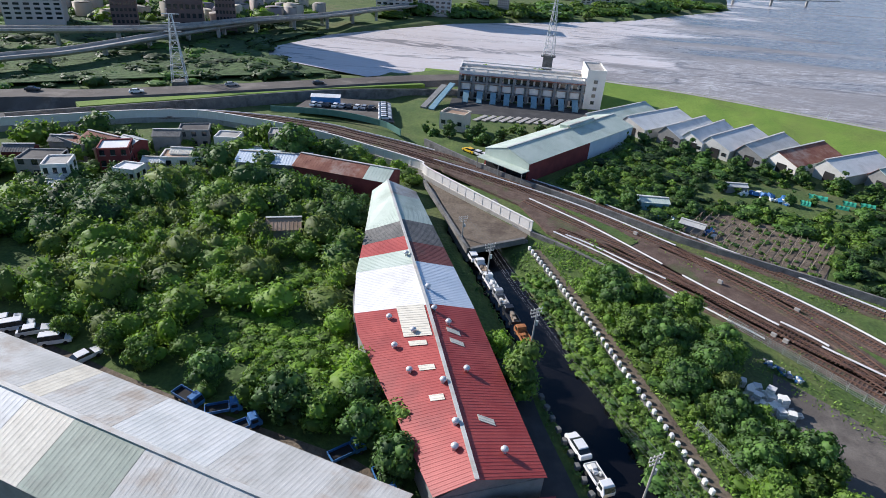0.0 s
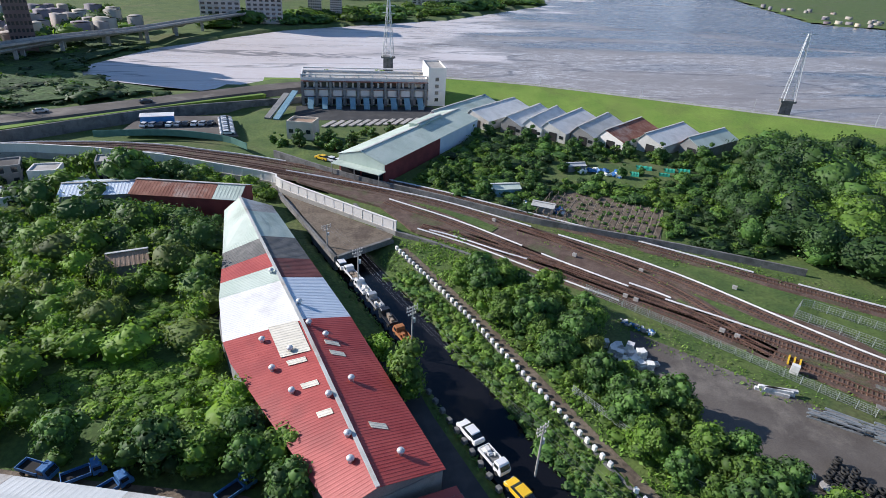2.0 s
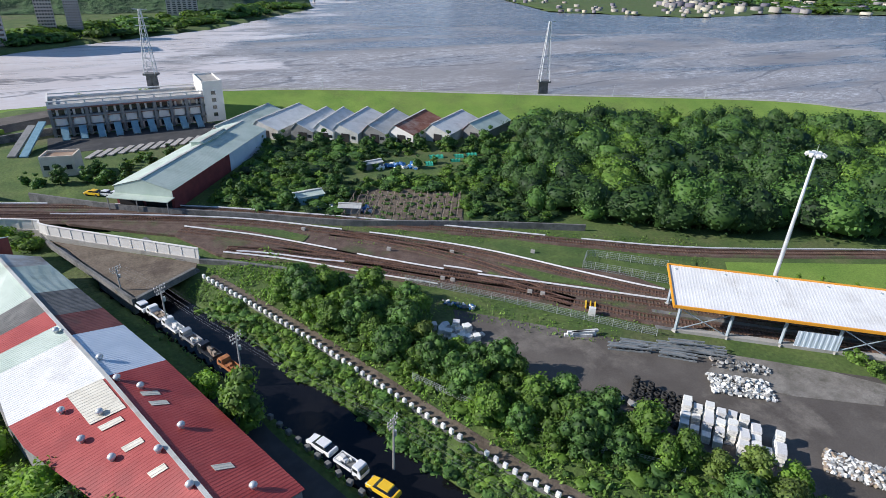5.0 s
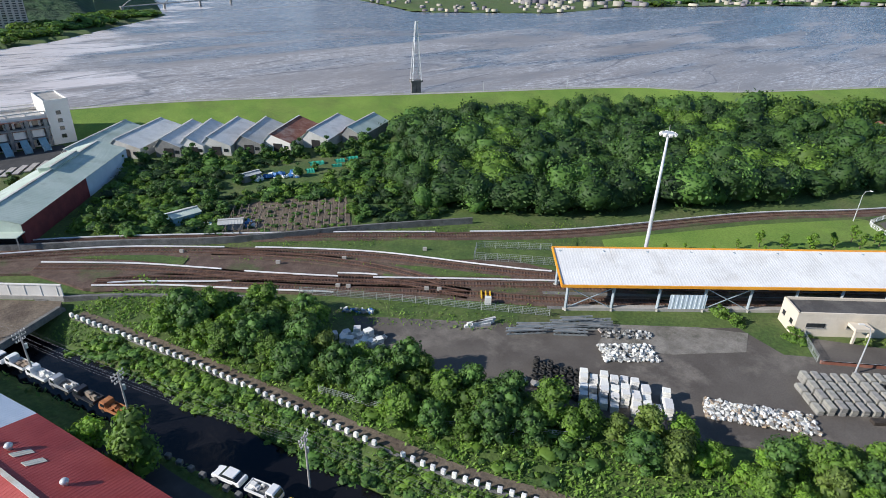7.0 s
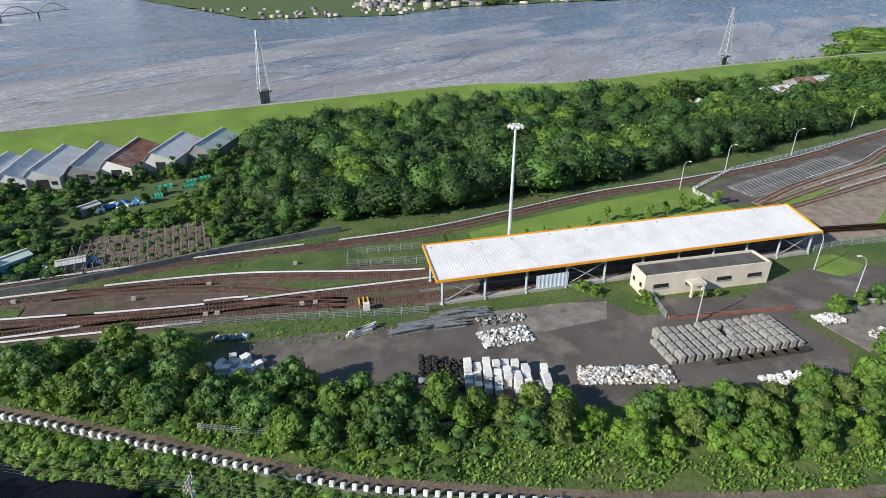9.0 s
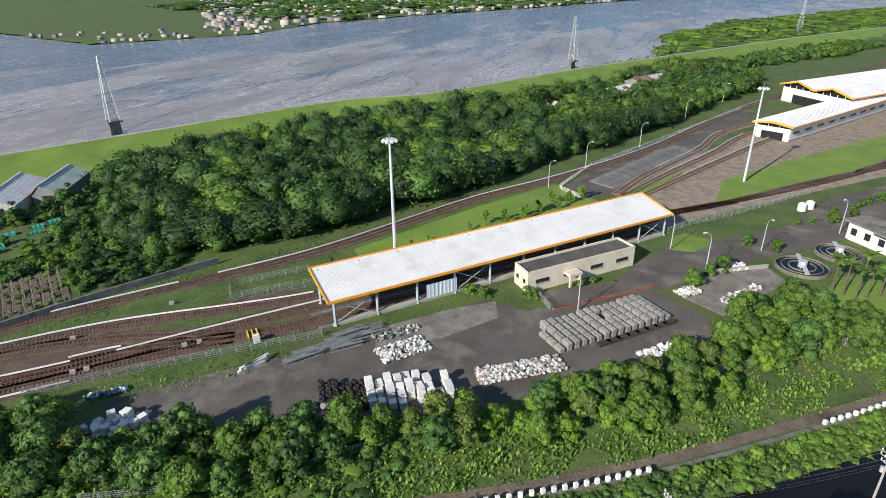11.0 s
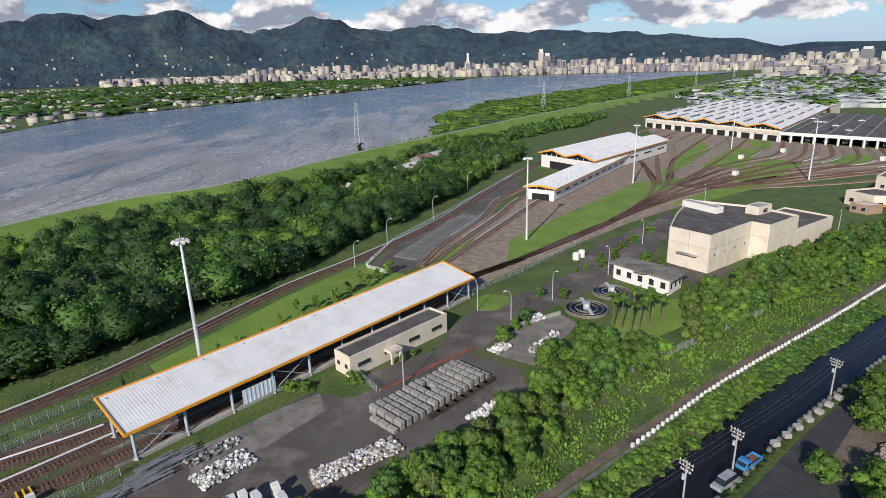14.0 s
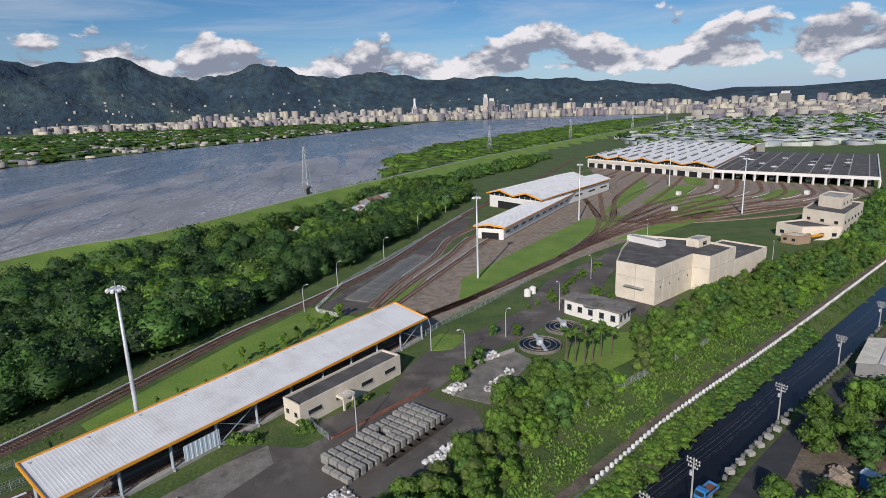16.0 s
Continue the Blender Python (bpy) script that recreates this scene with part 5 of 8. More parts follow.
part("roof_frame", bm, M_WHITEWALL, ps, "open white concrete roof frame")
for i in range(10):
    bm = bmesh.new()
    box(bm, -12 + 5.28 * i, 226.2, 10.3, -11.5 + 5.28 * i, 226.6, 11.0)
    part("frame_post", bm, M_WHITEWALL, ps)
    bm = bmesh.new()
    box(bm, -11.8 + 5.1 * i, 224.7, 7.6, -10.4 + 5.1 * i, 226.1, 7.9)
    part("sunshade", bm, M_GREYWALL, ps, "grey concrete sunshade")
block("stair_tower", [(36, 225.5), (43, 226), (43, 242), (36, 242)], 0, 14, M_WHITEWALL, M_CONC, "white stair tower of the pumping station", parapet=0.6, windows=((0, 2, 3.2, 1, 0.2), (0, 4.6, 5.8, 1, 0.2), (0, 7.2, 8.4, 1, 0.2), (0, 9.8, 11, 1, 0.2)))
block("gate_hut", [(-15, 184), (-7, 182), (-5, 188), (-13, 190)], 0, 5, M_BEIGE, M_BROWNROOF, "small beige gate hut with tan roof", windows=((0, 2, 3.2, 3, 0.5),))
# ---- houses beyond the wood ----
pitched("red_roof_house", (-46, 137.5), (-21, 132.5), 5, 5, -1.5, 3.2, 5, M_BRICK, [(0.75, M_RUST), (0.25, M_PALEGREEN)], [(0.75, M_RUST), (0.25, M_PALEGREEN)], "long house with rusty red and green roof")
pitched("white_roof_house", (-62, 137), (-44, 138.5), 5, 5, -1.5, 3.0, 4.2, M_GREYWALL, [(1.0, M_PALEBLUE)], [(1.0, M_PALEBLUE)], "low house with pale metal roof")
pitched("tan_roof_hut", (-43, 104), (-36, 106), 3.2, 3.2, -1.5, 1.6, 3.0, M_GREYWALL, [(1.0, M_BROWNROOF)], [(1.0, M_BROWNROOF)], "small hut with tan metal roof among trees")
random.seed(5)
for x, y, w, d, h, wm, rm, lab in ((-70, 149, 8, 7, 4.5, M_WHITEWALL, M_CONC, "small cream two-storey house"), (-57, 152, 6, 7, 6, M_GREYWALL, M_CONC, "narrow grey three-storey house"), (-76, 136, 14, 8, 2.6, M_WHITEWALL, M_BROWNROOF, "low house with tan roof"),
                                   (-92, 132, 9, 9, 5.5, M_BRICK, M_WHITE, "red brick house with white roof"), (-104, 122, 11, 9, 5, M_GREYWALL, M_ROOFDARK, "grey rendered house with flat roof"), (-97, 118, 7, 8, 6, M_WHITEWALL, M_CONC, "white house with roof terrace"), (-105, 136, 15, 6, 4, M_GREYWALL, M_RUST, "long house with red roof"),
                                   (-84, 124, 7, 6, 3, M_WHITEWALL, M_WHITE, "low white flat-roofed shed"), (-122, 118, 12, 10, 7, M_GREYWALL, M_ROOFDARK, "dark grey apartment house"), (-118, 104, 10, 8, 4, M_BRICK, M_RUST, "brick house with rusty roof"), (-80, 150, 10, 8, 5.5, M_GREYWALL, M_ROOFDARK, "grey house with dark roof"), (-132, 130, 14, 10, 9, M_GREYWALL, M_ROOFDARK, "dark grey block of flats")):
    a = radians(random.uniform(-25, 25))
    c, s = math.cos(a), math.sin(a)
    w, d = w * 0.8, d * 0.8
    pts = [(x + c * u - s * v, y + s * u + c * v) for u, v in ((-w / 2, -d / 2), (w / 2, -d / 2), (w / 2, d / 2), (-w / 2, d / 2))]
    block("house", pts, -1.5, h * 0.8, wm, rm, lab, "house", 0.4, ((0, 0.2, 1.6, 3, 0.45), (1, 0.2, 1.6, 2, 0.4)) + (((0, 3, 4.3, 3, 0.45), (1, 3, 4.3, 2, 0.4)) if h > 4.6 else ()))

for a, b, hl, hr, e, r, wm, rm, lab in (((-104, 140), (-94, 137), 2.8, 2.8, 3.6, 4.6, M_BRICK, M_RUST, "house with long rusty red roof"), ((-94, 139), (-88, 136.5), 2.6, 2.6, 3.8, 4.6, M_BRICK, M_GREYWHITE, "brick house with pale metal roof"),
                                        ((-98, 134), (-93, 133), 2.2, 2.2, 2.6, 3.4, M_BROWNROOF, M_BROWNROOF, "small brown house with tan roof"), ((-85, 131.5), (-79, 132.5), 2.0, 2.0, 1.4, 2.2, M_WHITEWALL, M_GREYWHITE, "low shed with white metal roof"),
                                        ((-80, 136.5), (-74.5, 137.5), 2.2, 2.4, 2.6, 3.4, M_WHITEWALL, M_CREAM, "small house with cream roof"), ((-117, 126), (-110, 128), 2.6, 2.6, 3.0, 4.2, M_BRICK, M_GREYROOF, "brick house with dark grey roof"),
                                        ((-112, 136), (-106, 137), 2.4, 2.4, 2.8, 3.8, M_GREYWALL, M_GREYROOF, "grey house with dark sheet roof"), ((-99, 112), (-93, 112.5), 2.6, 2.4, 1.8, 2.6, M_BRICK, M_WHITE, "low brick shed with white roof"),
                                        ((-64, 143), (-60, 146.5), 1.8, 1.8, 1.6, 2.4, M_GREYWALL, M_WHITE, "small lean-to with white roof"), ((-88, 143), (-81, 145), 3.0, 3.0, 4.4, 5.4, M_GREYWALL, M_GREYROOF, "dark old house with tin roof")):
    pitched("house", a, b, hl, hr, -1.5, e, r, wm, [(1, rm)], [(1, rm)], lab, 0.6)["category"] = "house"

# ---- plants ----
def leaf_cloud(rng, lobes, n_leaf, leaf, core=0.78):
    """Leaf quads over a set of lobes (x, y, z, rx, rz), with a rough inner body in each lobe so that little light passes."""
    V, F = [], []
    base = 0
    ring = [(math.cos(2 * math.pi * i / 6), math.sin(2 * math.pi * i / 6)) for i in range(6)]
    for x, y, z, rx, rz in lobes:
        prof = ((-0.8, 0.5), (-0.1, 1.0), (0.55, 0.8), (0.95, 0.25))
        body = np.array([(x + cx * rr * rx * core * rng.uniform(0.8, 1.15), y + cy * rr * rx * core * rng.uniform(0.8, 1.15), z + h * rz * core) for h, rr in prof for cx, cy in ring])
        V.append(body)
        F.append(np.array([(base + k * 6 + i, base + k * 6 + (i + 1) % 6, base + (k + 1) * 6 + (i + 1) % 6, base + (k + 1) * 6 + i) for k in range(3) for i in range(6)]))
        base += 24
        d = rng.normal(size=(n_leaf, 3))
        d[:, 2] = np.abs(d[:, 2]) * 0.9 - 0.35 * rng.random(n_leaf)
        d /= np.linalg.norm(d, axis=1)[:, None]
        rad = rng.uniform(0.78, 1.12, (n_leaf, 1))
        c = np.array((x, y, z)) + d * rad * np.array((rx, rx, rz))
        nrm = d + rng.normal(scale=0.45, size=d.shape)
        nrm[:, 2] += 0.35
        nrm /= np.linalg.norm(nrm, axis=1)[:, None]
        t = np.cross(nrm, rng.normal(size=nrm.shape))
        t /= np.linalg.norm(t, axis=1)[:, None] + 1e-9
        b = np.cross(nrm, t)
        s = leaf * rng.uniform(0.55, 1.35, (n_leaf, 1))
        droop = nrm * s * 0.22
        q = np.stack([c - t * s - droop, c - b * s * 0.55, c + t * s - droop, c + b * s * 0.55], 1).reshape(-1, 3)
        V.append(q)
        F.append(base + np.arange(n_leaf * 4).reshape(-1, 4))
        base += n_leaf * 4
    return np.concatenate(V), np.concatenate(F)


def crown_lobes(rng, n, r, h0, h1, lobe=0.42):
    """Lobes spread through an uneven crown between heights h0 and h1."""
    out = []
    for i in range(n):
        a, f = rng.uniform(0, 2 * math.pi), math.sqrt(rng.uniform(0, 1)) * 0.8
        u = rng.uniform(0, 1)
        env = math.sin(math.pi * (0.18 + 0.74 * u)) ** 0.7
        rr = r * lobe * rng.uniform(0.65, 1.3)
        out.append((math.cos(a) * f * r * env, math.sin(a) * f * r * env, h0 + (h1 - h0) * u - rr * 0.3, rr, rr * rng.uniform(0.7, 0.95)))
    return out


def trunk_bm(rng, h, r):
    bm = bmesh.new()
    lean = rng.uniform(-0.25, 0.25, 2)
    tube(bm, [(0, 0, -0.2, r * 1.5), (lean[0] * 0.2, lean[1] * 0.2, h * 0.2, r), (lean[0], lean[1], h * 0.7, r * 0.6), (lean[0] * 1.3, lean[1] * 1.3, h, r * 0.25)], 7)
    for k in range(4):
        a = rng.uniform(0, 6.28)
        z = h * rng.uniform(0.4, 0.65)
        beam(bm, (lean[0] * z / h, lean[1] * z / h, z), (math.cos(a) * h * 0.3, math.sin(a) * h * 0.3, z + h * 0.3), r * 0.5, r * 0.5, 5)
    return bm


def make_tree(seed, name, label, mat, r, h0, h1, n_lobes, n_leaf, leaf, category="tree"):
    rng = np.random.default_rng(seed)
    t = thing(name, label, category)
    part("trunk", trunk_bm(rng, h1 * 0.72, 0.05 * r + 0.04), M_BARK, t)
    V, F = leaf_cloud(rng, crown_lobes(rng, n_lobes, r, h0, h1), n_leaf, leaf)
    ob = new("crown", np_mesh("crown", V, F, mat))
    ob.parent = t
    return t


TREES = [make_tree(1, "broadleaf_tree", "dense green broadleaf tree in the tree belt", M_LEAF, 3.0, 1.0, 6.0, 24, 56, 0.27),
         make_tree(2, "broadleaf_tree", "dark green round-crowned broadleaf tree", M_LEAFDARK, 3.2, 0.8, 6.4, 26, 56, 0.27),
         make_tree(3, "broadleaf_tree", "bright green leafy young tree", M_LEAFLIGHT, 2.4, 0.8, 5.0, 20, 52, 0.25),
         make_tree(4, "broadleaf_tree", "olive green broadleaf tree with loose crown", M_LEAFOLIVE, 2.8, 0.8, 5.6, 22, 52, 0.27),
         make_tree(5, "broadleaf_tree", "dense green broadleaf tree with broad crown", M_LEAF, 3.6, 1.0, 6.2, 28, 56, 0.29)]
BUSH = make_tree(6, "shrub", "low dense green shrub on rough grass", M_LEAF, 1.5, 0.1, 1.9, 10, 36, 0.24, "shrub")
GTREE = make_tree(8, "garden_tree", "dark green garden tree beside vegetable plots", M_LEAFDARK, 2.2, 0.4, 4.2, 16, 40, 0.3)
SMALL = make_tree(7, "small_tree", "young thin-crowned tree on the lawn", M_LEAFLIGHT, 1.1, 1.4, 3.6, 8, 26, 0.2)
used = set()


def plant(proto, x, y, scale, turn, z=None, group=""):
    z = float(ground_z(np.array([x]), np.array([y]))[0]) if z is None else z
    if proto in used:
        ob = copy_thing(proto, Matrix.Identity(4))
    else:
        used.add(proto)
        ob = proto
    ob.matrix_basis = Matrix.LocRotScale((x, y, z), Euler((0, 0, turn)), (scale, scale, scale * random.uniform(0.9, 1.12)))
    if group:
        ob["group"] = group
    return ob


def scatter(poly, gap, seed, jitter=0.42):
    rng = np.random.default_rng(seed)
    xs, ys = [p[0] for p in poly], [p[1] for p in poly]
    X, Y = np.meshgrid(np.arange(min(xs), max(xs), gap), np.arange(min(ys), max(ys), gap))
    X, Y = X.ravel() + rng.uniform(-jitter, jitter, X.size) * gap, Y.ravel() + rng.uniform(-jitter, jitter, X.size) * gap
    m = inside(poly, X, Y)
    return X[m], Y[m]


random.seed(11)
BELT = [(20, 101), (28, 97), (37, 90), (43, 79), (41, 66), (48, 52), (52.5, 40), (56, 30.5), (65, 18.5), (75.5, 5.5), (83, -4), (90, -14), (99, -19), (106, -21), (113, -29), (120, -41), (119, -56), (135, -70), (150, -86), (166, -106), (181, -138), (212, -190), (196, -192), (150, -120), (127, -80), (108, -50), (95, -30), (85, -21), (76, -13), (67, -3), (57.5, 16), (53, 25), (41.7, 42), (33.5, 60), (28.5, 77), (22, 94)]
X, Y = scatter(BELT, 3.7, 21)
for i, (x, y) in enumerate(zip(X, Y)):
    if math.hypot(x - 46, y - 67.5) < 6.0 or math.hypot(x - 120.5, y + 46) < 11.0:
        continue
    k = random.choices((0, 1, 2, 3, 4), (4, 2, 3, 2, 2) if y < 30 else (3, 5, 1, 1, 2))[0]
    plant(TREES[k], x, y, random.uniform(0.66, 0.92) if -12 < y < 48 else random.uniform(0.62, 1.05), random.uniform(0, 6.28), group="tree belt beside the yard")
# single trees
for x, y, k, s in ((-34.7, 59.8, 1, 1.0), (-23, 56.1, 1, 1.15), (-12.8, 57.8, 1, 0.95), (-7.6, 54.5, 4, 1.0), (-6.4, 48.4, 1, 1.0), (-11.7, 52.8, 1, 0.9), (-27, 58, 4, 0.9), (-18, 55.5, 4, 0.95), (-46.2, 62.8, 4, 0.8), (-52.2, 64.4, 0, 0.8), (-60.9, 66.6, 0, 0.7),
                   (5.2, 73.4, 2, 1.05), (8.8, 65.9, 0, 1.25), (82.2, -72.2, 0, 1.1), (84.4, -81.6, 4, 1.1), (70.4, -56.4, 0, 0.85), (66.4, -62.3, 4, 0.95), (66.3, -71.4, 1, 1.0), (91.0, -79.8, 0, 1.0), (78, -78, 1, 0.9), (94, -92, 4, 1.0), (60, -56, 0, 0.9), (76, -88, 0, 1.1), (104, -112, 0, 0.9),
                   (-50, 144.5, 1, 1.75), (-40, 146, 1, 1.3), (-36, 143.5, 1, 1.1), (-48, 146, 0, 0.8), (-20.5, 66, 2, 0.6), (-8.5, 58.8, 2, 0.6), (131, -62, 0, 0.9), (136, -70, 4, 1.0), (141, -33, 0, 0.5), (126.5, -20.5, 1, 0.55), (123.5, -17.5, 0, 0.5), (118, -14, 4, 0.6), (143, -27, 1, 0.45), (165, -50, 0, 0.5), (171, -56, 0, 0.45), (159, -66, 0, 0.7), (166, -64, 4, 0.6), (109.5, 8.5, 3, 0.3), (112.2, 6.2, 3, 0.32), (110.8, 12.6, 0, 0.22)):
    plant(TREES[k], x, y, s, random.uniform(0, 6.28))
# rows of young trees on the lawn behind the canopy
for i in range(26):
    t = i / 25
    x, y = 104 + 62 * t + random.uniform(-1, 1), 56 - 44 * t + random.uniform(-1, 1) + 3 * (i % 2)
    plant(SMALL, x, y, random.uniform(0.6, 1.1) * (1.2 if t > 0.5 else 0.7), random.uniform(0, 6.28), group="young trees behind the canopy")
# gardens beyond the line
GARDEN = [(20, 148), (28, 138), (46, 124), (74, 107), (94, 95), (101, 116), (106, 132), (118, 146), (128, 160), (100, 164), (80, 172), (62, 182), (48, 186), (34, 168)]
X, Y = scatter(GARDEN, 5.6, 31)
beds = [(44, 122), (72, 107), (82, 124), (58, 136)]
clear = [(56, 146), (84, 138), (108, 150), (96, 160), (70, 160)]
for x, y in zip(X, Y):
    if inside(beds, np.array([x]), np.array([y]))[0] or (inside(clear, np.array([x]), np.array([y]))[0] and random.random() < 0.75):
        continue
    if random.random() < 0.55:
        plant(BUSH, x, y, random.uniform(0.7, 1.5), random.uniform(0, 6.28), group="garden shrubs")
    else:
        plant(GTREE, x, y, random.uniform(0.6, 1.2), random.uniform(0, 6.28), group="garden trees")
for (x0, y0, x1, y1, n) in ((-14, 150, -60, 166, 14), (104, 16, 100, 20, 3), (101, 30, 99, 26, 3), (-2, 172, 14, 196, 8), (160, -40, 205, -82, 16), (141, -56, 150, -70, 4)):
    for i in range(n):
        t = (i + random.random() * 0.6) / n
        plant(BUSH, x0 + (x1 - x0) * t + random.uniform(-1, 1), y0 + (y1 - y0) * t + random.uniform(-1, 1), random.uniform(0.5, 1.1), random.uniform(0, 6.28))


# ---- palms ----
def palm():
    t = thing("palm_tree", "tall slim palm tree on the lawn", "palm tree", "palms by the settling tanks")
    bm = bmesh.new()
    tube(bm, [(0, 0, -0.2, 0.28), (0.05, 0, 2, 0.17), (0.1, 0.05, 5, 0.15), (0.1, 0.1, 7.6, 0.14)], 8)
    part("trunk", bm, M_BARK, t)
    rng = np.random.default_rng(3)
    V, F = [], []
    for k in range(16):
        a, el = k * 2.4, rng.uniform(-0.3, 1.1)
        prev = None
        for j in range(5):
            r = 0.5 * j
            x, z = r, 7.6 + r * math.sin(el) - 0.13 * r * r * 1.2
            w = (0.12, 0.34, 0.4, 0.3, 0.04)[j]
            row = [(0.1 + math.cos(a) * x - math.sin(a) * s, 0.1 + math.sin(a) * x + math.cos(a) * s, z - abs(s) * 0.5) for s in (-w, 0, w)]
            V += row
            b = len(V) - 3
            if prev is not None:
                F += [(prev, prev + 1, b + 1, b), (prev + 1, prev + 2, b + 2, b + 1)]
            prev = b
    ob = new("fronds", np_mesh("fronds", np.array(V), np.array(F), M_LEAF))
    ob.parent = t
    return t


pm = palm()
PALMS = ((123, -40.7), (122.1, -42.5), (120.8, -44.3), (121.9, -46.5), (124, -49.4), (124.7, -52.5), (126.6, -50.5), (127.5, -46.8))
for i, (x, y) in enumerate(PALMS):
    ob = pm if i == 0 else copy_thing(pm, Matrix.Identity(4))
    s = 0.85 + 0.25 * random.random()
    ob.matrix_basis = Matrix.LocRotScale((x, y, 0), Euler((0, 0, i * 1.3)), (s, s, s))


# trees before the factory sheds and round the gate hut
random.seed(91)
for x, y, k in ((52, 187, 1.2), (57, 183, 1.0), (63, 179, 1.3), (68, 176, 1.0), (75, 171, 1.1), (82, 168, 1.2), (91, 164, 1.1), (100, 160, 1.3), (108, 158, 1.2), (116, 160, 1.4), (46, 186, 1.0), (72, 165, 0.9),
                (-16, 178, 1.0), (-11, 176, 1.2), (-5, 175, 1.1), (0, 172, 1.2), (4, 169, 1.0), (-2, 180, 1.1), (5, 179, 1.0), (12, 184, 0.9), (18, 190, 0.9), (-19, 183, 0.8)):
    plant(GTREE, x, y, k, random.uniform(0, 6.28), group="garden trees")


# ---- woods that nobody could count ----
def crown_cloud(rng, r, h, n_leaf, leaf):
    """A domed crown with an uneven, clumped surface: one rough inner body and leaves over it."""
    off = rng.uniform(0, 50, 3)

    def bulge(d):
        return 1 + 0.38 * noise.noise((d[0] * 1.7 + off[0], d[1] * 1.7 + off[1], d[2] * 1.7 + off[2])) + 0.42 * noise.noise((d[0] * 4.2 + off[1], d[1] * 4.2 + off[2], d[2] * 4.2 + off[0]))

    rz, zc = h * 0.5, h * 0.5
    V, F = [], []
    for j, (zz, rr) in enumerate(((-0.75, 0.66), (-0.2, 0.98), (0.3, 0.95), (0.68, 0.73), (0.95, 0.3))):
        for i in range(8):
            d = (rr * math.cos(i * 0.785 + j * 0.4), rr * math.sin(i * 0.785 + j * 0.4), zz)
            b = bulge(d) * 0.84
            V.append((d[0] * r * b, d[1] * r * b, zc + zz * rz * b))
            if j < 4:
                F.append((j * 8 + i, j * 8 + (i + 1) % 8, j * 8 + 8 + (i + 1) % 8, j * 8 + 8 + i))
    F += [(32, 33, 34, 35), (32, 35, 36, 39), (39, 36, 37, 38)]
    d = rng.normal(size=(n_leaf, 3))
    d[:, 2] = d[:, 2] * 0.9 + 0.45
    d /= np.linalg.norm(d, axis=1)[:, None]
    b = np.array([bulge(q) for q in d])[:, None] * rng.uniform(0.86, 1.10, (n_leaf, 1))
    c = d * b * np.array((r, r, rz)) + np.array((0, 0, zc))
    nrm = d / np.array((r, r, rz)) * r + rng.normal(scale=0.55, size=d.shape)
    nrm[:, 2] += 0.3
    nrm /= np.linalg.norm(nrm, axis=1)[:, None]
    t = np.cross(nrm, rng.normal(size=nrm.shape))
    t /= np.linalg.norm(t, axis=1)[:, None] + 1e-9
    u = np.cross(nrm, t)
    s = leaf * rng.uniform(0.55, 1.4, (n_leaf, 1))
    droop = nrm * s * 0.25
    q = np.stack([c - t * s - droop, c - u * s * 0.6, c + t * s - droop, c + u * s * 0.6], 1).reshape(-1, 3)
    return np.concatenate([np.array(V), q]), np.concatenate([np.array(F), 40 + np.arange(n_leaf * 4).reshape(-1, 4)])


def wood(name, poly, gap, seed, mats, r, h, label, n_lobes=7, n_leaf=30, leaf=0.5, skip=None, z=None):
    """One joined mass of trees for each leaf colour."""
    rng = np.random.default_rng(seed)
    protos = []
    for k in range(8):
        protos.append(crown_cloud(rng, r, h, n_lobes * n_leaf, leaf))
    X, Y = scatter(poly, gap, seed)
    if skip is not None:
        m = ~skip(X, Y)
        X, Y = X[m], Y[m]
    Z = ground_z(X, Y) if z is None else np.full(X.shape, z)
    # patches of kinds rather than an even mix
    pn = np.array([noise.noise((x * 0.03 + seed, y * 0.03, 0)) + rng.uniform(-0.35, 0.35) for x, y in zip(X, Y)])
    kind = np.digitize(pn, np.quantile(pn, np.linspace(0, 1, len(mats) + 1)[1:-1])) if len(X) > len(mats) else np.zeros(len(X), int)
    for mi, mat in enumerate(mats):
        VV, FF, base = [], [], 0
        for x, y, z0 in zip(X[kind == mi], Y[kind == mi], Z[kind == mi]):
            V, F = protos[rng.integers(8)]
            a, s, sz = rng.uniform(0, 6.28), 0.5 + 1.1 * rng.random() ** 1.6, rng.uniform(0.55, 1.3)
            sz *= 0.55 + 0.45 * s
            c, sn = math.cos(a) * s, math.sin(a) * s
            VV.append(np.stack([x + V[:, 0] * c - V[:, 1] * sn, y + V[:, 0] * sn + V[:, 1] * c, z0 + V[:, 2] * sz], 1))
            FF.append(F + base)
            base += len(V)
        if VV:
            tagged(new(name, np_mesh(name, np.concatenate(VV), np.concatenate(FF), mat)), label, "woodland", kind="stuff")


LEFT_WOOD = [(-76, 72), (-62, 70), (-36, 63), (-14, 60), (-14, 66), (-20, 76), (-23.5, 98), (-26, 122), (-34, 128), (-48, 129), (-70, 127), (-92, 112), (-135, 104), (-150, 80), (-95, 72)]
VINES = [(-42, 79), (-28, 77), (-16.5, 71.5), (-17, 63.5), (-30, 64), (-42, 70)]
PATCH = [(-37, 83), (-26, 80), (-24, 92), (-35, 95)]
FIELD = [(-96, 80), (-74, 76), (-70, 84), (-92, 94)]


def grown(poly, m):
    cx, cy = sum(p[0] for p in poly) / len(poly), sum(p[1] for p in poly) / len(poly)
    return [(cx + (px - cx) * m, cy + (py - cy) * m) for px, py in poly]


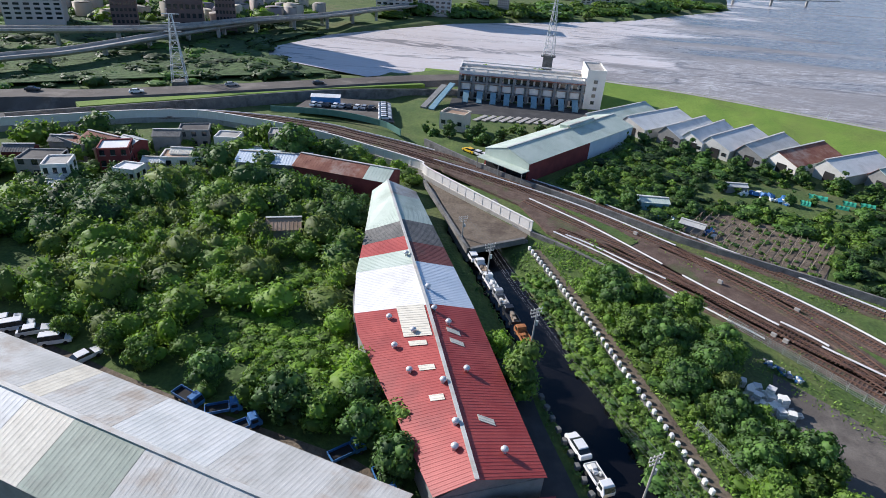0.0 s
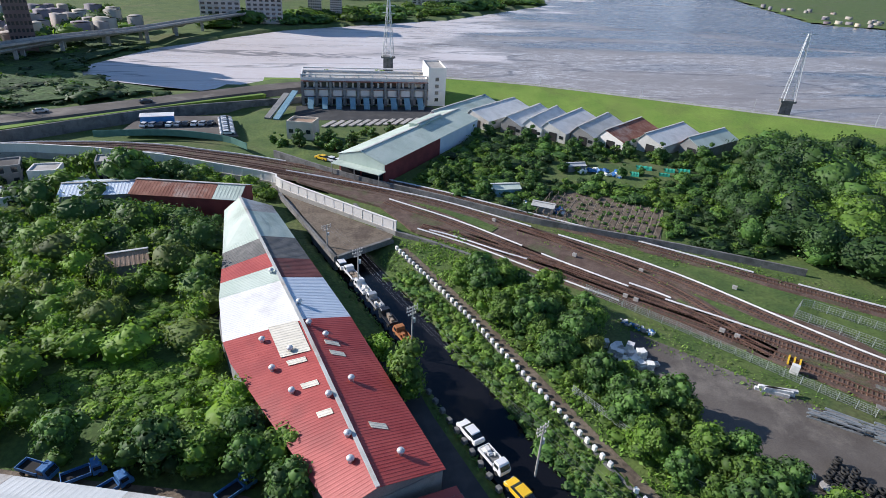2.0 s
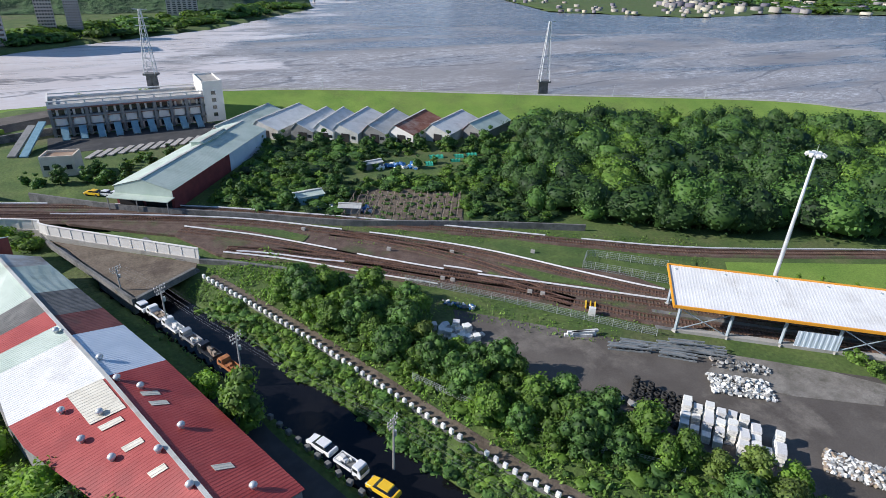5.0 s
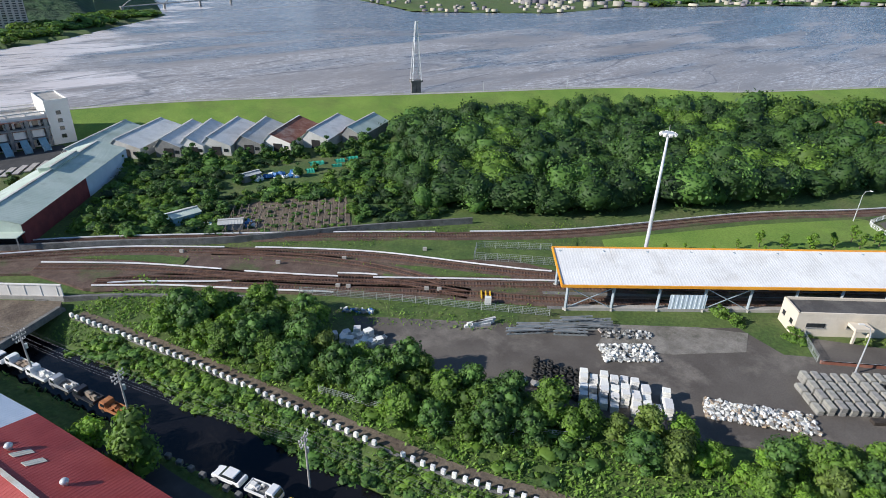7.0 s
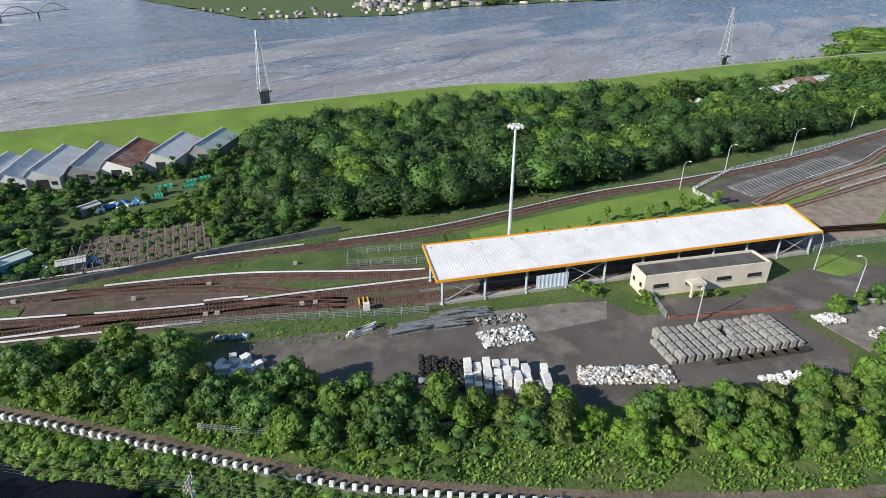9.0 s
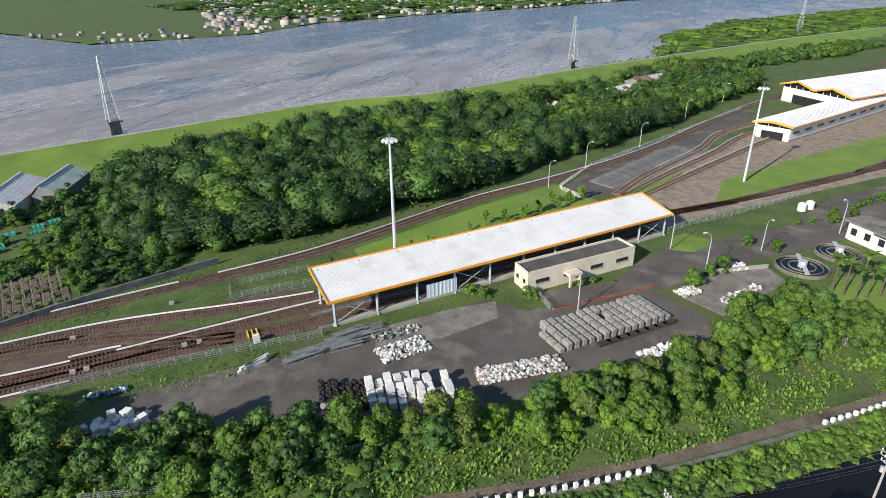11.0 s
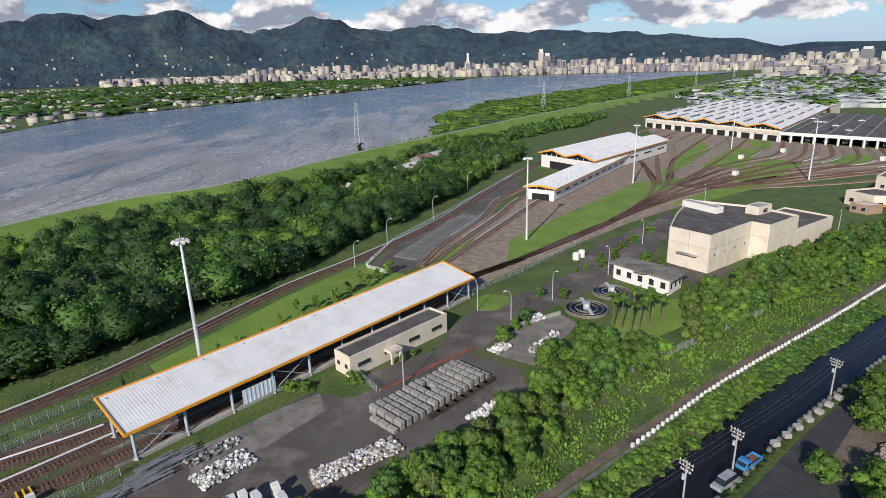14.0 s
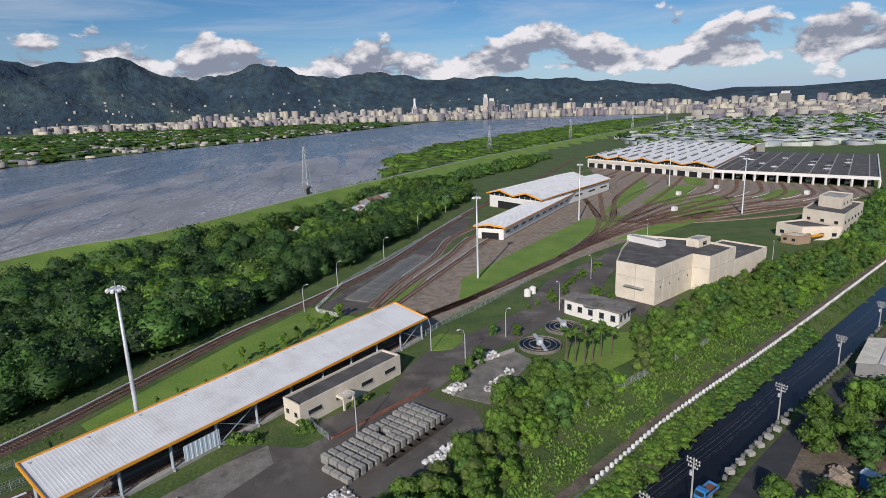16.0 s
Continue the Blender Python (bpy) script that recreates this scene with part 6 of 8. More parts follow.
def left_skip(x, y):
    return inside(grown(VINES, 1.22), x, y) | inside(grown(PATCH, 1.15), x, y) | inside(FIELD, x, y) | (np.hypot(x + 39, y - 105) < 5)


wood("left_wood", LEFT_WOOD, 3.3, 41, (M_LEAFDARK, M_LEAF, M_LEAFLIGHT, M_LEAFOLIVE, M_LEAFLIGHT), 2.9, 5.0, "dense mixed green trees and bushes", 10, 30, 0.30, left_skip)
wood("low_vines", [*VINES], 1.5, 43, (M_LEAF, M_LEAFLIGHT), 1.1, 0.7, "low climbing vines over a field", 4, 26, 0.22)
wood("low_vines", [*PATCH], 1.7, 44, (M_LEAFLIGHT, M_LEAF), 1.2, 0.9, "low leafy vegetable beds", 4, 26, 0.24)
NE_WOOD = [(92, 101), (95, 118), (104, 134), (120, 146), (132, 160), (150, 172), (168, 166), (240, 126), (262, 104), (300, 70), (330, 52), (366, 28), (430, -4), (470, -40), (400, -66), (330, -34), (230, 13), (186, 36), (154, 55), (112, 80)]
DUMP = [(284, 54), (316, 42), (346, 26), (400, -2), (392, -16), (340, 8), (312, 26), (282, 42)]
wood("far_dyke_wood", NE_WOOD, 6.4, 50, (M_LEAFDARK, M_LEAF), 5.0, 8.0, "green wood at the dyke foot", 8, 24, 0.6, lambda x, y: inside(DUMP, x, y) | (x < 255))
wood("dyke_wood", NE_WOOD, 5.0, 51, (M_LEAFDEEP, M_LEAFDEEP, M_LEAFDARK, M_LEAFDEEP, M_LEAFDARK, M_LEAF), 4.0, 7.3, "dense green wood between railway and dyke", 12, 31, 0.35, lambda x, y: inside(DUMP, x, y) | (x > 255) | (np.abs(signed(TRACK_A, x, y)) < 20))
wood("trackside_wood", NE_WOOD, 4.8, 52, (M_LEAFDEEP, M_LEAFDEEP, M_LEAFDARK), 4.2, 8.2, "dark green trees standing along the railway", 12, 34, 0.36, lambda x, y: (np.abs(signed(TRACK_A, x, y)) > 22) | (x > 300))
wood("garden_herbs", GARDEN, 3.4, 53, (M_LEAFDEEP, M_LEAFDEEP, M_LEAFDARK, M_LEAF), 1.9, 1.6, "low dense garden shrubs and herbs", 6, 26, 0.28, lambda x, y: inside(beds, x, y) | inside(clear, x, y))
wood("bed_herbs", beds, 2.5, 163, (M_LEAFDARK, M_LEAF), 0.7, 0.5, "rows of low crops in the garden bed", 2, 12, 0.2)
wood("line_hedge", [(-62, 168), (-20, 146), (-14, 140), (-17, 138), (-40, 148), (-70, 160)], 3.0, 54, (M_LEAF, M_LEAFLIGHT), 1.8, 2.6, "row of bushes below the noise wall", 6, 28, 0.34)
wood("house_trees", [(-135, 100), (-100, 112), (-64, 128), (-20, 128), (-28, 140), (-60, 160), (-90, 162), (-130, 140), (-170, 120)], 7.5, 55, (M_LEAFDARK, M_LEAF), 2.6, 4.6, "trees between the houses", 7, 28, 0.45, lambda x, y: (x > -50) & (y > 130) & (y < 140))
wood("marsh_bushes", [(-330, 150), (-170, 180), (-130, 205), (-60, 244), (-100, 268), (-118, 300), (-100, 345), (-160, 380), (-330, 330)], 8.5, 56, (M_LEAFDEEP, M_LEAFDARK, M_LEAFDEEP), 4.2, 2.6, "marsh bushes and reeds", 3, 18, 0.9)
wood("lot_trees", [(108, -64), (96, -112), (150, -190), (240, -330), (180, -330), (90, -190), (58, -90)], 7.0, 57, (M_LEAFDARK, M_LEAF), 3.2, 5.6, "trees across the canal", 6, 24, 0.55, lambda x, y: signed(BAR, x, y) > -24)
wood("rear_trees", [(196, -196), (215, -192), (262, -226), (330, -330), (300, -345), (230, -250)], 6.5, 58, (M_LEAFDARK, M_LEAF), 3.0, 5.4, "trees behind the depot", 7, 28, 0.5, lambda x, y: signed(BAR, x, y) < 8)
wood("dyke_trees", [(440, -10), (520, -70), (640, -160), (660, -200), (560, -140), (470, -60)], 7.0, 59, (M_LEAFDARK, M_LEAF), 3.4, 6, "trees along the dyke foot", 6, 24, 0.7)


def weeds(name, line, off0, off1, dens, seed, mat, h, label, y_min=-300):
    """Rough herbs and grass tufts in a band beside a plan line."""
    rng = np.random.default_rng(seed)
    P = np.array([p for p in along(smooth_line(line, 6), 1.0) if p[1] > y_min])
    n = int(len(P) * (off1 - off0) * dens)
    p = P[rng.integers(0, len(P), n)]
    o = rng.uniform(off0, off1, n)
    x, y = p[:, 0] - np.sin(p[:, 2]) * o + rng.uniform(-0.6, 0.6, n), p[:, 1] + np.cos(p[:, 2]) * o + rng.uniform(-0.6, 0.6, n)
    z = ground_z(x, y)
    clump = np.array([noise.noise((a * 0.22, b * 0.22, seed)) for a, b in zip(x, y)])
    keep = (clump > -0.25) & (z > -3.0)
    x, y, z, clump = x[keep], y[keep], z[keep], clump[keep]
    n = len(x)
    a, tilt = rng.uniform(0, 6.28, n), rng.uniform(0.2, 1.1, n)
    s = h * rng.uniform(0.4, 1.1, n) * (1 + clump * 0.9)
    c = np.stack([x, y, z + s * rng.uniform(0.1, 0.9, n)], 1)
    t = np.stack([np.cos(a) * np.cos(tilt), np.sin(a) * np.cos(tilt), np.sin(tilt)], 1) * s[:, None] * 0.55
    b = np.stack([-np.sin(a), np.cos(a), np.zeros(n)], 1) * s[:, None] * 0.26
    V = np.stack([c - t, c - b, c + t, c + b], 1).reshape(-1, 3)
    tagged(new(name, np_mesh(name, V, np.arange(n * 4).reshape(-1, 4), mat)), label, "weeds", kind="stuff")


weeds("bank_weeds", BAR, -5.8, -0.4, 7.0, 61, M_GRASSBLADE, 0.75, "tall green weeds on the canal bank", -200)
weeds("slope_weeds", BAR, 2.4, 15, 9.0, 62, M_GRASSBLADE, 0.68, "rough green herbs on the slope", -200)


def band(off0, off1, y_min, y_max):
    """A plan strip beside the canal kerb between two offsets."""
    base = smooth_line(BAR, 6)
    lo, hi = ([(x, y) for x, y, _ in along(base, 5.0, o) if y_min < y < y_max] for o in (off0, off1))
    return lo + hi[::-1]


wood("bank_scrub", band(-5.6, -0.7, -115, 104), 1.15, 161, (M_LEAFDARK, M_LEAF), 0.8, 0.75, "dense rank weeds on the canal bank", 2, 14, 0.24)
wood("slope_scrub", band(3.4, 13, 22, 96), 2.0, 162, (M_LEAFDARK, M_LEAF, M_LEAF), 1.0, 0.8, "low scrub on the slope above the canal", 2, 15, 0.26)
weeds("street_weeds", BAR, -15.6, -14.0, 2.2, 64, M_LEAFDARK, 0.7, "weeds along the street edge", -160)
weeds("track_weeds", [(16, 114), (30, 100), (46, 84), (60, 68), (72, 56)], -6, -0.5, 3.0, 65, M_GRASSBLADE, 0.5, "grass beside the tracks")
weeds("track_weeds", [(46, 115), (74, 99), (96, 85), (116, 72)], -3.0, 1.2, 3.0, 66, M_GRASSBLADE, 0.5, "grass below the wall")
weeds("dyke_reeds", [(420, 62), (520, 8), (640, -16), (740, -16)], -10, 5, 1.0, 67, M_LEAF, 2.4, "reeds at the river edge")

for ln, o0, o1, sd in ((TRACK_B[2:9], -4.4, -2.2, 71), (TRACK_C[1:7], -3.6, -2.0, 72), (TRACK_A[8:13], -6.5, -2.4, 73), (TRACK_A[8:13], 2.3, 5.0, 74), (TRACK_D[3:7], -6.0, -2.4, 75)):
    weeds("track_weeds", ln, o0, o1, 3.4, sd, M_GRASSBLADE, 0.42, "grass and weeds between the tracks")

# ---- distance: hills, city, viaducts ----
def hills(name, pts, r0, r1, seed, mat, label, rough=0.14):
    """A range of hills: pts gives azimuth and height in degrees of the skyline as seen from the middle of the place."""
    pts = sorted(pts)
    az = np.linspace(pts[0][0], pts[-1][0], 260)
    top = np.interp(az, [p[0] for p in pts], [p[1] for p in pts])
    nr = 26
    V = []
    for j in range(nr):
        f = j / (nr - 1)
        r = r0 + (r1 - r0) * f
        for a, e in zip(az, top):
            h = max(0.0, 58 + r1 * math.tan(radians(e))) * math.sin(f * math.pi / 2) ** 1.35
            fold = noise.fractal((a * 0.22 + seed, f * 2.6, seed), 0.9, 2.1, 6)
            h *= 1 + rough * fold * 2.2 * (1 - f) ** 0.5 * f ** 0.3
            ra = r * (1 + 0.02 * fold * (1 - f))
            V.append((ra * math.cos(radians(a)), ra * math.sin(radians(a)), h + 0.5))
    n = len(az)
    idx = np.arange(nr * n).reshape(nr, n)
    F = np.stack([idx[:-1, :-1].ravel(), idx[:-1, 1:].ravel(), idx[1:, 1:].ravel(), idx[1:, :-1].ravel()], 1)
    return tagged(new(name, np_mesh(name, np.array(V), F, mat, True)), label, "hills", kind="structure")


# the blue of distance haze is painted into the forest colour
M_HAZEHILL = material("wooded_hill", (0.016, 0.034, 0.056), (0.032, 0.060, 0.078), 0.004, 0.95, bump=1.0, bump_scale=0.02, fine=0.4, stain=(0.055, 0.086, 0.082), stain_scale=0.0035, stain_amount=0.75, detail=9.0)
M_NEARHILL = material("near_wooded_hill", (0.028, 0.065, 0.022), (0.05, 0.10, 0.03), 0.02, 0.95, bump=1.0, bump_scale=0.08, fine=0.4)
mountains = hills("mountain_range", [(58, 3.0), (46, 3.6), (36, 3.5), (29.6, 4.1), (27.5, 4.3), (25.8, 4.75), (24.6, 4.6), (23.1, 4.8), (21.5, 4.5), (18.5, 3.6), (16, 2.95), (14, 3.3), (10.4, 4.45), (7, 3.6), (3.4, 3.0), (1.1, 3.3), (-2, 3.0), (-6, 2.75), (-12.8, 2.55), (-18, 2.3), (-23, 1.9), (-27, 1.4), (-30.2, 0.8), (-32.4, 1.05), (-37, 0.9), (-42.8, 1.15), (-60, 1.2)], 4150, 4880, 3.3, M_HAZEHILL, "dark wooded mountain range under cloud", 0.34)
hills("wooded_hill", [(150, 4), (138, 6), (122, 8), (108, 7), (96, 6), (87, 3.5), (80, 2.0), (76.5, -1.5), (75.5, -3.6)], 640, 1000, 5.7, M_NEARHILL, "dark green wooded hill across the bay", 0.2)

M_CITY = material("pale_city_walls", (0.27, 0.245, 0.24), (0.42, 0.39, 0.375), 0.02, 0.85, bump=0, fine=0.0, island=0.5, stain=(0.30, 0.16, 0.11), stain_scale=0.02, stain_amount=0.45)
M_CITYROOF = material("pale_industrial_roofs", (0.36, 0.40, 0.38), (0.50, 0.53, 0.50), 0.02, 0.8, bump=0, fine=0.0, island=0.22, stain=(0.40, 0.30, 0.25), stain_scale=0.02, stain_amount=0.5)


def town(name, spots, mat, label, seed, w, h, pitched_roof=False):
    """Many far buildings in one mesh: each a box, or a box with a gabled roof."""
    rng = np.random.default_rng(seed)
    V, F = [], []
    for x, y in spots:
        a, ww, dd, hh = rng.uniform(0, 1.57), rng.uniform(*w), rng.uniform(*w), rng.uniform(*h)
        c, s = math.cos(a), math.sin(a)
        b = len(V)
        for z in (0, hh):
            for u, v in ((-1, -1), (1, -1), (1, 1), (-1, 1)):
                V.append((x + (c * u * ww - s * v * dd) / 2, y + (s * u * ww + c * v * dd) / 2, z))
        F += [(b, b + 1, b + 5, b + 4), (b + 1, b + 2, b + 6, b + 5), (b + 2, b + 3, b + 7, b + 6), (b + 3, b, b + 4, b + 7)]
        if pitched_roof:
            rz = hh + ww * 0.07
            V += [(x - s * -dd / 2, y + c * -dd / 2, rz), (x - s * dd / 2, y + c * dd / 2, rz)]
            F += [(b + 4, b + 8, b + 9, b + 7), (b + 5, b + 6, b + 9, b + 8)]
        else:
            F += [(b + 4, b + 5, b + 6, b + 7)]
    return tagged(new(name, np_mesh(name, np.array(V), np.array(F), mat)), label, "city", kind="stuff")


rng = np.random.default_rng(77)


def polar(n, a0, a1, r0, r1):
    a, r = np.radians(rng.uniform(a0, a1, n)), rng.uniform(r0, r1, n)
    return list(zip(r * np.cos(a), r * np.sin(a)))


dry = lambda pts: [p for p in pts if not inside(RIVER, np.array([p[0]]), np.array([p[1]]))[0]]
town("far_city", dry(polar(2900, -50, 28, 3250, 4150)), M_CITY, "dense pale high-rise city across the river", 1, (14, 40), (12, 42))
town("far_city", dry(polar(330, -48, 17, 3500, 4150)), M_CITY, "tall pale city towers", 2, (18, 32), (40, 80))
town("far_houses", dry(polar(1500, 0, 40, 950, 3300)), M_CITY, "scattered white houses on the far plain", 3, (5, 15), (3, 7), True)
town("far_houses", dry(polar(260, 18, 66, 640, 1000)), M_CITY, "scattered white houses on the far bank", 4, (3, 7), (2, 4), True)
co = np.empty(len(mountains.data.vertices) * 3, np.float32)
mountains.data.vertices.foreach_get("co", co)
co = co.reshape(26, 260, 3)
hv, hf = [], []
for k in range(230):
    p = co[int(1 + 11 * rng.random() ** 2), rng.integers(70, 235)]
    w, h = rng.uniform(3, 8), rng.uniform(4, 12)
    q = len(hv)
    hv += [(p[0] + sx * w, p[1] + sy * w, p[2] - 12 + zz) for zz in (0, 12 + h) for sx, sy in ((-1, -1), (1, -1), (1, 1), (-1, 1))]
    hf += [(q + 4, q + 5, q + 6, q + 7), *[(q + e, q + (e + 1) % 4, q + 4 + (e + 1) % 4, q + 4 + e) for e in range(4)]]
tagged(new("hillside_houses", np_mesh("hillside_houses", np.array(hv), np.array(hf), M_CITY)), "white houses scattered over the hillsides", "city", kind="stuff")


def far_tower(x, y, w, h, mat, label):
    t = thing("high_rise_tower", label, "tower", "far high-rises")
    bm = bmesh.new()
    box(bm, -w / 2, -w / 2, 0, w / 2, w / 2, h * 0.86)
    part("shaft", bm, mat, t)
    bm = bmesh.new()
    box(bm, -w * 0.36, -w * 0.36, h * 0.86, w * 0.36, w * 0.36, h)
    part("crown_block", bm, M_WHITEWALL, t)
    t.matrix_basis = pose(x, y, 0, 0, 0, 20)


far_tower(3640, -678, 22, 140, M_TOWERPALE, "slender white high-rise tower above the far city")
far_tower(3620, -713, 28, 115, M_CITY, "grey high-rise beside a white tower")
far_tower(2990, -2187, 42, 95, M_GREYWALL, "dark grey high-rise block in the far city")
far_tower(3020, -2140, 34, 84, M_CITY, "pale grey high-rise block in the far city")
far_tower(3510, -1275, 26, 66, M_TOWERPALE, "brown high-rise in the far city")
cable_bridge = thing("cable_bridge", "white cable-stayed bridge with an A-shaped pylon", "bridge")
bm = bmesh.new()
for sy in (-1, 1):
    beam(bm, (0, sy * 20, 0), (0, sy * 2, 70), 5)
    beam(bm, (0, sy * 2, 68), (0, sy * 2, 96), 4)
part("bridge_pylon", bm, M_WHITEWALL, cable_bridge)
bm = bmesh.new()
box(bm, -9, -260, 12, 9, 260, 15)
for k in range(-6, 7):
    box(bm, -3, k * 42 - 2, -1, 3, k * 42 + 2, 12)
part("bridge_deck", bm, M_WHITEWALL, cable_bridge)
cable_bridge.matrix_basis = pose(3660, -241, 0, 0, 0, 8) @ Matrix.Scale(1.35, 4)
IND = [(700, -420), (760, -340), (980, -420), (1700, -900), (2300, -1500), (1500, -1700), (900, -1100), (620, -700)]
X, Y = scatter(IND, 25, 81)
town("industrial_sheds", list(zip(X, Y)), M_CITYROOF, "pale low industrial sheds crowding the plain", 6, (14, 30), (4, 7), True)
X, Y = scatter([(1700, -900), (3300, -2500), (3600, -3300), (2200, -2600), (1500, -1700)], 60, 82)
town("far_city", list(zip(X, Y)), M_CITY, "pale city blocks on the plain", 7, (22, 45), (10, 30))
X, Y = scatter([(-330, 300), (-150, 330), (-110, 400), (-150, 470), (-360, 470)], 17, 83)
town("hill_town", list(zip(X, Y)), M_CITY, "crowded low houses at the hill foot", 8, (5, 10), (4, 9), True)
wood("town_trees", [(-330, 290), (-150, 325), (-110, 395), (-150, 470), (-360, 470)], 13, 183, (M_LEAFDARK, M_LEAF), 5.0, 6.5, "trees between the houses at the hill foot", 5, 20, 0.9)
sheet("marsh", [(-330, 150), (-172, 186), (-130, 212), (-66, 248), (-100, 264), (-114, 296), (-104, 340), (-160, 372), (-330, 330)], 0.2, M_REED, "flat green reed marsh", "marsh")
wood("plain_trees", [(910, 545), (1230, 425), (1445, 310), (1740, 195), (2430, -50), (3200, 0), (3000, 1500), (1500, 1500)], 62, 84, (M_LEAFDARK, M_LEAF), 28, 8, "trees and fields on the far plain", 3, 20, 4.5, z=0.3)
wood("mangrove", [(530, 2), (640, -18), (731, -10), (953, -80), (1545, -468), (2160, -920), (2100, -1000), (1164, -470), (720, -135), (600, -50)], 19, 85, (M_LEAFLIGHT, M_LEAF), 12, 3.6, "low dense mangrove on the river flat", 2, 20, 2.2, z=-1.0)
wood("industrial_trees", IND, 46, 86, (M_LEAFDARK, M_LEAF), 10, 9, "trees between the industrial sheds", 2, 16, 3.2, z=0)
wood("bay_bushes", [(-70, 420), (-20, 440), (100, 530), (240, 700), (200, 720), (60, 560), (-60, 470), (-110, 380)], 15, 87, (M_LEAFDARK, M_LEAF), 8, 6, "bushes on the far side of the bay", 6, 24, 1.6)
wood("spit_bushes", [(-6, 268), (20, 272), (38, 276), (30, 284), (4, 282)], 5, 88, (M_LEAFLIGHT, M_LEAF), 3, 2.4, "bushes on the mud spit", 6, 24, 0.6, z=-0.9)
bm = bmesh.new()
prism(bm, [(-12, 266), (20, 270), (42, 274), (34, 286), (2, 285)], -2, -0.8)
tagged(part("mud_spit", bm, M_GROUND), "green mud spit at the river edge", "ground", kind="structure")


def tower_block(x, y, w, d, h, turn, floors, cols, wall_mat, label):
    t = thing("apartment_tower", label, "apartment tower", m=pose(x, y, 0, 0, 0, turn))
    bm = bmesh.new()
    box(bm, -w / 2, -d / 2, 0, w / 2, d / 2, h)
    box(bm, -w * 0.2, -d * 0.25, h, w * 0.2, d * 0.25, h + 3.5)
    part("wall", bm, wall_mat, t)
    first = None
    for i in range(floors):
        for k in range(cols):
            x0, z0 = -w / 2 + w * (k + 0.5) / cols, 3 + (h - 5) * i / floors
            if first is None:
                bm = bmesh.new()
                box(bm, -w / cols * 0.3, -d / 2 - 0.06, 0, w / cols * 0.3, -d / 2 + 0.1, (h - 5) / floors * 0.5)
                first = part("window", bm, M_GLASS, t)
                first.location = (x0, 0, z0)
            else:
                shared("window", first.data, t, Matrix.Translation((x0, 0, z0)))
    return t


for x, y, w, h, tu, wm, lab in ((-162, 312, 17, 66, 24, M_TOWER, "dark brown high-rise apartment tower"), (-144, 320, 10, 50, 24, M_TOWER, "brown apartment tower beside the viaduct"), (-192, 306, 12, 45, 28, M_TOWER, "dark brown apartment tower block"), (-236, 300, 26, 36, 30, M_TOWERPALE, "broad pinkish apartment block"),
                               (-75, 452, 26, 46, 8, M_TOWERPALE, "broad pale apartment tower at the hill foot"), (-46, 456, 24, 44, 5, M_TOWERPALE, "pale apartment tower at the hill foot"), (4, 490, 9, 28, 0, M_TOWERPALE, "small pale apartment tower"), (-12, 492, 10, 34, 0, M_TOWERPALE, "slim pale apartment tower"), (92, 610, 26, 30, -8, M_TOWERPALE, "pale riverside apartment tower")):
    tower_block(x, y, w, w * 0.8, h, tu, 14, 6, wm, lab)


def viaduct(line, z, half, label):
    v = thing("viaduct", label, "viaduct")
    pts = smooth_line(line, 6)
    bm = bmesh.new()
    strip(bm, pts, half * 0.5, half, z - 1.2, z)
    part("deck", bm, M_CONC, v)
    for s in (-1, 1):
        bm = bmesh.new()
        strip(bm, pts, 0.2, 0.2, z, z + 1.0, s * (half - 0.2))
        part("parapet", bm, M_CONC, v)
    for x, y, a in along(pts, 24):
        bm = bmesh.new()
        beam(bm, (x, y, -1), (x, y, z - 1.0), half * 0.4, 1.3)
        part("pier", bm, M_CONC, v)


viaduct([(-330, 40), (-230, 130), (-180, 205), (-168, 222), (-159, 249), (-149, 284), (-132, 328), (-109, 367), (-90, 395)], 4.6, 4.2, "long concrete road viaduct on piers")
viaduct([(-420, 120), (-290, 195), (-209, 242), (-182, 257), (-152, 281), (-129, 321), (-104, 353), (-83, 395), (-60, 440)], 6.8, 4, "second concrete viaduct behind the first")
arch_bridge = thing("arch_bridge", "distant pale arch bridge across the river", "bridge")
B0, B1 = Vector((215, 735, 0)), Vector((445, 870, 0))
bm = bmesh.new()
beam(bm, B0 + Vector((0, 0, 5)), B1 + Vector((0, 0, 5)), 2.2, 1.0)
part("deck", bm, M_CONC, arch_bridge)
for k in range(4):
    a, b = B0.lerp(B1, k / 4 + 0.01), B0.lerp(B1, (k + 1) / 4 - 0.01)
    bm = bmesh.new()
    for j in range(12):
        p, q = (a.lerp(b, f / 12) + Vector((0, 0, 4.5 + 9 * (1 - (2 * f / 12 - 1) ** 2))) for f in (j, j + 1))
        beam(bm, p, q, 0.8)
    part("arch", bm, M_CONC, arch_bridge)
    bm = bmesh.new()
    beam(bm, a + Vector((0, 0, -3)), a + Vector((0, 0, 5)), 2.4)
    part("pier", bm, M_CONC, arch_bridge)
HW = [(-300, 70), (-215, 132), (-154.5, 171.6), (-131.9, 180), (-93.9, 202.2), (-38.4, 237.9), (-11.6, 252), (14, 258)]
bm = bmesh.new()
strip(bm, smooth_line(HW, 6), 9, 5, -1.5, 2.0)
tagged(part("highway", bm, M_ASPHALT), "grey two-lane riverside road on a bank", "road", kind="structure")
HW2 = [(-290, 40), (-205, 108), (-141.4, 155.5), (-104.3, 182.3), (-63.7, 212.1), (-30, 226), (-8.1, 233.5)]
bm = bmesh.new()
strip(bm, smooth_line(HW2, 6), 3.4, 3.4, -1.5, 0.5)
tagged(part("lower_road", bm, M_STREET), "dark road below the highway", "road", kind="structure")
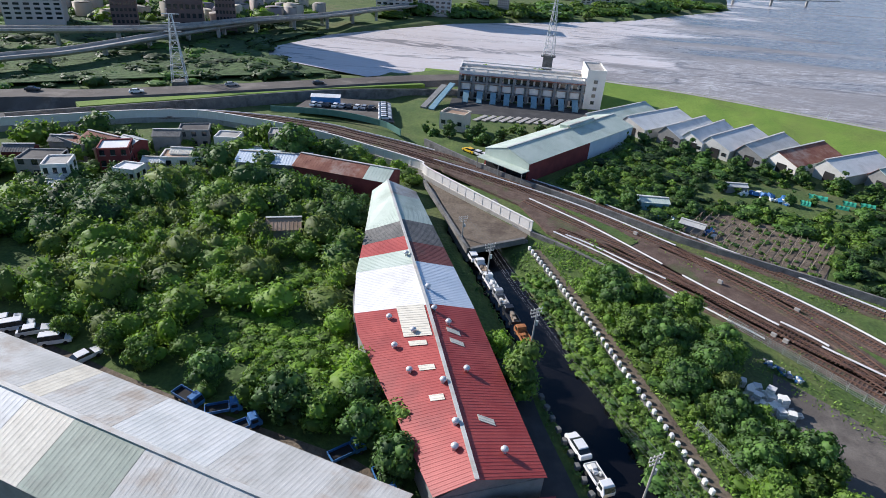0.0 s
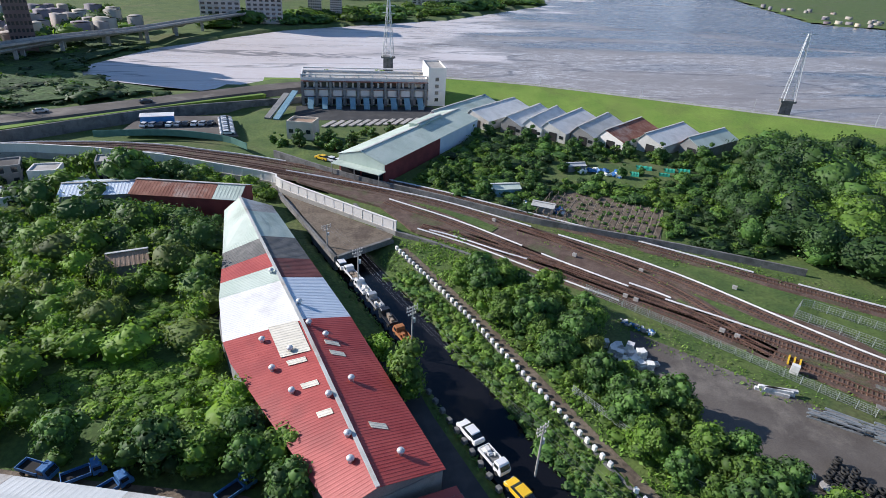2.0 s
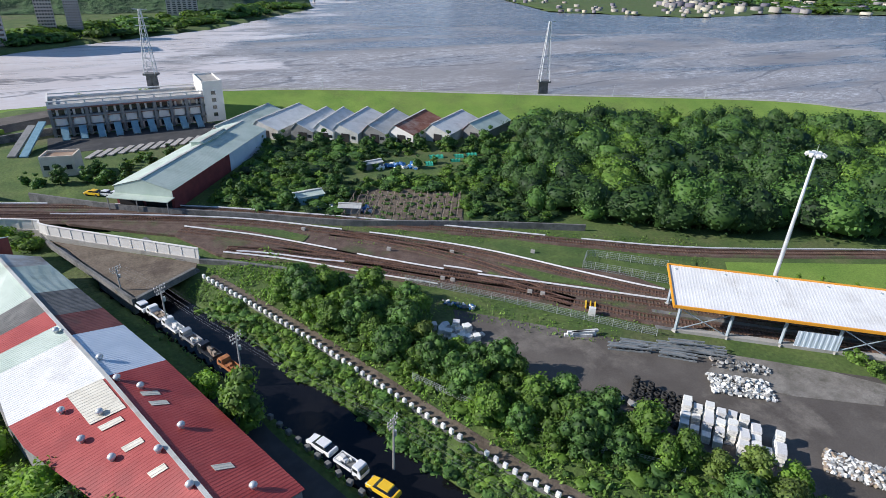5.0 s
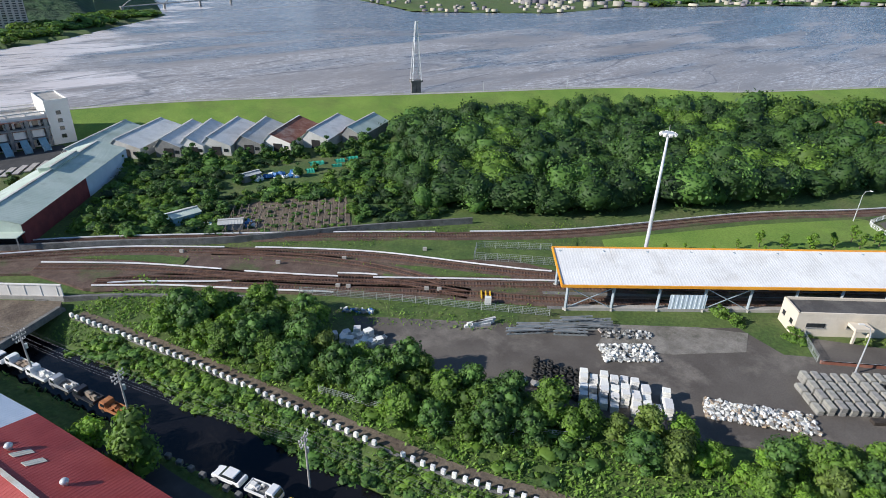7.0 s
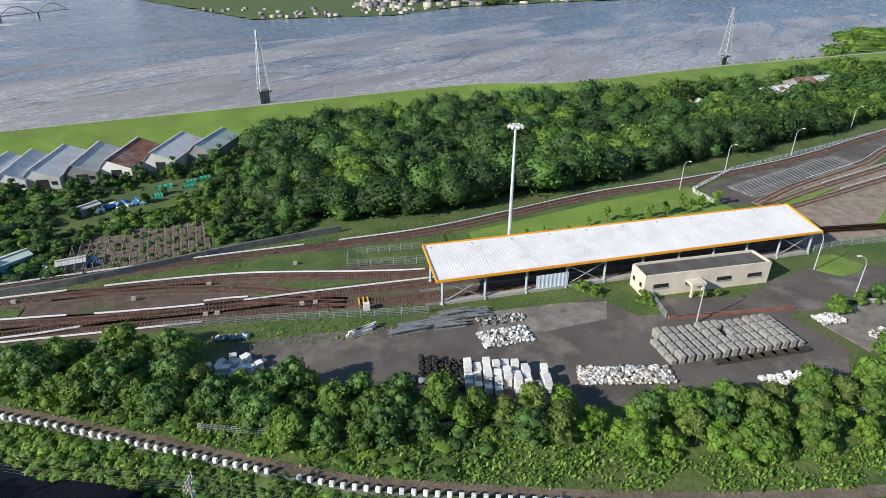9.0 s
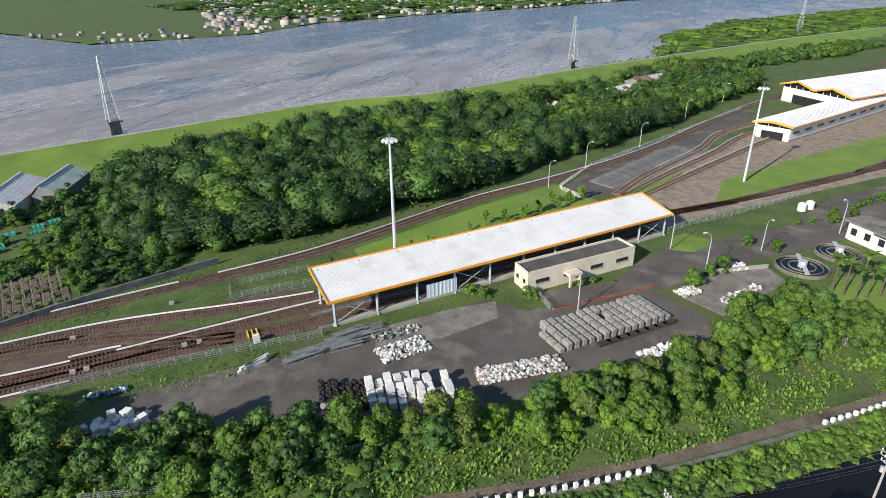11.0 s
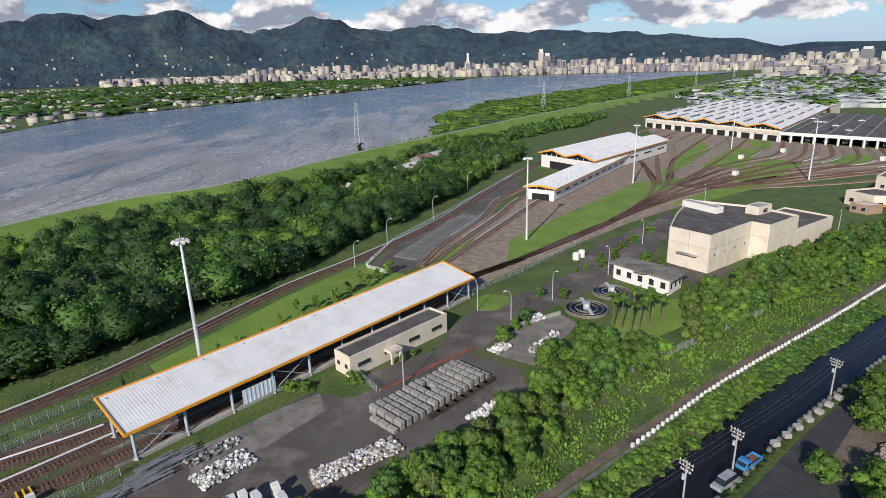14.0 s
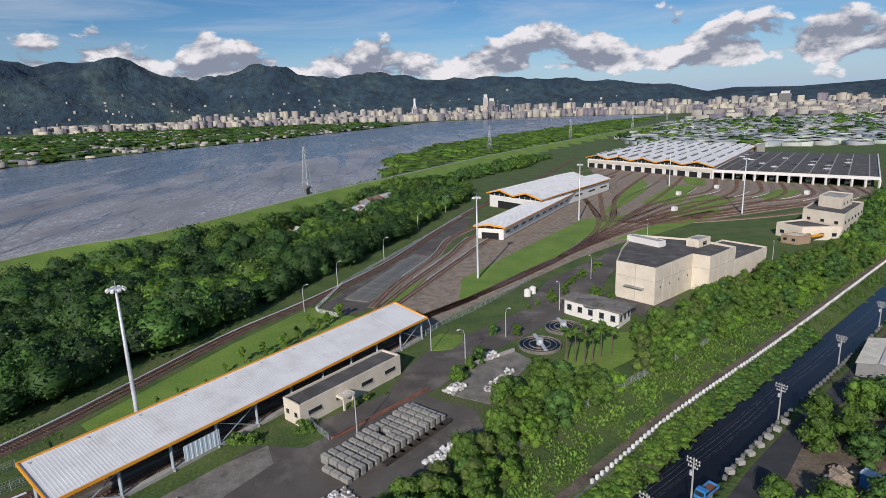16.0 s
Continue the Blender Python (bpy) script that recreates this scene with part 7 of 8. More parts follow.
wall("wall_highway", [(x + 3.2, y - 2.6) for x, y in HW2[2:]], 2.4, 0.3, M_DARKCONC, "dark retaining wall beside the road", -1.5)
sheet("verge", [(-130, 172), (-98, 196), (-62, 222), (-30, 240), (-26, 236), (-60, 216), (-96, 190), (-126, 168)], 1.4, M_LAWN, "bright grass verge between the roads", "grass", 2.5)
sheet("car_park", [(-66, 190), (-30, 186), (-36, 210), (-64, 208)], 0.08, M_ASPHALT, "asphalt car park by the line", "car park")
wall("green_fence", [(-72, 186.5), (-52, 188), (-34, 182), (-26, 174)], 1.7, 0.1, M_HOARD, "long green hoarding fence", -0.3)

# ---- vehicles ----
def wheels(t, r, xs, y):
    bm = bmesh.new()
    m = Matrix.Rotation(radians(90), 4, "X")
    tube(bm, [(0, 0, -0.1, r), (0, 0, 0.1, r)], 10)
    bmesh.ops.transform(bm, matrix=m, verts=bm.verts)
    me = None
    for x in xs:
        for s in (-1, 1):
            if me is None:
                o = part("wheel", bm, M_RUBBER, t)
                me = o.data
                o.location = (x, s * y, r)
            else:
                shared("wheel", me, t, Matrix.Translation((x, s * y, r)))


def loft(bm, prof, w_of):
    """Side profile (x, z) drawn across the car, its half width given by height."""
    L = [bm.verts.new((x, -w_of(z), z)) for x, z in prof]
    R = [bm.verts.new((x, w_of(z), z)) for x, z in prof]
    bm.faces.new(L[::-1])
    bm.faces.new(R)
    n = len(prof)
    for i in range(n):
        j = (i + 1) % n
        bm.faces.new((L[i], L[j], R[j], R[i]))


def car(label, paint, van=False):
    t = thing("van" if van else "car", label, "van" if van else "car")
    top = 1.85 if van else 1.45
    bm = bmesh.new()
    loft(bm, [(-2.2, 0.3), (2.2, 0.3), (2.25, 0.65), (2.1, 0.85), (1.2, 0.98), (-2.1, 1.0), (-2.25, 0.7)], lambda z: 0.86 - 0.08 * max(0, z - 0.6))
    bmesh.ops.bevel(bm, geom=bm.edges[:], offset=0.05, segments=1, affect="EDGES")
    part("body", bm, paint, t)
    bm = bmesh.new()
    prof = [(1.3, 0.95), (0.75, top - 0.08), (-2.0, top - 0.08), (-2.15, 0.95)] if van else [(1.15, 0.95), (0.45, top - 0.08), (-1.2, top - 0.08), (-1.85, 0.98)]
    loft(bm, prof, lambda z: 0.80 - 0.22 * (z - 0.95))
    part("glazing", bm, M_GLASS, t, "dark window band")
    bm = bmesh.new()
    loft(bm, [(0.5 if not van else 0.8, top - 0.1), (0.4 if not van else 0.7, top), (-1.15 if not van else -1.95, top), (-1.25 if not van else -2.05, top - 0.1)], lambda z: 0.70 if not van else 0.66)
    part("roof", bm, paint, t)
    wheels(t, 0.32, (-1.35, 1.4), 0.8)
    for s in (-1, 1):
        bm = bmesh.new()
        box(bm, 2.12, s * 0.62 - 0.16, 0.62, 2.27, s * 0.62 + 0.16, 0.78)
        part("headlight", bm, M_GALV, t)
    return t


def truck(label, paint, bed_mat, cargo=None):
    t = thing("pickup_truck", label, "truck")
    bm = bmesh.new()
    loft(bm, [(0.75, 0.4), (2.3, 0.4), (2.35, 1.0), (1.95, 1.75), (1.8, 1.9), (0.8, 1.9)], lambda z: 0.84 - 0.05 * max(0, z - 1))
    bmesh.ops.bevel(bm, geom=bm.edges[:], offset=0.05, segments=1, affect="EDGES")
    part("cab", bm, paint, t)
    bm = bmesh.new()
    loft(bm, [(2.33, 1.12), (2.03, 1.7), (2.0, 1.7), (2.3, 1.12)], lambda z: 0.72)
    part("windscreen", bm, M_GLASS, t)
    for s in (-1, 1):
        bm = bmesh.new()
        box(bm, 0.95, s * 0.83 - 0.02, 1.15, 1.75, s * 0.83 + 0.02, 1.65)
        part("side_window", bm, M_GLASS, t)
    bm = bmesh.new()
    box(bm, -2.4, -0.85, 0.65, 0.65, 0.85, 0.8)
    part("bed", bm, bed_mat, t)
    for x0, y0, x1, y1 in ((-2.4, -0.88, 0.65, -0.8), (-2.4, 0.8, 0.65, 0.88), (-2.45, -0.88, -2.37, 0.88), (0.6, -0.88, 0.68, 0.88)):
        bm = bmesh.new()
        box(bm, x0, y0, 0.75, x1, y1, 1.2)
        part("side_board", bm, paint, t)
    if cargo:
        rg = random.Random(len(label))
        for i in range(7):
            bm = bmesh.new()
            x, y = rg.uniform(-2.0, 0.2), rg.uniform(-0.5, 0.5)
            s = rg.uniform(0.15, 0.4)
            box(bm, x - s, y - s * 0.7, 0.8, x + s, y + s * 0.7, 0.9 + rg.uniform(0.2, 0.7))
            part("crate", bm, cargo, t)
    wheels(t, 0.33, (-1.6, 1.5), 0.78)
    return t


def put(t, x, y, turn, z=-1.43):
    t.matrix_basis = pose(x, y, z, 0, 0, turn)
    return t


put(car("white sedan parked beside the canal street", M_CARWHITE), 16.6, 56.2, 113)
put(truck("white pickup truck loaded with cloth bundles", M_CARWHITE, M_DARKCONC, M_PALEBLOCK), 18.6, 50.9, -67)
put(car("bright yellow taxi parked on the street", M_YELLOW), 20.6, 45.8, 115)
put(truck("old white truck loaded with timber pallets", M_CARWHITE, M_TIMBER, M_TIMBER), 2.2, 99.6, 110)
put(truck("white truck with covered load", M_CARWHITE, M_PALEBLOCK, M_PALEBLOCK), 4.0, 94.3, 110)
put(truck("grey truck loaded with boxes", M_CARSILVER, M_TIMBER, M_PALEBLOCK), 6.0, 89.2, 110)
put(truck("dark truck with rusty load", M_CARDARK, M_DARKCONC, M_TIMBER), 7.9, 84.0, 110)
put(truck("rusty orange skip truck", M_ORANGERUST, M_ORANGERUST, M_ORANGERUST), 9.9, 78.6, 110)
put(car("white car at the street end", M_CARWHITE), 0.2, 104.0, 110)
put(truck("blue pickup truck with open bed", M_BLUE, M_DARK), 62.6, -29.3, 122)
put(car("silver van parked by the canal", M_CARSILVER, True), 70.0, -41.2, 122)
put(truck("light blue pickup truck with empty bed", M_BLUE, M_RUST), 74.2, -47.2, 122)
put(car("dark car parked by the canal", M_CARDARK), 59.6, -24.6, 122)
for x, y, tu, k in ((-72, 68, 30, 0), (-69.2, 67, 30, 1), (-66.2, 66.3, 30, 0), (-61.5, 64.8, 25, 1), (-55, 62.0, 60, 0)):
    put(car("white %s in the earth lot" % ("van parked" if k else "car parked"), M_CARWHITE, bool(k)), x, y, tu, -1.38)
for x, y, tu in ((-36.5, 56.3, -25), (-31, 55.2, 25), (-27.3, 52.6, 40), (-13, 50.6, 40), (-7.5, 46.5, -60)):
    put(truck("blue pickup truck in the earth lot", M_TARP, M_DARK), x, y, tu, -1.38)
for i in range(9):
    put(car("small %s car in the car park" % ("white", "silver", "dark")[i % 3], (M_CARWHITE, M_CARSILVER, M_CARDARK)[i % 3]), -60 + 2.5 * i, 196.5 + 0.25 * i, 80, 0.1)
for i in range(8):
    put(car("silver car parked in a close row", M_CARSILVER if i % 2 else M_CARWHITE), -33.5 - 0.9 * i * 0.5, 188 + 2.3 * i, 20, 0.1)
for i, (x, y) in enumerate(((-4, 164), (-1.6, 162.5), (0.5, 160.8))):
    put(car("%s car by the green shed" % ("yellow", "white", "white")[i], M_YELLOW if i == 0 else M_CARWHITE), x, y, 140, 0.05)
for i, (x, y, a, _) in enumerate([(*p, 0) for p in along(smooth_line(HW, 6), 31)][3:10]):
    put(car("%s car on the riverside road" % ("dark", "white", "silver")[i % 3], (M_CARDARK, M_CARWHITE, M_CARSILVER)[i % 3]), x - math.sin(a) * (2 if i % 2 else -2), y + math.cos(a) * (2 if i % 2 else -2), math.degrees(a), 2.0)
bm = bmesh.new()
box(bm, -5, -1.6, 0, 5, 1.6, 2.6)
ob = thing("site_cabin", "long blue site cabin with white roof", "cabin", m=pose(-57, 200.5, 0.08, 0, 0, 10))
part("wall", bm, M_BLUE, ob)
bm = bmesh.new()
ribbed(bm, (-5.2, -1.9, 2.65), (5.2, -1.9, 2.65), (5.2, 1.9, 2.9), (-5.2, 1.9, 2.9), 0.6, 0.05)
part("roof", bm, M_WHITE, ob)

# ---- masts, pylons, poles, lamps ----
def high_mast():
    t = thing("floodlight_mast", "tall pale blue-grey floodlight mast", "floodlight mast", "depot floodlight masts")
    bm = bmesh.new()
    tube(bm, [(0, 0, 0, 0.55), (0, 0, 0.3, 0.42), (0, 0, 15, 0.34), (0, 0, 29.2, 0.22)], 12)
    part("pole", bm, M_GALV, t, smooth=True)
    bm = bmesh.new()
    tube(bm, [(0, 0, 28.9, 1.0), (0, 0, 29.05, 1.3), (0, 0, 29.25, 1.0)], 14)
    part("head_ring", bm, M_GALV, t)
    for k in range(8):
        a = k * math.pi / 4
        bm = bmesh.new()
        box(bm, -0.3, -0.25, -0.18, 0.3, 0.25, 0.2, Matrix.Translation((1.35 * math.cos(a), 1.35 * math.sin(a), 29.0)) @ Matrix.Rotation(a, 4, "Z") @ Matrix.Rotation(radians(35), 4, "Y"))
        part("floodlight", bm, M_WHITEWALL, t)
    bm = bmesh.new()
    tube(bm, [(0, 0, 29.2, 0.05), (0, 0, 30.6, 0.03)], 6)
    part("lightning_rod", bm, M_GALV, t)
    return t


hm = high_mast()
for i, (x, y) in enumerate(((100.9, 47.0), (195.4, -32), (289.5, -101.9), (281.6, -187.7), (394, -205.2))):
    o = hm if i == 0 else copy_thing(hm, Matrix.Identity(4))
    o.matrix_basis = Matrix.LocRotScale((x, y, 0), None, (1, 1, 1.06 if i == 0 else 1.0))


def pylon(h, w, pier, group):
    """A lattice power pylon on a concrete pier."""
    t = thing("power_pylon", "grey lattice power pylon on a concrete pier in mud", "pylon", group)
    bm = bmesh.new()
    if pier:
        for sx in (-1, 1):
            beam(bm, (sx * 1.3, 0, -2), (sx * 1.1, 0, pier), 1.5, 2.2)
        box(bm, -3, -2, pier - 0.4, 3, 2, pier + 0.5)
    else:
        box(bm, -w, -w, -2, w, w, 0.6)
    part("pier", bm, M_DARKCONC, t, "weathered concrete pier")
    bm = bmesh.new()
    z0 = pier + 0.3
    lev = [z0 + (h - z0) * k / 8 for k in range(9)]
    hw = [w * (1 - 0.82 * k / 8) for k in range(9)]
    for k in range(8):
        for sx, sy in ((-1, -1), (1, -1), (1, 1), (-1, 1)):
            beam(bm, (sx * hw[k], sy * hw[k], lev[k]), (sx * hw[k + 1], sy * hw[k + 1], lev[k + 1]), 0.24)
            nx2, ny2 = (-sy, sx)
            beam(bm, (sx * hw[k], sy * hw[k], lev[k]), (nx2 * hw[k + 1], ny2 * hw[k + 1], lev[k + 1]), 0.12)
            beam(bm, (sx * hw[k + 1], sy * hw[k + 1], lev[k + 1]), (nx2 * hw[k + 1], ny2 * hw[k + 1], lev[k + 1]), 0.12)
    part("lattice", bm, M_GALV, t, "steel lattice tower")
    for k in (6, 7, 8):
        bm = bmesh.new()
        beam(bm, (-3.0, 0, lev[k]), (3.0, 0, lev[k]), 0.26)
        part("cross_arm", bm, M_GALV, t)
    return t


py = pylon(34, 2.2, 7, "pylons along the river")
for i, (x, y, s) in enumerate(((188.5, 217, 1), (26.9, 296, 1), (433.8, 54, 1.1), (782, -150, 1.1), (984, -330, 1.1), (1251, -560, 1.1), (1721, -880, 1.1))):
    o = py if i == 0 else copy_thing(py, Matrix.Identity(4))
    o.matrix_basis = Matrix.LocRotScale((x, y, -1.2), Euler((0, 0, radians(-25))), (s, s, s))
o = pylon(24, 2.6, 0, "")
o.matrix_basis = pose(-115.6, 211, 0, 0, 0, 20)

POLES = [(-2.5, 110, 6.5), (3.3, 95.4, 8.5), (11, 75.7, 8.5), (23.5, 48.7, 8.5), (36.5, 20, 8.5), (50.5, -8, 8.5), (65.3, -32.9, 8.6), (72.6, -43.8, 8.2), (93.2, -73.0, 7.6), (112.2, -101.4, 7.6), (130.6, -128.4, 7.6), (160, -170, 7.6)]


def utility_pole():
    t = thing("utility_pole", "grey concrete utility pole with cross-arms and insulators", "utility pole", "utility poles along the canal")
    bm = bmesh.new()
    tube(bm, [(0, 0, -0.3, 0.17), (0, 0, 8.5, 0.11)], 8)
    part("pole", bm, M_CONC, t)
    for z, w in ((8.2, 1.1), (7.6, 1.1), (6.9, 0.8)):
        bm = bmesh.new()
        beam(bm, (-w, 0.14, z), (w, 0.14, z), 0.11)
        arm = part("cross_arm", bm, M_CONC, t)
        for x in (-w * 0.9, -w * 0.4, w * 0.4, w * 0.9):
            bm = bmesh.new()
            tube(bm, [(x, 0.14, z + 0.05, 0.06), (x, 0.14, z + 0.15, 0.09), (x, 0.14, z + 0.32, 0.05)], 6)
            part("insulator", bm, M_WHITEWALL, arm)
    bm = bmesh.new()
    tube(bm, [(0.35, 0, 5.3, 0.22), (0.35, 0, 6.1, 0.22)], 8)
    part("transformer", bm, M_GALV, t)
    return t


up = utility_pole()
ARM = radians(30)
for i, (x, y, h) in enumerate(POLES):
    o = up if i == 0 else copy_thing(up, Matrix.Identity(4))
    o.matrix_basis = Matrix.LocRotScale((x, y, -1.5), Euler((0, 0, ARM)), (1, 1, h / 8.5))
for w, z in ((-1.0, 8.45), (-0.4, 8.45), (0.4, 8.45), (1.0, 8.45), (-0.9, 7.85), (0.9, 7.85), (0.5, 7.1)):
    bm = bmesh.new()
    for (x0, y0, h0), (x1, y1, h1) in zip(POLES, POLES[1:]):
        a = Vector((x0 + w * math.cos(ARM), y0 + w * math.sin(ARM), -1.5 + z * h0 / 8.5))
        b = Vector((x1 + w * math.cos(ARM), y1 + w * math.sin(ARM), -1.5 + z * h1 / 8.5))
        L = (b - a).length
        prev = a
        for k in range(1, 7):
            p = a.lerp(b, k / 6) - Vector((0, 0, 4 * 0.0006 * L * L * (k / 6) * (1 - k / 6)))
            beam(bm, prev, p, 0.017, 0.017, 3)
            prev = p
    tagged(part("power_cable", bm, M_CABLE), "thin overhead power cable between street poles", "cable", "street power cables")


def street_lamp(h=9.0):
    t = thing("street_lamp", "curved grey street lamp beside the road", "street lamp", "depot street lamps")
    bm = bmesh.new()
    tube(bm, [(0, 0, 0, 0.14), (0, 0, h * 0.8, 0.08)], 8)
    beam(bm, (0, 0, h * 0.8), (0.5, 0, h * 0.94), 0.13, 0.13, 6)
    beam(bm, (0.5, 0, h * 0.94), (1.7, 0, h), 0.11, 0.11, 6)
    part("pole", bm, M_GALV, t)
    bm = bmesh.new()
    box(bm, 1.5, -0.16, h - 0.08, 2.3, 0.16, h + 0.08)
    part("lamp_head", bm, M_WHITEWALL, t)
    return t


sl = street_lamp()
LAMPS = [(99.4, 7.8, 130, 1.03), (124.4, -16.7, 130, 1.1), (140.5, -29.9, 200, 0.95), (135.1, -9.6, 60, 1.0), (157.5, -49.8, 140, 1.05), (196.6, 17.4, 240, 1.05), (229.1, 0.8, 240, 1.1), (172, 26, 240, 1.0), (284, -17, 240, 1.05), (337, -37, 240, 1.05), (186, -70, 140, 1.0), (240, -116, 140, 1.0), (190, -140, 140, 1), (150, -96, 140, 0.8)]
for i, (x, y, tu, s) in enumerate(LAMPS):
    o = sl if i == 0 else copy_thing(sl, Matrix.Identity(4))
    o.matrix_basis = Matrix.LocRotScale((x, y, 0.05), Euler((0, 0, radians(tu))), (s, s, s))
for i, (x, y, a) in enumerate(along(smooth_line(CREST[2:9], 4), 42, -1.0)):
    o = copy_thing(sl, Matrix.LocRotScale((x, y, 5.1), Euler((0, 0, a - 1.57)), None))
    o.scale = (0.6, 0.6, 0.6)
    o["group"] = "dyke lamps"

# ---- canal blocks ----
bm = bmesh.new()
box(bm, -0.31, -0.25, 0, 0.31, 0.25, 0.8)
bmesh.ops.bevel(bm, geom=bm.edges[:], offset=0.06, segments=1, affect="EDGES")
blk = tagged(part("barrier_block", bm, M_PALEBLOCK), "white painted concrete block on the canal kerb", "barrier", "canal barrier blocks")
n = 0
for x, y, a in along(smooth_line(BAR, 6), 1.5):
    if 62 < x < 79 or y < -215 or (33.5 < x < 34.6):
        continue
    m = Matrix.Translation((x, y, -0.76)) @ Matrix.Rotation(a + random.uniform(-0.12, 0.12), 4, "Z")
    if n == 0:
        blk.matrix_basis = m
    else:
        copy_thing(blk, m)
    n += 1
bm = bmesh.new()
box(bm, -0.42, -0.35, 0, 0.42, 0.35, 0.75)
bmesh.ops.bevel(bm, geom=bm.edges[:], offset=0.1, segments=1, affect="EDGES")
gb = tagged(part("kerb_boulder", bm, M_DARKCONC), "weathered grey concrete block along the street edge", "barrier", "street edge blocks")
first = True
for x, y, a in along(smooth_line(BAR, 6), 2.1, -14.7):
    if y > 70 or y < -130 or random.random() < 0.15:
        continue
    m = Matrix.Translation((x, y, -1.5)) @ Matrix.Rotation(a + random.uniform(-0.3, 0.3), 4, "Z")
    if first:
        gb.matrix_basis = m
        first = False
    else:
        copy_thing(gb, m)

# ---- stores in the yard ----
def stack(name, label, category, group, w, d, layers, lh, mat, gap=0.05):
    t = thing(name, label, category, group)
    me = None
    for k in range(layers):
        m = Matrix.Translation((random.uniform(-0.06, 0.06), random.uniform(-0.06, 0.06), k * lh)) @ Matrix.Rotation(random.uniform(-0.04, 0.04), 4, "Z")
        if me is None:
            bm = bmesh.new()
            box(bm, -w / 2, -d / 2, 0.02, w / 2, d / 2, lh - gap)
            o = part(name.split("_")[0] + "_layer", bm, mat, t)
            o.matrix_basis = m
            me = o.data
        else:
            shared(name.split("_")[0] + "_layer", me, t, m)
    return t


random.seed(23)
UD = Vector((0.557, -0.83, 0))
VD = Vector((0.83, 0.557, 0))
protos = [stack("crate_stack", "stack of white insulator crates on asphalt", "crate stack", "white crate stacks", 1.15, 1.15, k, 0.42, M_PALEBLOCK) for k in (2, 3, 5, 6)]
first = {0, 1, 2, 3}
for i in range(9):
    for j in range(5):
        if random.random() < 0.1 or (i > 5 and j == 4):
            continue
        k = random.choice((1, 2, 2, 3, 3)) if j else random.choice((1, 2, 2))
        p = Vector((60.4, 33.4, 0.06)) + UD * (i * 1.5) + VD * (j * 1.22 + random.uniform(-0.1, 0.1) - (0.6 if i % 2 else 0))
        m = Matrix.Translation(p) @ Matrix.Rotation(math.atan2(UD.y, UD.x) + random.uniform(-0.08, 0.08), 4, "Z")
        if k in first:
            first.discard(k)
            protos[k].matrix_basis = m
        else:
            copy_thing(protos[k], m)
# tumbled stacks at the yard end
for i in range(17):
    p = Vector((45.3 + random.uniform(-3.0, 3.0), 67.6, 0.06))
    p.y += (45.3 - p.x) * 1.05 + random.uniform(-2.0, 2.0)
    copy_thing(protos[random.choice((0, 0, 1, 1, 2))], Matrix.Translation(p) @ Euler((random.uniform(-0.05, 0.05), random.uniform(-0.05, 0.05), random.uniform(0, 3))).to_matrix().to_4x4())
SU = Vector((0.7035, -0.7107, 0))
SV = Vector((0.7107, 0.7035, 0))
protos = [stack("slab_stack", "stack of grey precast concrete slabs in rows", "slab stack", "concrete slab stacks", 0.9, 1.95, k, 0.3, M_SLAB, 0.05) for k in (1, 3, 4, 5)]
first = {0, 1, 2, 3}
for i in range(16):
    for j in range(4):
        if (j == 3 and i < 1) or (i == 8 and j == 2):
            continue
        k = (2 if (i // 3) % 2 else 3) if 0 < i < 15 else 1
        p = Vector((84.8, 9.2, 0.06)) + SU * (i * 1.64) + SV * (j * 2.25)
        m = Matrix.Translation(p) @ Matrix.Rotation(math.atan2(SU.y, SU.x) + random.uniform(-0.02, 0.02), 4, "Z")
        if k in first:
            first.discard(k)
            protos[k].matrix_basis = m
        else:
            copy_thing(protos[k], m)


def heap(name, label, cx, cy, ux, uy, lu, lv, n, mats, size, h, z=0.06, kind="stuff"):
    """A heap of mixed pieces over a plan patch, one mesh for each material."""
    rg = random.Random(int(cx * 7 + cy))
    for mi, mat in enumerate(mats):
        bm = bmesh.new()
        for i in range(n // len(mats)):
            u, v = rg.uniform(-0.5, 0.5), rg.uniform(-0.5, 0.5)
            s = size * rg.uniform(0.5, 1.3)
            zz = z + rg.uniform(0, h) * (1 - 1.6 * max(abs(u), abs(v)))
            m = Matrix.Translation((cx + ux * u * lu - uy * v * lv, cy + uy * u * lu + ux * v * lv, zz + s * 0.2)) @ Euler((rg.uniform(-0.5, 0.5), rg.uniform(-0.5, 0.5), rg.uniform(0, 6.28))).to_matrix().to_4x4()
            box(bm, -s / 2, -s * rg.uniform(0.2, 0.5), -s * 0.2, s / 2, s * rg.uniform(0.2, 0.5), s * rg.uniform(0.2, 0.45), m)
        tagged(part(name, bm, mat), label, "scrap heap", kind=kind)


heap("scrap_heap", "heap of white and grey salvaged parts", 77, 14.4, 0.557, -0.83, 15, 4.2, 760, (M_PALEBLOCK, M_OLDSHEET, M_GREYWALL, M_TIMBER, M_PALEBLOCK), 0.5, 1.0)
heap("crate_heap", "tumbled heap of pale crates at the yard end", 45.6, 67.4, 0.6, -0.8, 8, 4, 40, (M_PALEBLOCK, M_CONC), 0.9, 0.8)
heap("scrap_heap", "heap of white bundles beside the pad", 76.5, 35.3, 0.75, -0.66, 9, 4.5, 420, (M_PALEBLOCK, M_OLDSHEET, M_GREYWALL, M_PALEBLOCK), 0.5, 1.0)
heap("scrap_heap", "dark scrap beside the canopy", 81, 38.5, 0.736, -0.677, 9, 2.5, 90, (M_OLDSHEET, M_GREYWALL, M_DARKCONC), 0.5, 0.8)
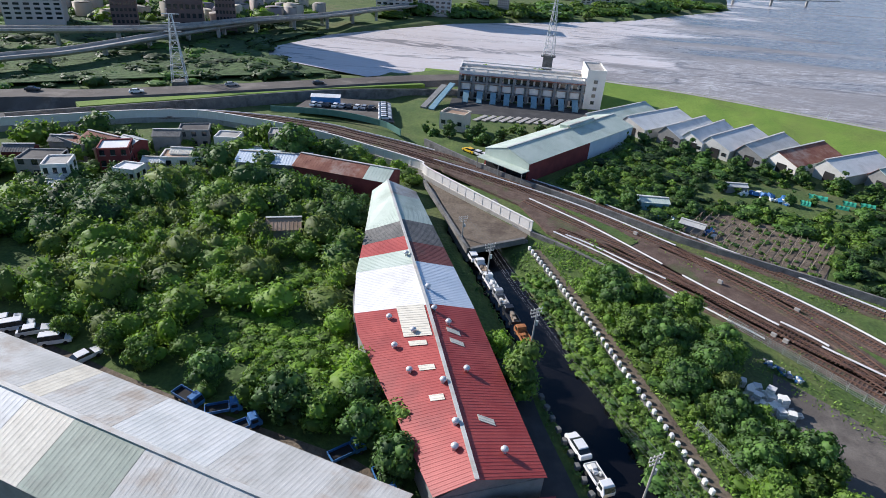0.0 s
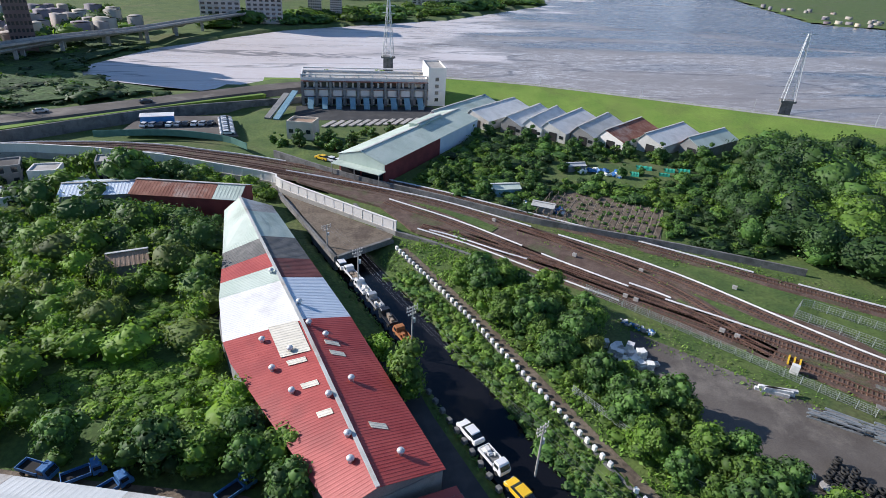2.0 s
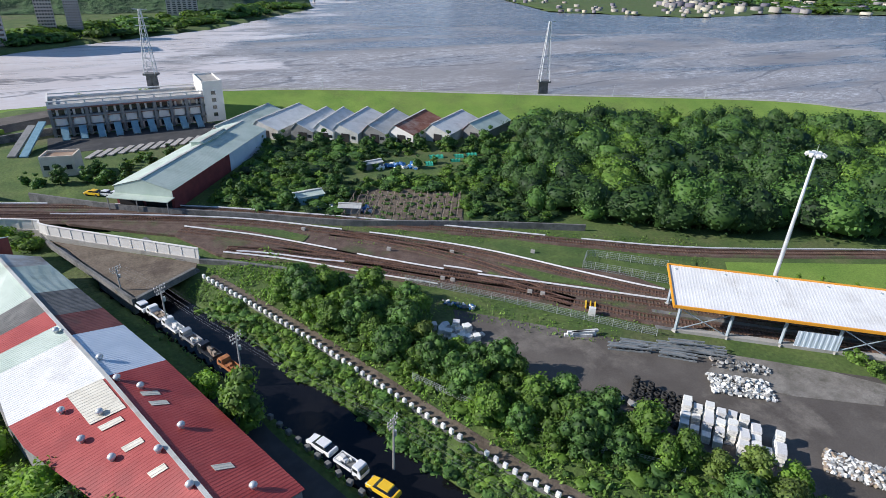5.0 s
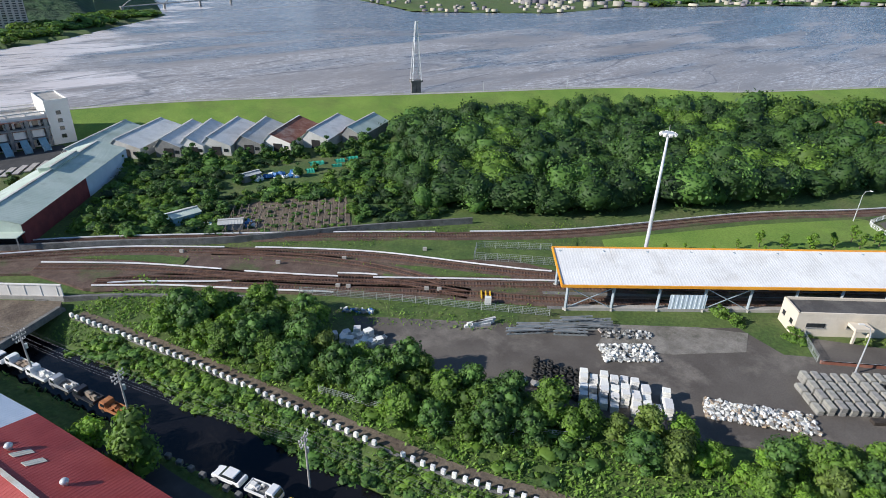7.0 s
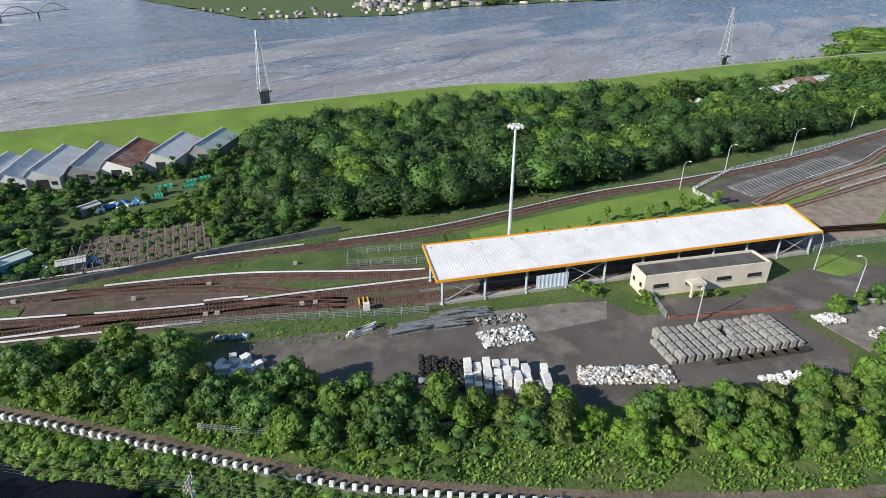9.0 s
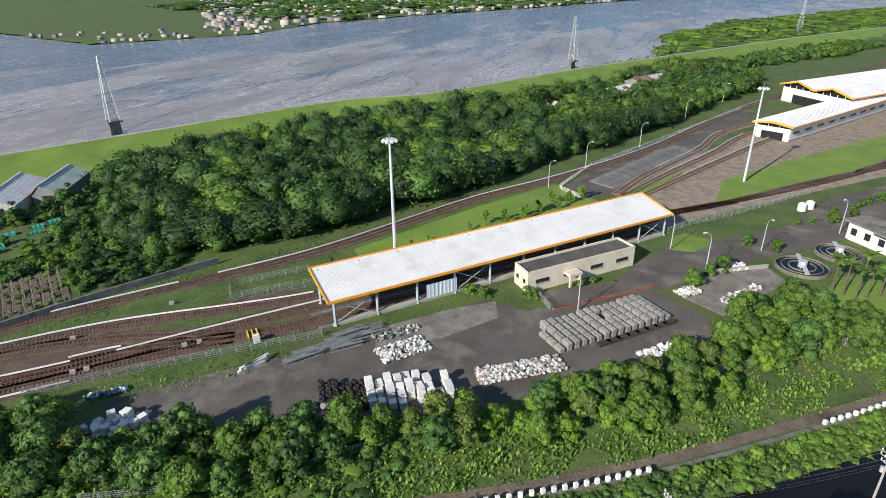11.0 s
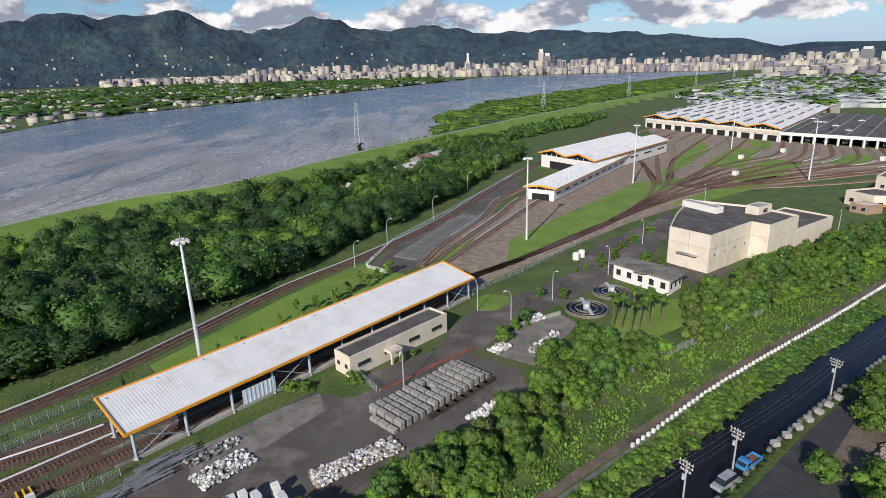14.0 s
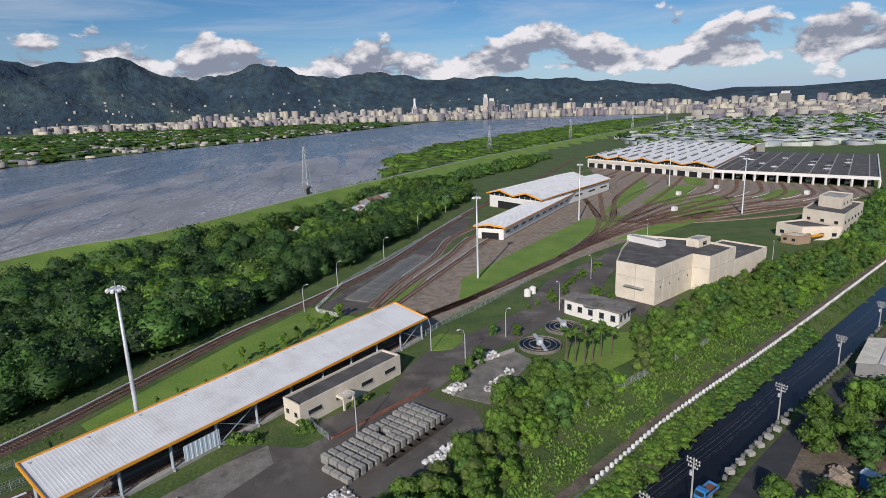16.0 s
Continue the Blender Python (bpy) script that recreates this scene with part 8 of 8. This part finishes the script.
heap("rubble_heap", "heap of pale rubble sacks", 113.5, -12.8, 0.7, -0.7, 5, 3, 110, (M_PALEBLOCK, M_CONC, M_PALEBLOCK), 0.6, 1.3, 0.1)
heap("rubble_heap", "white rubble heap by the lot wall", 129, -23.5, 0.4, -0.9, 4, 3, 90, (M_PALEBLOCK, M_PALEBLOCK), 0.6, 1.4, 0.1)
heap("rubble_heap", "pale rubble along the lot edge", 116, -23, 0.75, -0.66, 12, 2, 70, (M_PALEBLOCK, M_CONC), 0.6, 0.7, 0.1)
heap("rubble_heap", "white block row along the yard edge", 90.4, -8.4, 0.64, -0.77, 10, 2.2, 80, (M_PALEBLOCK, M_PALEBLOCK), 0.8, 0.9)
heap("scrap_heap", "small scrap beside the tracks", 50.5, 75.6, 0.7, -0.7, 6, 1.5, 45, (M_GREYWALL, M_PALEBLOCK, M_TARP), 0.6, 0.6)
heap("builders_yard", "cluttered builders' yard with rubble and sheds", 335, 20, 0.86, -0.51, 95, 12, 260, (M_PALEBLOCK, M_DIRT, M_RUST, M_OLDSHEET), 3.0, 2.0, 0.1)
sheet("builders_ground", [(284, 54), (316, 42), (346, 26), (400, -2), (392, -16), (340, 8), (312, 26), (282, 42)], 0.12, M_DIRT, "bare earth builders' yard", "ground")
pitched("red_roof_shed", (366, 10), (392, -6), 6, 6, 0, 4, 6, M_GREYWALL, [(0.5, M_RUST), (0.5, M_OLDSHEET)], [(0.5, M_RUST), (0.5, M_OLDSHEET)], "shed with red and blue-grey roof at the dyke", 1.2)
pitched("white_tent", (336, 22), (362, 9), 4, 4, 0, 3, 4.5, M_WHITEWALL, [(1, M_WHITE)], [(1, M_WHITE)], "long white tent-like roof", 1.2)

# tyres and dishes
bm = bmesh.new()
N, K = 14, 7
ring = [[bm.verts.new(((0.36 + 0.16 * math.cos(2 * math.pi * k / K)) * math.cos(2 * math.pi * i / N), (0.36 + 0.16 * math.cos(2 * math.pi * k / K)) * math.sin(2 * math.pi * i / N), 0.16 + 0.14 * math.sin(2 * math.pi * k / K))) for k in range(K)] for i in range(N)]
for i in range(N):
    for k in range(K):
        bm.faces.new((ring[i][k], ring[(i + 1) % N][k], ring[(i + 1) % N][(k + 1) % K], ring[i][(k + 1) % K]))
ty = tagged(part("cable_drum", bm, M_RUBBER, smooth=True), "black rubber ring stacked in a row", "rubber ring", "black ring stacks")
first = True
for i in range(7):
    for j in range(6):
        for k in range(random.choice((2, 3, 4))):
            p = Vector((58.6, 41.0, 0.06 + 0.3 * k)) + VD * (j * 1.15 - 0.6) + Vector((0.35, -0.94, 0)) * (i * 1.1) + Vector((random.uniform(-0.12, 0.12), random.uniform(-0.12, 0.12), 0))
            m = Matrix.Translation(p) @ Euler((random.uniform(-0.1, 0.1), random.uniform(-0.1, 0.1), random.uniform(0, 6))).to_matrix().to_4x4()
            if first:
                ty.matrix_basis = m
                first = False
            else:
                copy_thing(ty, m)
for x, y in ((57.4, 42.6), (58.6, 40.5)):
    bm = bmesh.new()
    tube(bm, [(0, 0, 0, 0.3), (0, 0, 0.5, 0.3), (0, 0, 0.55, 0.95), (0, 0, 0.65, 0.95)], 18)
    o = tagged(part("cable_reel", bm, M_CONC), "pale round dish lying flat", "cable reel", "cable reels")
    o.location = (x, y, 0.06)


def truss(x, y, z, turn, L, w=0.9, h=0.7):
    t = thing("steel_truss", "grey steel lattice girder lying on the ground", "girder", "stored girders", m=pose(x, y, z, 0, 0, turn))
    for sy in (-1, 1):
        for sz in (0, 1):
            bm = bmesh.new()
            beam(bm, (-L / 2, sy * w / 2, 0.08 + sz * h), (L / 2, sy * w / 2, 0.08 + sz * h), 0.24)
            part("chord", bm, M_DARKSTEEL, t)
    bm = bmesh.new()
    n = int(L / 0.9)
    for i in range(n):
        x0, x1 = -L / 2 + L * i / n, -L / 2 + L * (i + 1) / n
        for sy in (-1, 1):
            beam(bm, (x0, sy * w / 2, 0.08 + h * (i % 2)), (x1, sy * w / 2, 0.08 + h * ((i + 1) % 2)), 0.08)
        for sz in (0, 1):
            beam(bm, (x0, -w / 2, 0.08 + h * sz), (x1, w / 2, 0.08 + h * sz), 0.07)
    part("lacing", bm, M_DARKSTEEL, t)
    bm = bmesh.new()
    box(bm, -L * 0.45, -w * 0.46, h * 1.02, L * 0.2, w * 0.46, h * 1.12)
    part("deck_plate", bm, M_GREYWALL, t)


for i, (x, y, z, tu, L) in enumerate(((68.5, 50.6, 0.06, -38, 7), (70.6, 50.6, 0.06, -42, 6), (74.5, 46.6, 0.06, -36, 8), (75.8, 47.2, 0.06, -40, 6), (78.5, 43.4, 0.06, -43, 7), (80, 44, 0.06, -40, 6), (74, 45.2, 0.06, -45, 6), (77, 46, 0.85, -38, 6))):
    truss(x, y, z, tu, L)
for i in range(4):
    bm = bmesh.new()
    box(bm, -2.4, -0.25, 0, 2.4, 0.25, 0.5)
    o = tagged(part("concrete_beam", bm, M_PALEBLOCK), "white concrete beam laid in a row", "beam", "white beams")
    o.matrix_basis = pose(63.6 + 0.4 * i, 57.6 - 0.1 * i, 0.06 + 0.5 * (i % 2), 0, 0, -30 + 4 * i)

# long bars stored side by side between service road and tracks
sheet("bar_store", [(182, 15), (176.5, 6.5), (229, -20.5), (238, -12)], 0.11, M_DIRTYCONC, "worn concrete strip under the stored bars", "pavement")
bm = bmesh.new()
strip(bm, [(0, 0), (56, 0)], 0.2, 0.16, 0, 0.42)
bar = tagged(part("stored_bar", bm, M_SLAB), "long pale concrete bar stored beside the road", "bar", "stored bars")
for i in range(11):
    u = i / 10
    x0, y0, x1, y1 = 180.8 - 3.6 * u, 13.6 - 6.2 * u, 236 - 6.5 * u, -12.2 - 7.4 * u
    m = pose(x0, y0, 0.12, 0, 0, math.degrees(math.atan2(y1 - y0, x1 - x0)))
    if i == 0:
        bar.matrix_basis = m
    else:
        copy_thing(bar, m)

# settling tanks
def settling_tank(x, y, r):
    t = thing("settling_tank", "round concrete settling tank with steel bridge", "tank", "settling tanks", m=pose(x, y, 0))
    for r0, r1, z in ((r, r - 0.22, 0.8), (r * 0.78, r * 0.78 - 0.14, 0.75), (r * 0.52, r * 0.52 - 0.2, 0.78)):
        bm = bmesh.new()
        N = 40
        rows = [[bm.verts.new((rr * math.cos(2 * math.pi * i / N), rr * math.sin(2 * math.pi * i / N), zz)) for i in range(N)] for rr, zz in ((r0, -0.2), (r0, z), (r1, z), (r1, -0.2))]
        for a, b in zip(rows, rows[1:]):
            for i in range(N):
                bm.faces.new((a[i], a[(i + 1) % N], b[(i + 1) % N], b[i]))
        part("ring_wall", bm, M_DIRTYCONC, t)
    bm = bmesh.new()
    tube(bm, [(0, 0, -0.1, r - 0.4), (0, 0, 0.55, r - 0.4)], 40)
    part("dark_water", bm, M_CANAL, t, "dark water surface")
    bm = bmesh.new()
    beam(bm, (-r, 0, 1.2), (r, 0, 1.2), 0.9, 0.2)
    tube(bm, [(0, 0, 0.5, 0.9), (0, 0, 2.0, 0.9)], 12)
    part("bridge", bm, M_GALV, t)


settling_tank(133, -37, 5.4)
settling_tank(143.5, -46.5, 5.0)

# fences
def fence(line, h, label, post=2.5, mat=None):
    t = thing("wire_fence", label, "fence")
    pts = [p for p in along(line, post)]
    me = None
    for x, y, a in pts:
        z = max(-1.5, float(ground_z(np.array([x]), np.array([y]))[0]))
        if me is None:
            bm = bmesh.new()
            beam(bm, (0, 0, -0.1), (0, 0, h), 0.09)
            o = part("post", bm, mat or M_FENCE, t)
            me = o.data
            o.location = (x, y, z)
        else:
            shared("post", me, t, Matrix.Translation((x, y, z)))
    bm = bmesh.new()
    for (x0, y0, _), (x1, y1, _) in zip(pts, pts[1:]):
        z0, z1 = (max(-1.5, float(ground_z(np.array([p]), np.array([q]))[0])) for p, q in ((x0, y0), (x1, y1)))
        for k in range(5):
            f = 0.1 + 0.88 * k / 4
            beam(bm, (x0, y0, z0 + h * f), (x1, y1, z1 + h * f), 0.04)
        for k in range(5):
            t0, t1 = k / 5, (k + 1) / 5
            beam(bm, (x0 + (x1 - x0) * t0, y0 + (y1 - y0) * t0, z0 + 0.1), (x0 + (x1 - x0) * t1, y0 + (y1 - y0) * t1, z0 + h), 0.025)
            beam(bm, (x0 + (x1 - x0) * t0, y0 + (y1 - y0) * t0, z0 + h), (x0 + (x1 - x0) * t1, y0 + (y1 - y0) * t1, z0 + 0.1), 0.025)
    part("wire_mesh", bm, mat or M_FENCE, t)


fence([(46, 88), (58, 74), (68, 61), (76, 51)], 1.6, "grey wire fence beside the tracks")
fence([(81.6, 75.7), (87.6, 68.8), (94, 61)], 2.0, "tall wire fence enclosing a lawn corner")
fence([(81.6, 75.7), (86.1, 79.2), (99, 66)], 2.0, "wire fence around the lawn corner")
fence([(68, 2), (76, -6), (86, -17), (97, -31), (110, -51), (128, -80)], 1.8, "rusty mesh fence below the tree belt")
fence([(33.5, 62), (42, 44), (56, 27)], 1.6, "mesh fence hidden in shrubs")
fence([(98, 13), (104.5, 17.5)], 1.6, "mesh gate fence by the office")
fence([(145, -9), (152, -14), (162, -25), (190, -50)], 1.8, "green mesh fence along the tracks", 3.0)
fence([(165, 15), (172, 23), (200, 15.5), (232, -1), (318, -44)], 1.3, "white railing beside the service road", 3.0, M_COVER)
for line, mat in (([(98, 12.5), (114.6, -7)], M_RUST), ([(98.3, 12.2), (105, 4.4)], M_GALV)):
    bm = bmesh.new()
    strip(bm, line, 0.15, 0.15, 0, 0.6)
    tagged(part("kerb_red", bm, mat), "painted steel kerb rail along the road", "kerb", kind="structure")
wall("lot_wall", [(124.2, -17.5), (131, -30)], 1.0, 0.15, M_CONC, "low concrete wall of the lot", -0.1)

# trackside cabinets and steps
for x, y in ((52.8, 85.1), (54.2, 83.6), (65.1, 72.8), (66.8, 71), (43.3, 82), (60.5, 94), (76.5, 86), (49, 101.5), (36, 119.5)):
    bm = bmesh.new()
    box(bm, -0.45, -0.25, 0, 0.45, 0.25, 0.75)
    bmesh.ops.bevel(bm, geom=bm.edges[:], offset=0.04, segments=1, affect="EDGES")
    o = tagged(part("signal_cabinet", bm, M_CONC), "small grey signal cabinet beside the rails", "cabinet", "signal cabinets")
    o.matrix_basis = pose(x, y, 0.2, 0, 0, -45)
bm = bmesh.new()
box(bm, -0.6, -0.4, 0, 0.6, 0.4, 1.6)
o = tagged(part("equipment_cabinet", bm, M_PALEBLOCK), "white equipment cabinet beside the line", "cabinet")
o.matrix_basis = pose(70.4, 61.4, 0.1, 0, 0, -45)
for i in range(3):
    bm = bmesh.new()
    box(bm, -0.12, -1.3, 0, 0.12, 1.3, 0.3)
    o = tagged(part("track_stop", bm, M_YELLOW), "yellow painted track stop", "buffer", "yellow track stops")
    o.matrix_basis = pose(71.6 + 0.6 * i, 64.2 - 0.6 * i, 0.35, 0, 0, -45)

# ---- gardens ----
bt = thing("bean_trellis", "field of grey bamboo bean poles", "trellis")
rg = random.Random(4)
c0, cu, cv = Vector((46.5, 121.5, 0)), Vector((24.5, -13.0, 0)), Vector((8.8, 12.5, 0))
pole_me = rail_me = None
for i in range(17):
    a = c0 + cu * (i / 16)
    for j in range(9):
        p = a + cv * (j / 8) + Vector((rg.uniform(-0.2, 0.2), rg.uniform(-0.2, 0.2), 0))
        m = Matrix.Translation(p) @ Euler((rg.uniform(-0.16, 0.16), rg.uniform(-0.16, 0.16), 0)).to_matrix().to_4x4()
        if pole_me is None:
            bm = bmesh.new()
            beam(bm, (0, 0, 0), (0, 0, 1.8), 0.09, 0.09, 4)
            o = part("bean_pole", bm, M_TIMBER, bt)
            o.matrix_basis, pole_me = m, o.data
        else:
            shared("bean_pole", pole_me, bt, m)
    if rail_me is None:
        bm = bmesh.new()
        beam(bm, (0, 0, 1.6), cv + Vector((0, 0, 1.6)), 0.08)
        o = part("top_rail", bm, M_TIMBER, bt)
        o.location, rail_me = a, o.data
    else:
        shared("top_rail", rail_me, bt, Matrix.Translation(a))
sheet("garden_bed", [(44, 122), (72, 107), (82, 124), (58, 136)], 0.08, M_DIRT, "bare brown garden soil", "garden")
sheet("garden_bed", [(62, 128), (84, 134), (86, 139), (60, 136)], 0.09, M_DIRT, "dug vegetable beds", "garden")
sheet("garden_lawn", [(60, 142), (84, 136), (106, 148), (98, 158), (70, 158)], 0.09, M_GROUND, "green vegetable plot", "garden")
for x, y, w, d in ((91.5, 153.5, 4.5, 2.5), (98.5, 151, 3, 2.2), (86, 148.5, 2.4, 3), (95, 147.5, 3, 1.4), (103, 150.5, 3.4, 2.4)):
    bm = bmesh.new()
    for k in range(6):
        u0, u1 = -w / 2 + w * k / 6, -w / 2 + w * (k + 1) / 6
        v = [bm.verts.new(p) for p in ((u0, -d / 2, 0.05), (u1, -d / 2, 0.05), (u1, -d / 4, 0.7 + 0.15 * (k % 2)), (u0, -d / 4, 0.7 + 0.15 * ((k + 1) % 2)), (u1, d / 4, 0.7 + 0.15 * (k % 2)), (u0, d / 4, 0.7 + 0.15 * ((k + 1) % 2)), (u1, d / 2, 0.05), (u0, d / 2, 0.05))]
        bm.faces.new((v[0], v[1], v[2], v[3]))
        bm.faces.new((v[3], v[2], v[4], v[5]))
        bm.faces.new((v[5], v[4], v[6], v[7]))
    o = tagged(part("crop_net", bm, M_NET), "green shade net over a vegetable bed", "crop net", "green crop nets")
    o.matrix_basis = pose(x, y, 0.06, 0, 0, -20)
pitched("garden_shed", (39.6, 136.2), (47, 136.6), 2.4, 2.4, 0, 2.2, 2.8, M_CYAN, [(1, M_PALEGREEN)], [(1, M_PALEGREEN)], "pale green garden shed by the wall", 0.6)
pitched("garden_hut", (47.5, 126.5), (52.5, 123.5), 1.8, 1.8, 0, 1.8, 2.3, M_GREYWALL, [(0.6, M_OLDSHEET), (0.4, M_BROWNROOF)], [(1, M_OLDSHEET)], "patched low garden hut", 0.6)
pitched("garden_hut", (66, 152.5), (72, 153), 1.6, 1.6, 0, 2.0, 2.5, M_GREYWALL, [(1, M_OLDSHEET)], [(1, M_OLDSHEET)], "grey-roofed garden hut among trees", 0.6)
heap("garden_clutter", "garden clutter of planks and barrels", 50, 128, 0.8, -0.6, 14, 5, 70, (M_TIMBER, M_TARP, M_PALEBLOCK), 0.8, 0.6, 0.05)
heap("garden_clutter", "tarpaulins and clutter in the gardens", 76, 150, 0.9, -0.4, 12, 4, 40, (M_TARP, M_PALEBLOCK), 1.4, 0.5, 0.05)
# waste-rack machines of the pumping station and its stairs
for i in range(9):
    bm = bmesh.new()
    x = -8.6 + 46.5 * i / 9
    beam(bm, (x, 219, 0.2), (x, 224.2, 3.2), 2.2, 0.4)
    beam(bm, (x - 1, 219, 0.1), (x - 1, 219, 2.2), 0.25)
    beam(bm, (x + 1, 219, 0.1), (x + 1, 219, 2.2), 0.25)
    tagged(part("trash_rake", bm, M_CYAN), "blue-grey trash rake before the pumping station", "machine", "trash rakes")
bm = bmesh.new()
beam(bm, (-20, 205, 0.2), (-14, 222, 6), 2.2, 0.5)
tagged(part("conveyor", bm, M_CYAN), "inclined light blue conveyor", "conveyor")
bm = bmesh.new()
beam(bm, (-23, 206, 0.2), (-17, 222, 5), 2.2, 0.8)
tagged(part("conveyor", bm, M_GREYWALL), "inclined grey steel conveyor ramp", "conveyor")
sheet("forebay", [(-14, 205), (38, 204), (38, 224), (-14, 224)], 0.08, M_STREET, "dark forebay basin floor", "basin")
for i in range(12):
    bm = bmesh.new()
    beam(bm, (-4 + 3.0 * i, 196 + 0.4 * i, 0.3), (0 + 3.0 * i, 203 + 0.4 * i, 0.3), 1.6, 0.3)
    tagged(part("cover_slab", bm, M_CONC), "pale concrete channel cover slab", "slab", "channel cover slabs")
# depot details
for i, (x, y) in enumerate(((372, -228), (330, -262), (352, -190), (300, -160))):
    bm = bmesh.new()
    box(bm, -1.2, -1.2, 0, 1.2, 1.2, 2.4)
    o = tagged(part("relay_hut", bm, M_WHITEWALL), "small white relay hut among the tracks", "hut", "relay huts")
    o.matrix_basis = pose(x, y, 0.2, 0, 0, 30)
for i in range(2):
    bm = bmesh.new()
    tube(bm, [(0, 0, 0, 1.1), (0, 0, 2.0, 1.1), (0, 0, 2.4, 0.5)], 14)
    o = tagged(part("water_tank", bm, M_WHITEWALL), "white round water tank on the verge", "tank", "white tanks")
    o.location = (172.5 + 2.4 * i, -44 - 2.4 * i, 0.1)
for i in range(9):
    t = (i + 0.5) / 9
    p0 = PD[0].lerp(PD[1], t) + Vector((8 * 0.76, -8 * 0.65, 0))
    tr = thing("metro_train", "white metro train parked under the deck", "train", "parked metro trains", m=Matrix.Translation((p0.x, p0.y, 0.5)) @ Matrix.Rotation(math.atan2(-126, 140), 4, "Z"))
    bm = bmesh.new()
    box(bm, 0, -1.5, 0.3, 20, 1.5, 3.6)
    bmesh.ops.bevel(bm, geom=bm.edges[:], offset=0.2, segments=2, affect="EDGES")
    part("car_body", bm, M_CARWHITE, tr)
    bm = bmesh.new()
    box(bm, -0.05, -1.2, 1.7, 0.15, 1.2, 3.0)
    part("windscreen", bm, M_GLASS, tr)
for j in range(8):
    for i in range(5):
        if rg.random() < 0.5:
            p0 = PD[0].lerp(PD[1], (j + 0.3) / 9).lerp(PD[3].lerp(PD[2], (j + 0.3) / 9), 0.2 + 0.14 * i)
            put(car("%s car on the parking deck" % ("white", "silver", "dark")[(i + j) % 3], (M_CARWHITE, M_CARSILVER, M_CARDARK)[(i + j) % 3]), p0.x, p0.y, 50, 6.62)

# ---- lot across the canal ----
pitched("pale_roof_shed", (104, -104), (116, -118), 4.5, 4.5, -1.5, 1.6, 2.6, M_GREYWALL, [(1, M_CREAM)], [(1, M_OLDSHEET)], "low shed with pale metal roof by the street", 0.6)
pitched("low_tin_shed", (57.6, -33), (58.6, -38.6), 2.4, 3.6, -1.5, 1.4, 2.4, M_GREYWALL, [(1, M_OLDSHEET)], [(1, M_PALEGREEN)], "low tin-roofed shed beside the street", 0.5)
pitched("red_tin_shed", (57.6, -41), (60, -46.5), 2.0, 3.2, -1.5, 1.4, 2.2, M_BRICK, [(1, M_OLDSHEET)], [(1, M_RUST)], "small shed with rusty and grey roof", 0.5)
sheet("lot_ground", [(60, -58), (76, -62), (92, -80), (100, -96), (84, -92), (60, -74)], -1.36, M_DIRT, "bare brown earth lot", "ground", 0.2)
ob = thing("blue_hut", "small light blue metal hut in the lot", "hut", m=pose(72, -73.6, -1.4, 0, 0, 30))
bm = bmesh.new()
box(bm, -1.4, -1.1, 0, 1.4, 1.1, 2.2)
part("wall", bm, M_BLUE, ob)
bm = bmesh.new()
ribbed(bm, (-1.6, -1.3, 2.2), (1.6, -1.3, 2.2), (1.6, 1.3, 2.45), (-1.6, 1.3, 2.45), 0.4, 0.04)
part("roof", bm, M_PALEBLUE, ob)
heap("timber_pile", "pile of old planks in the earth lot", 74.5, -70.2, 0.5, -0.86, 6, 3, 60, (M_TIMBER, M_TIMBER), 1.3, 0.6, -1.4)
for i in range(7):
    x, y = 79 + 2.1 * i, -54.2 - 3.2 * i
    bm = bmesh.new()
    box(bm, -0.6, -0.6, 0, 0.6, 0.6, 0.8)
    bmesh.ops.bevel(bm, geom=bm.edges[:], offset=0.08, segments=1, affect="EDGES")
    o = tagged(part("concrete_cube", bm, M_CONC), "large grey concrete cube at the street edge", "barrier", "street concrete cubes")
    o.matrix_basis = pose(x, y, -1.42, 0, 0, random.uniform(0, 40))
# dark timber bearers in front of the slab stacks
for i in range(8):
    bm = bmesh.new()
    box(bm, -1.4, -0.5, 0, 1.4, 0.5, 0.55)
    o = tagged(part("timber_bearer", bm, M_DARKTIMBER), "dark brown stacked timber bearers", "timber", "timber bearers")
    p0 = Vector((88.0, 2.9, 0.06)) + SU * (8 + 2.2 * (i - 3.0))
    o.matrix_basis = pose(p0.x, p0.y, 0.06, 0, 0, -45.3)
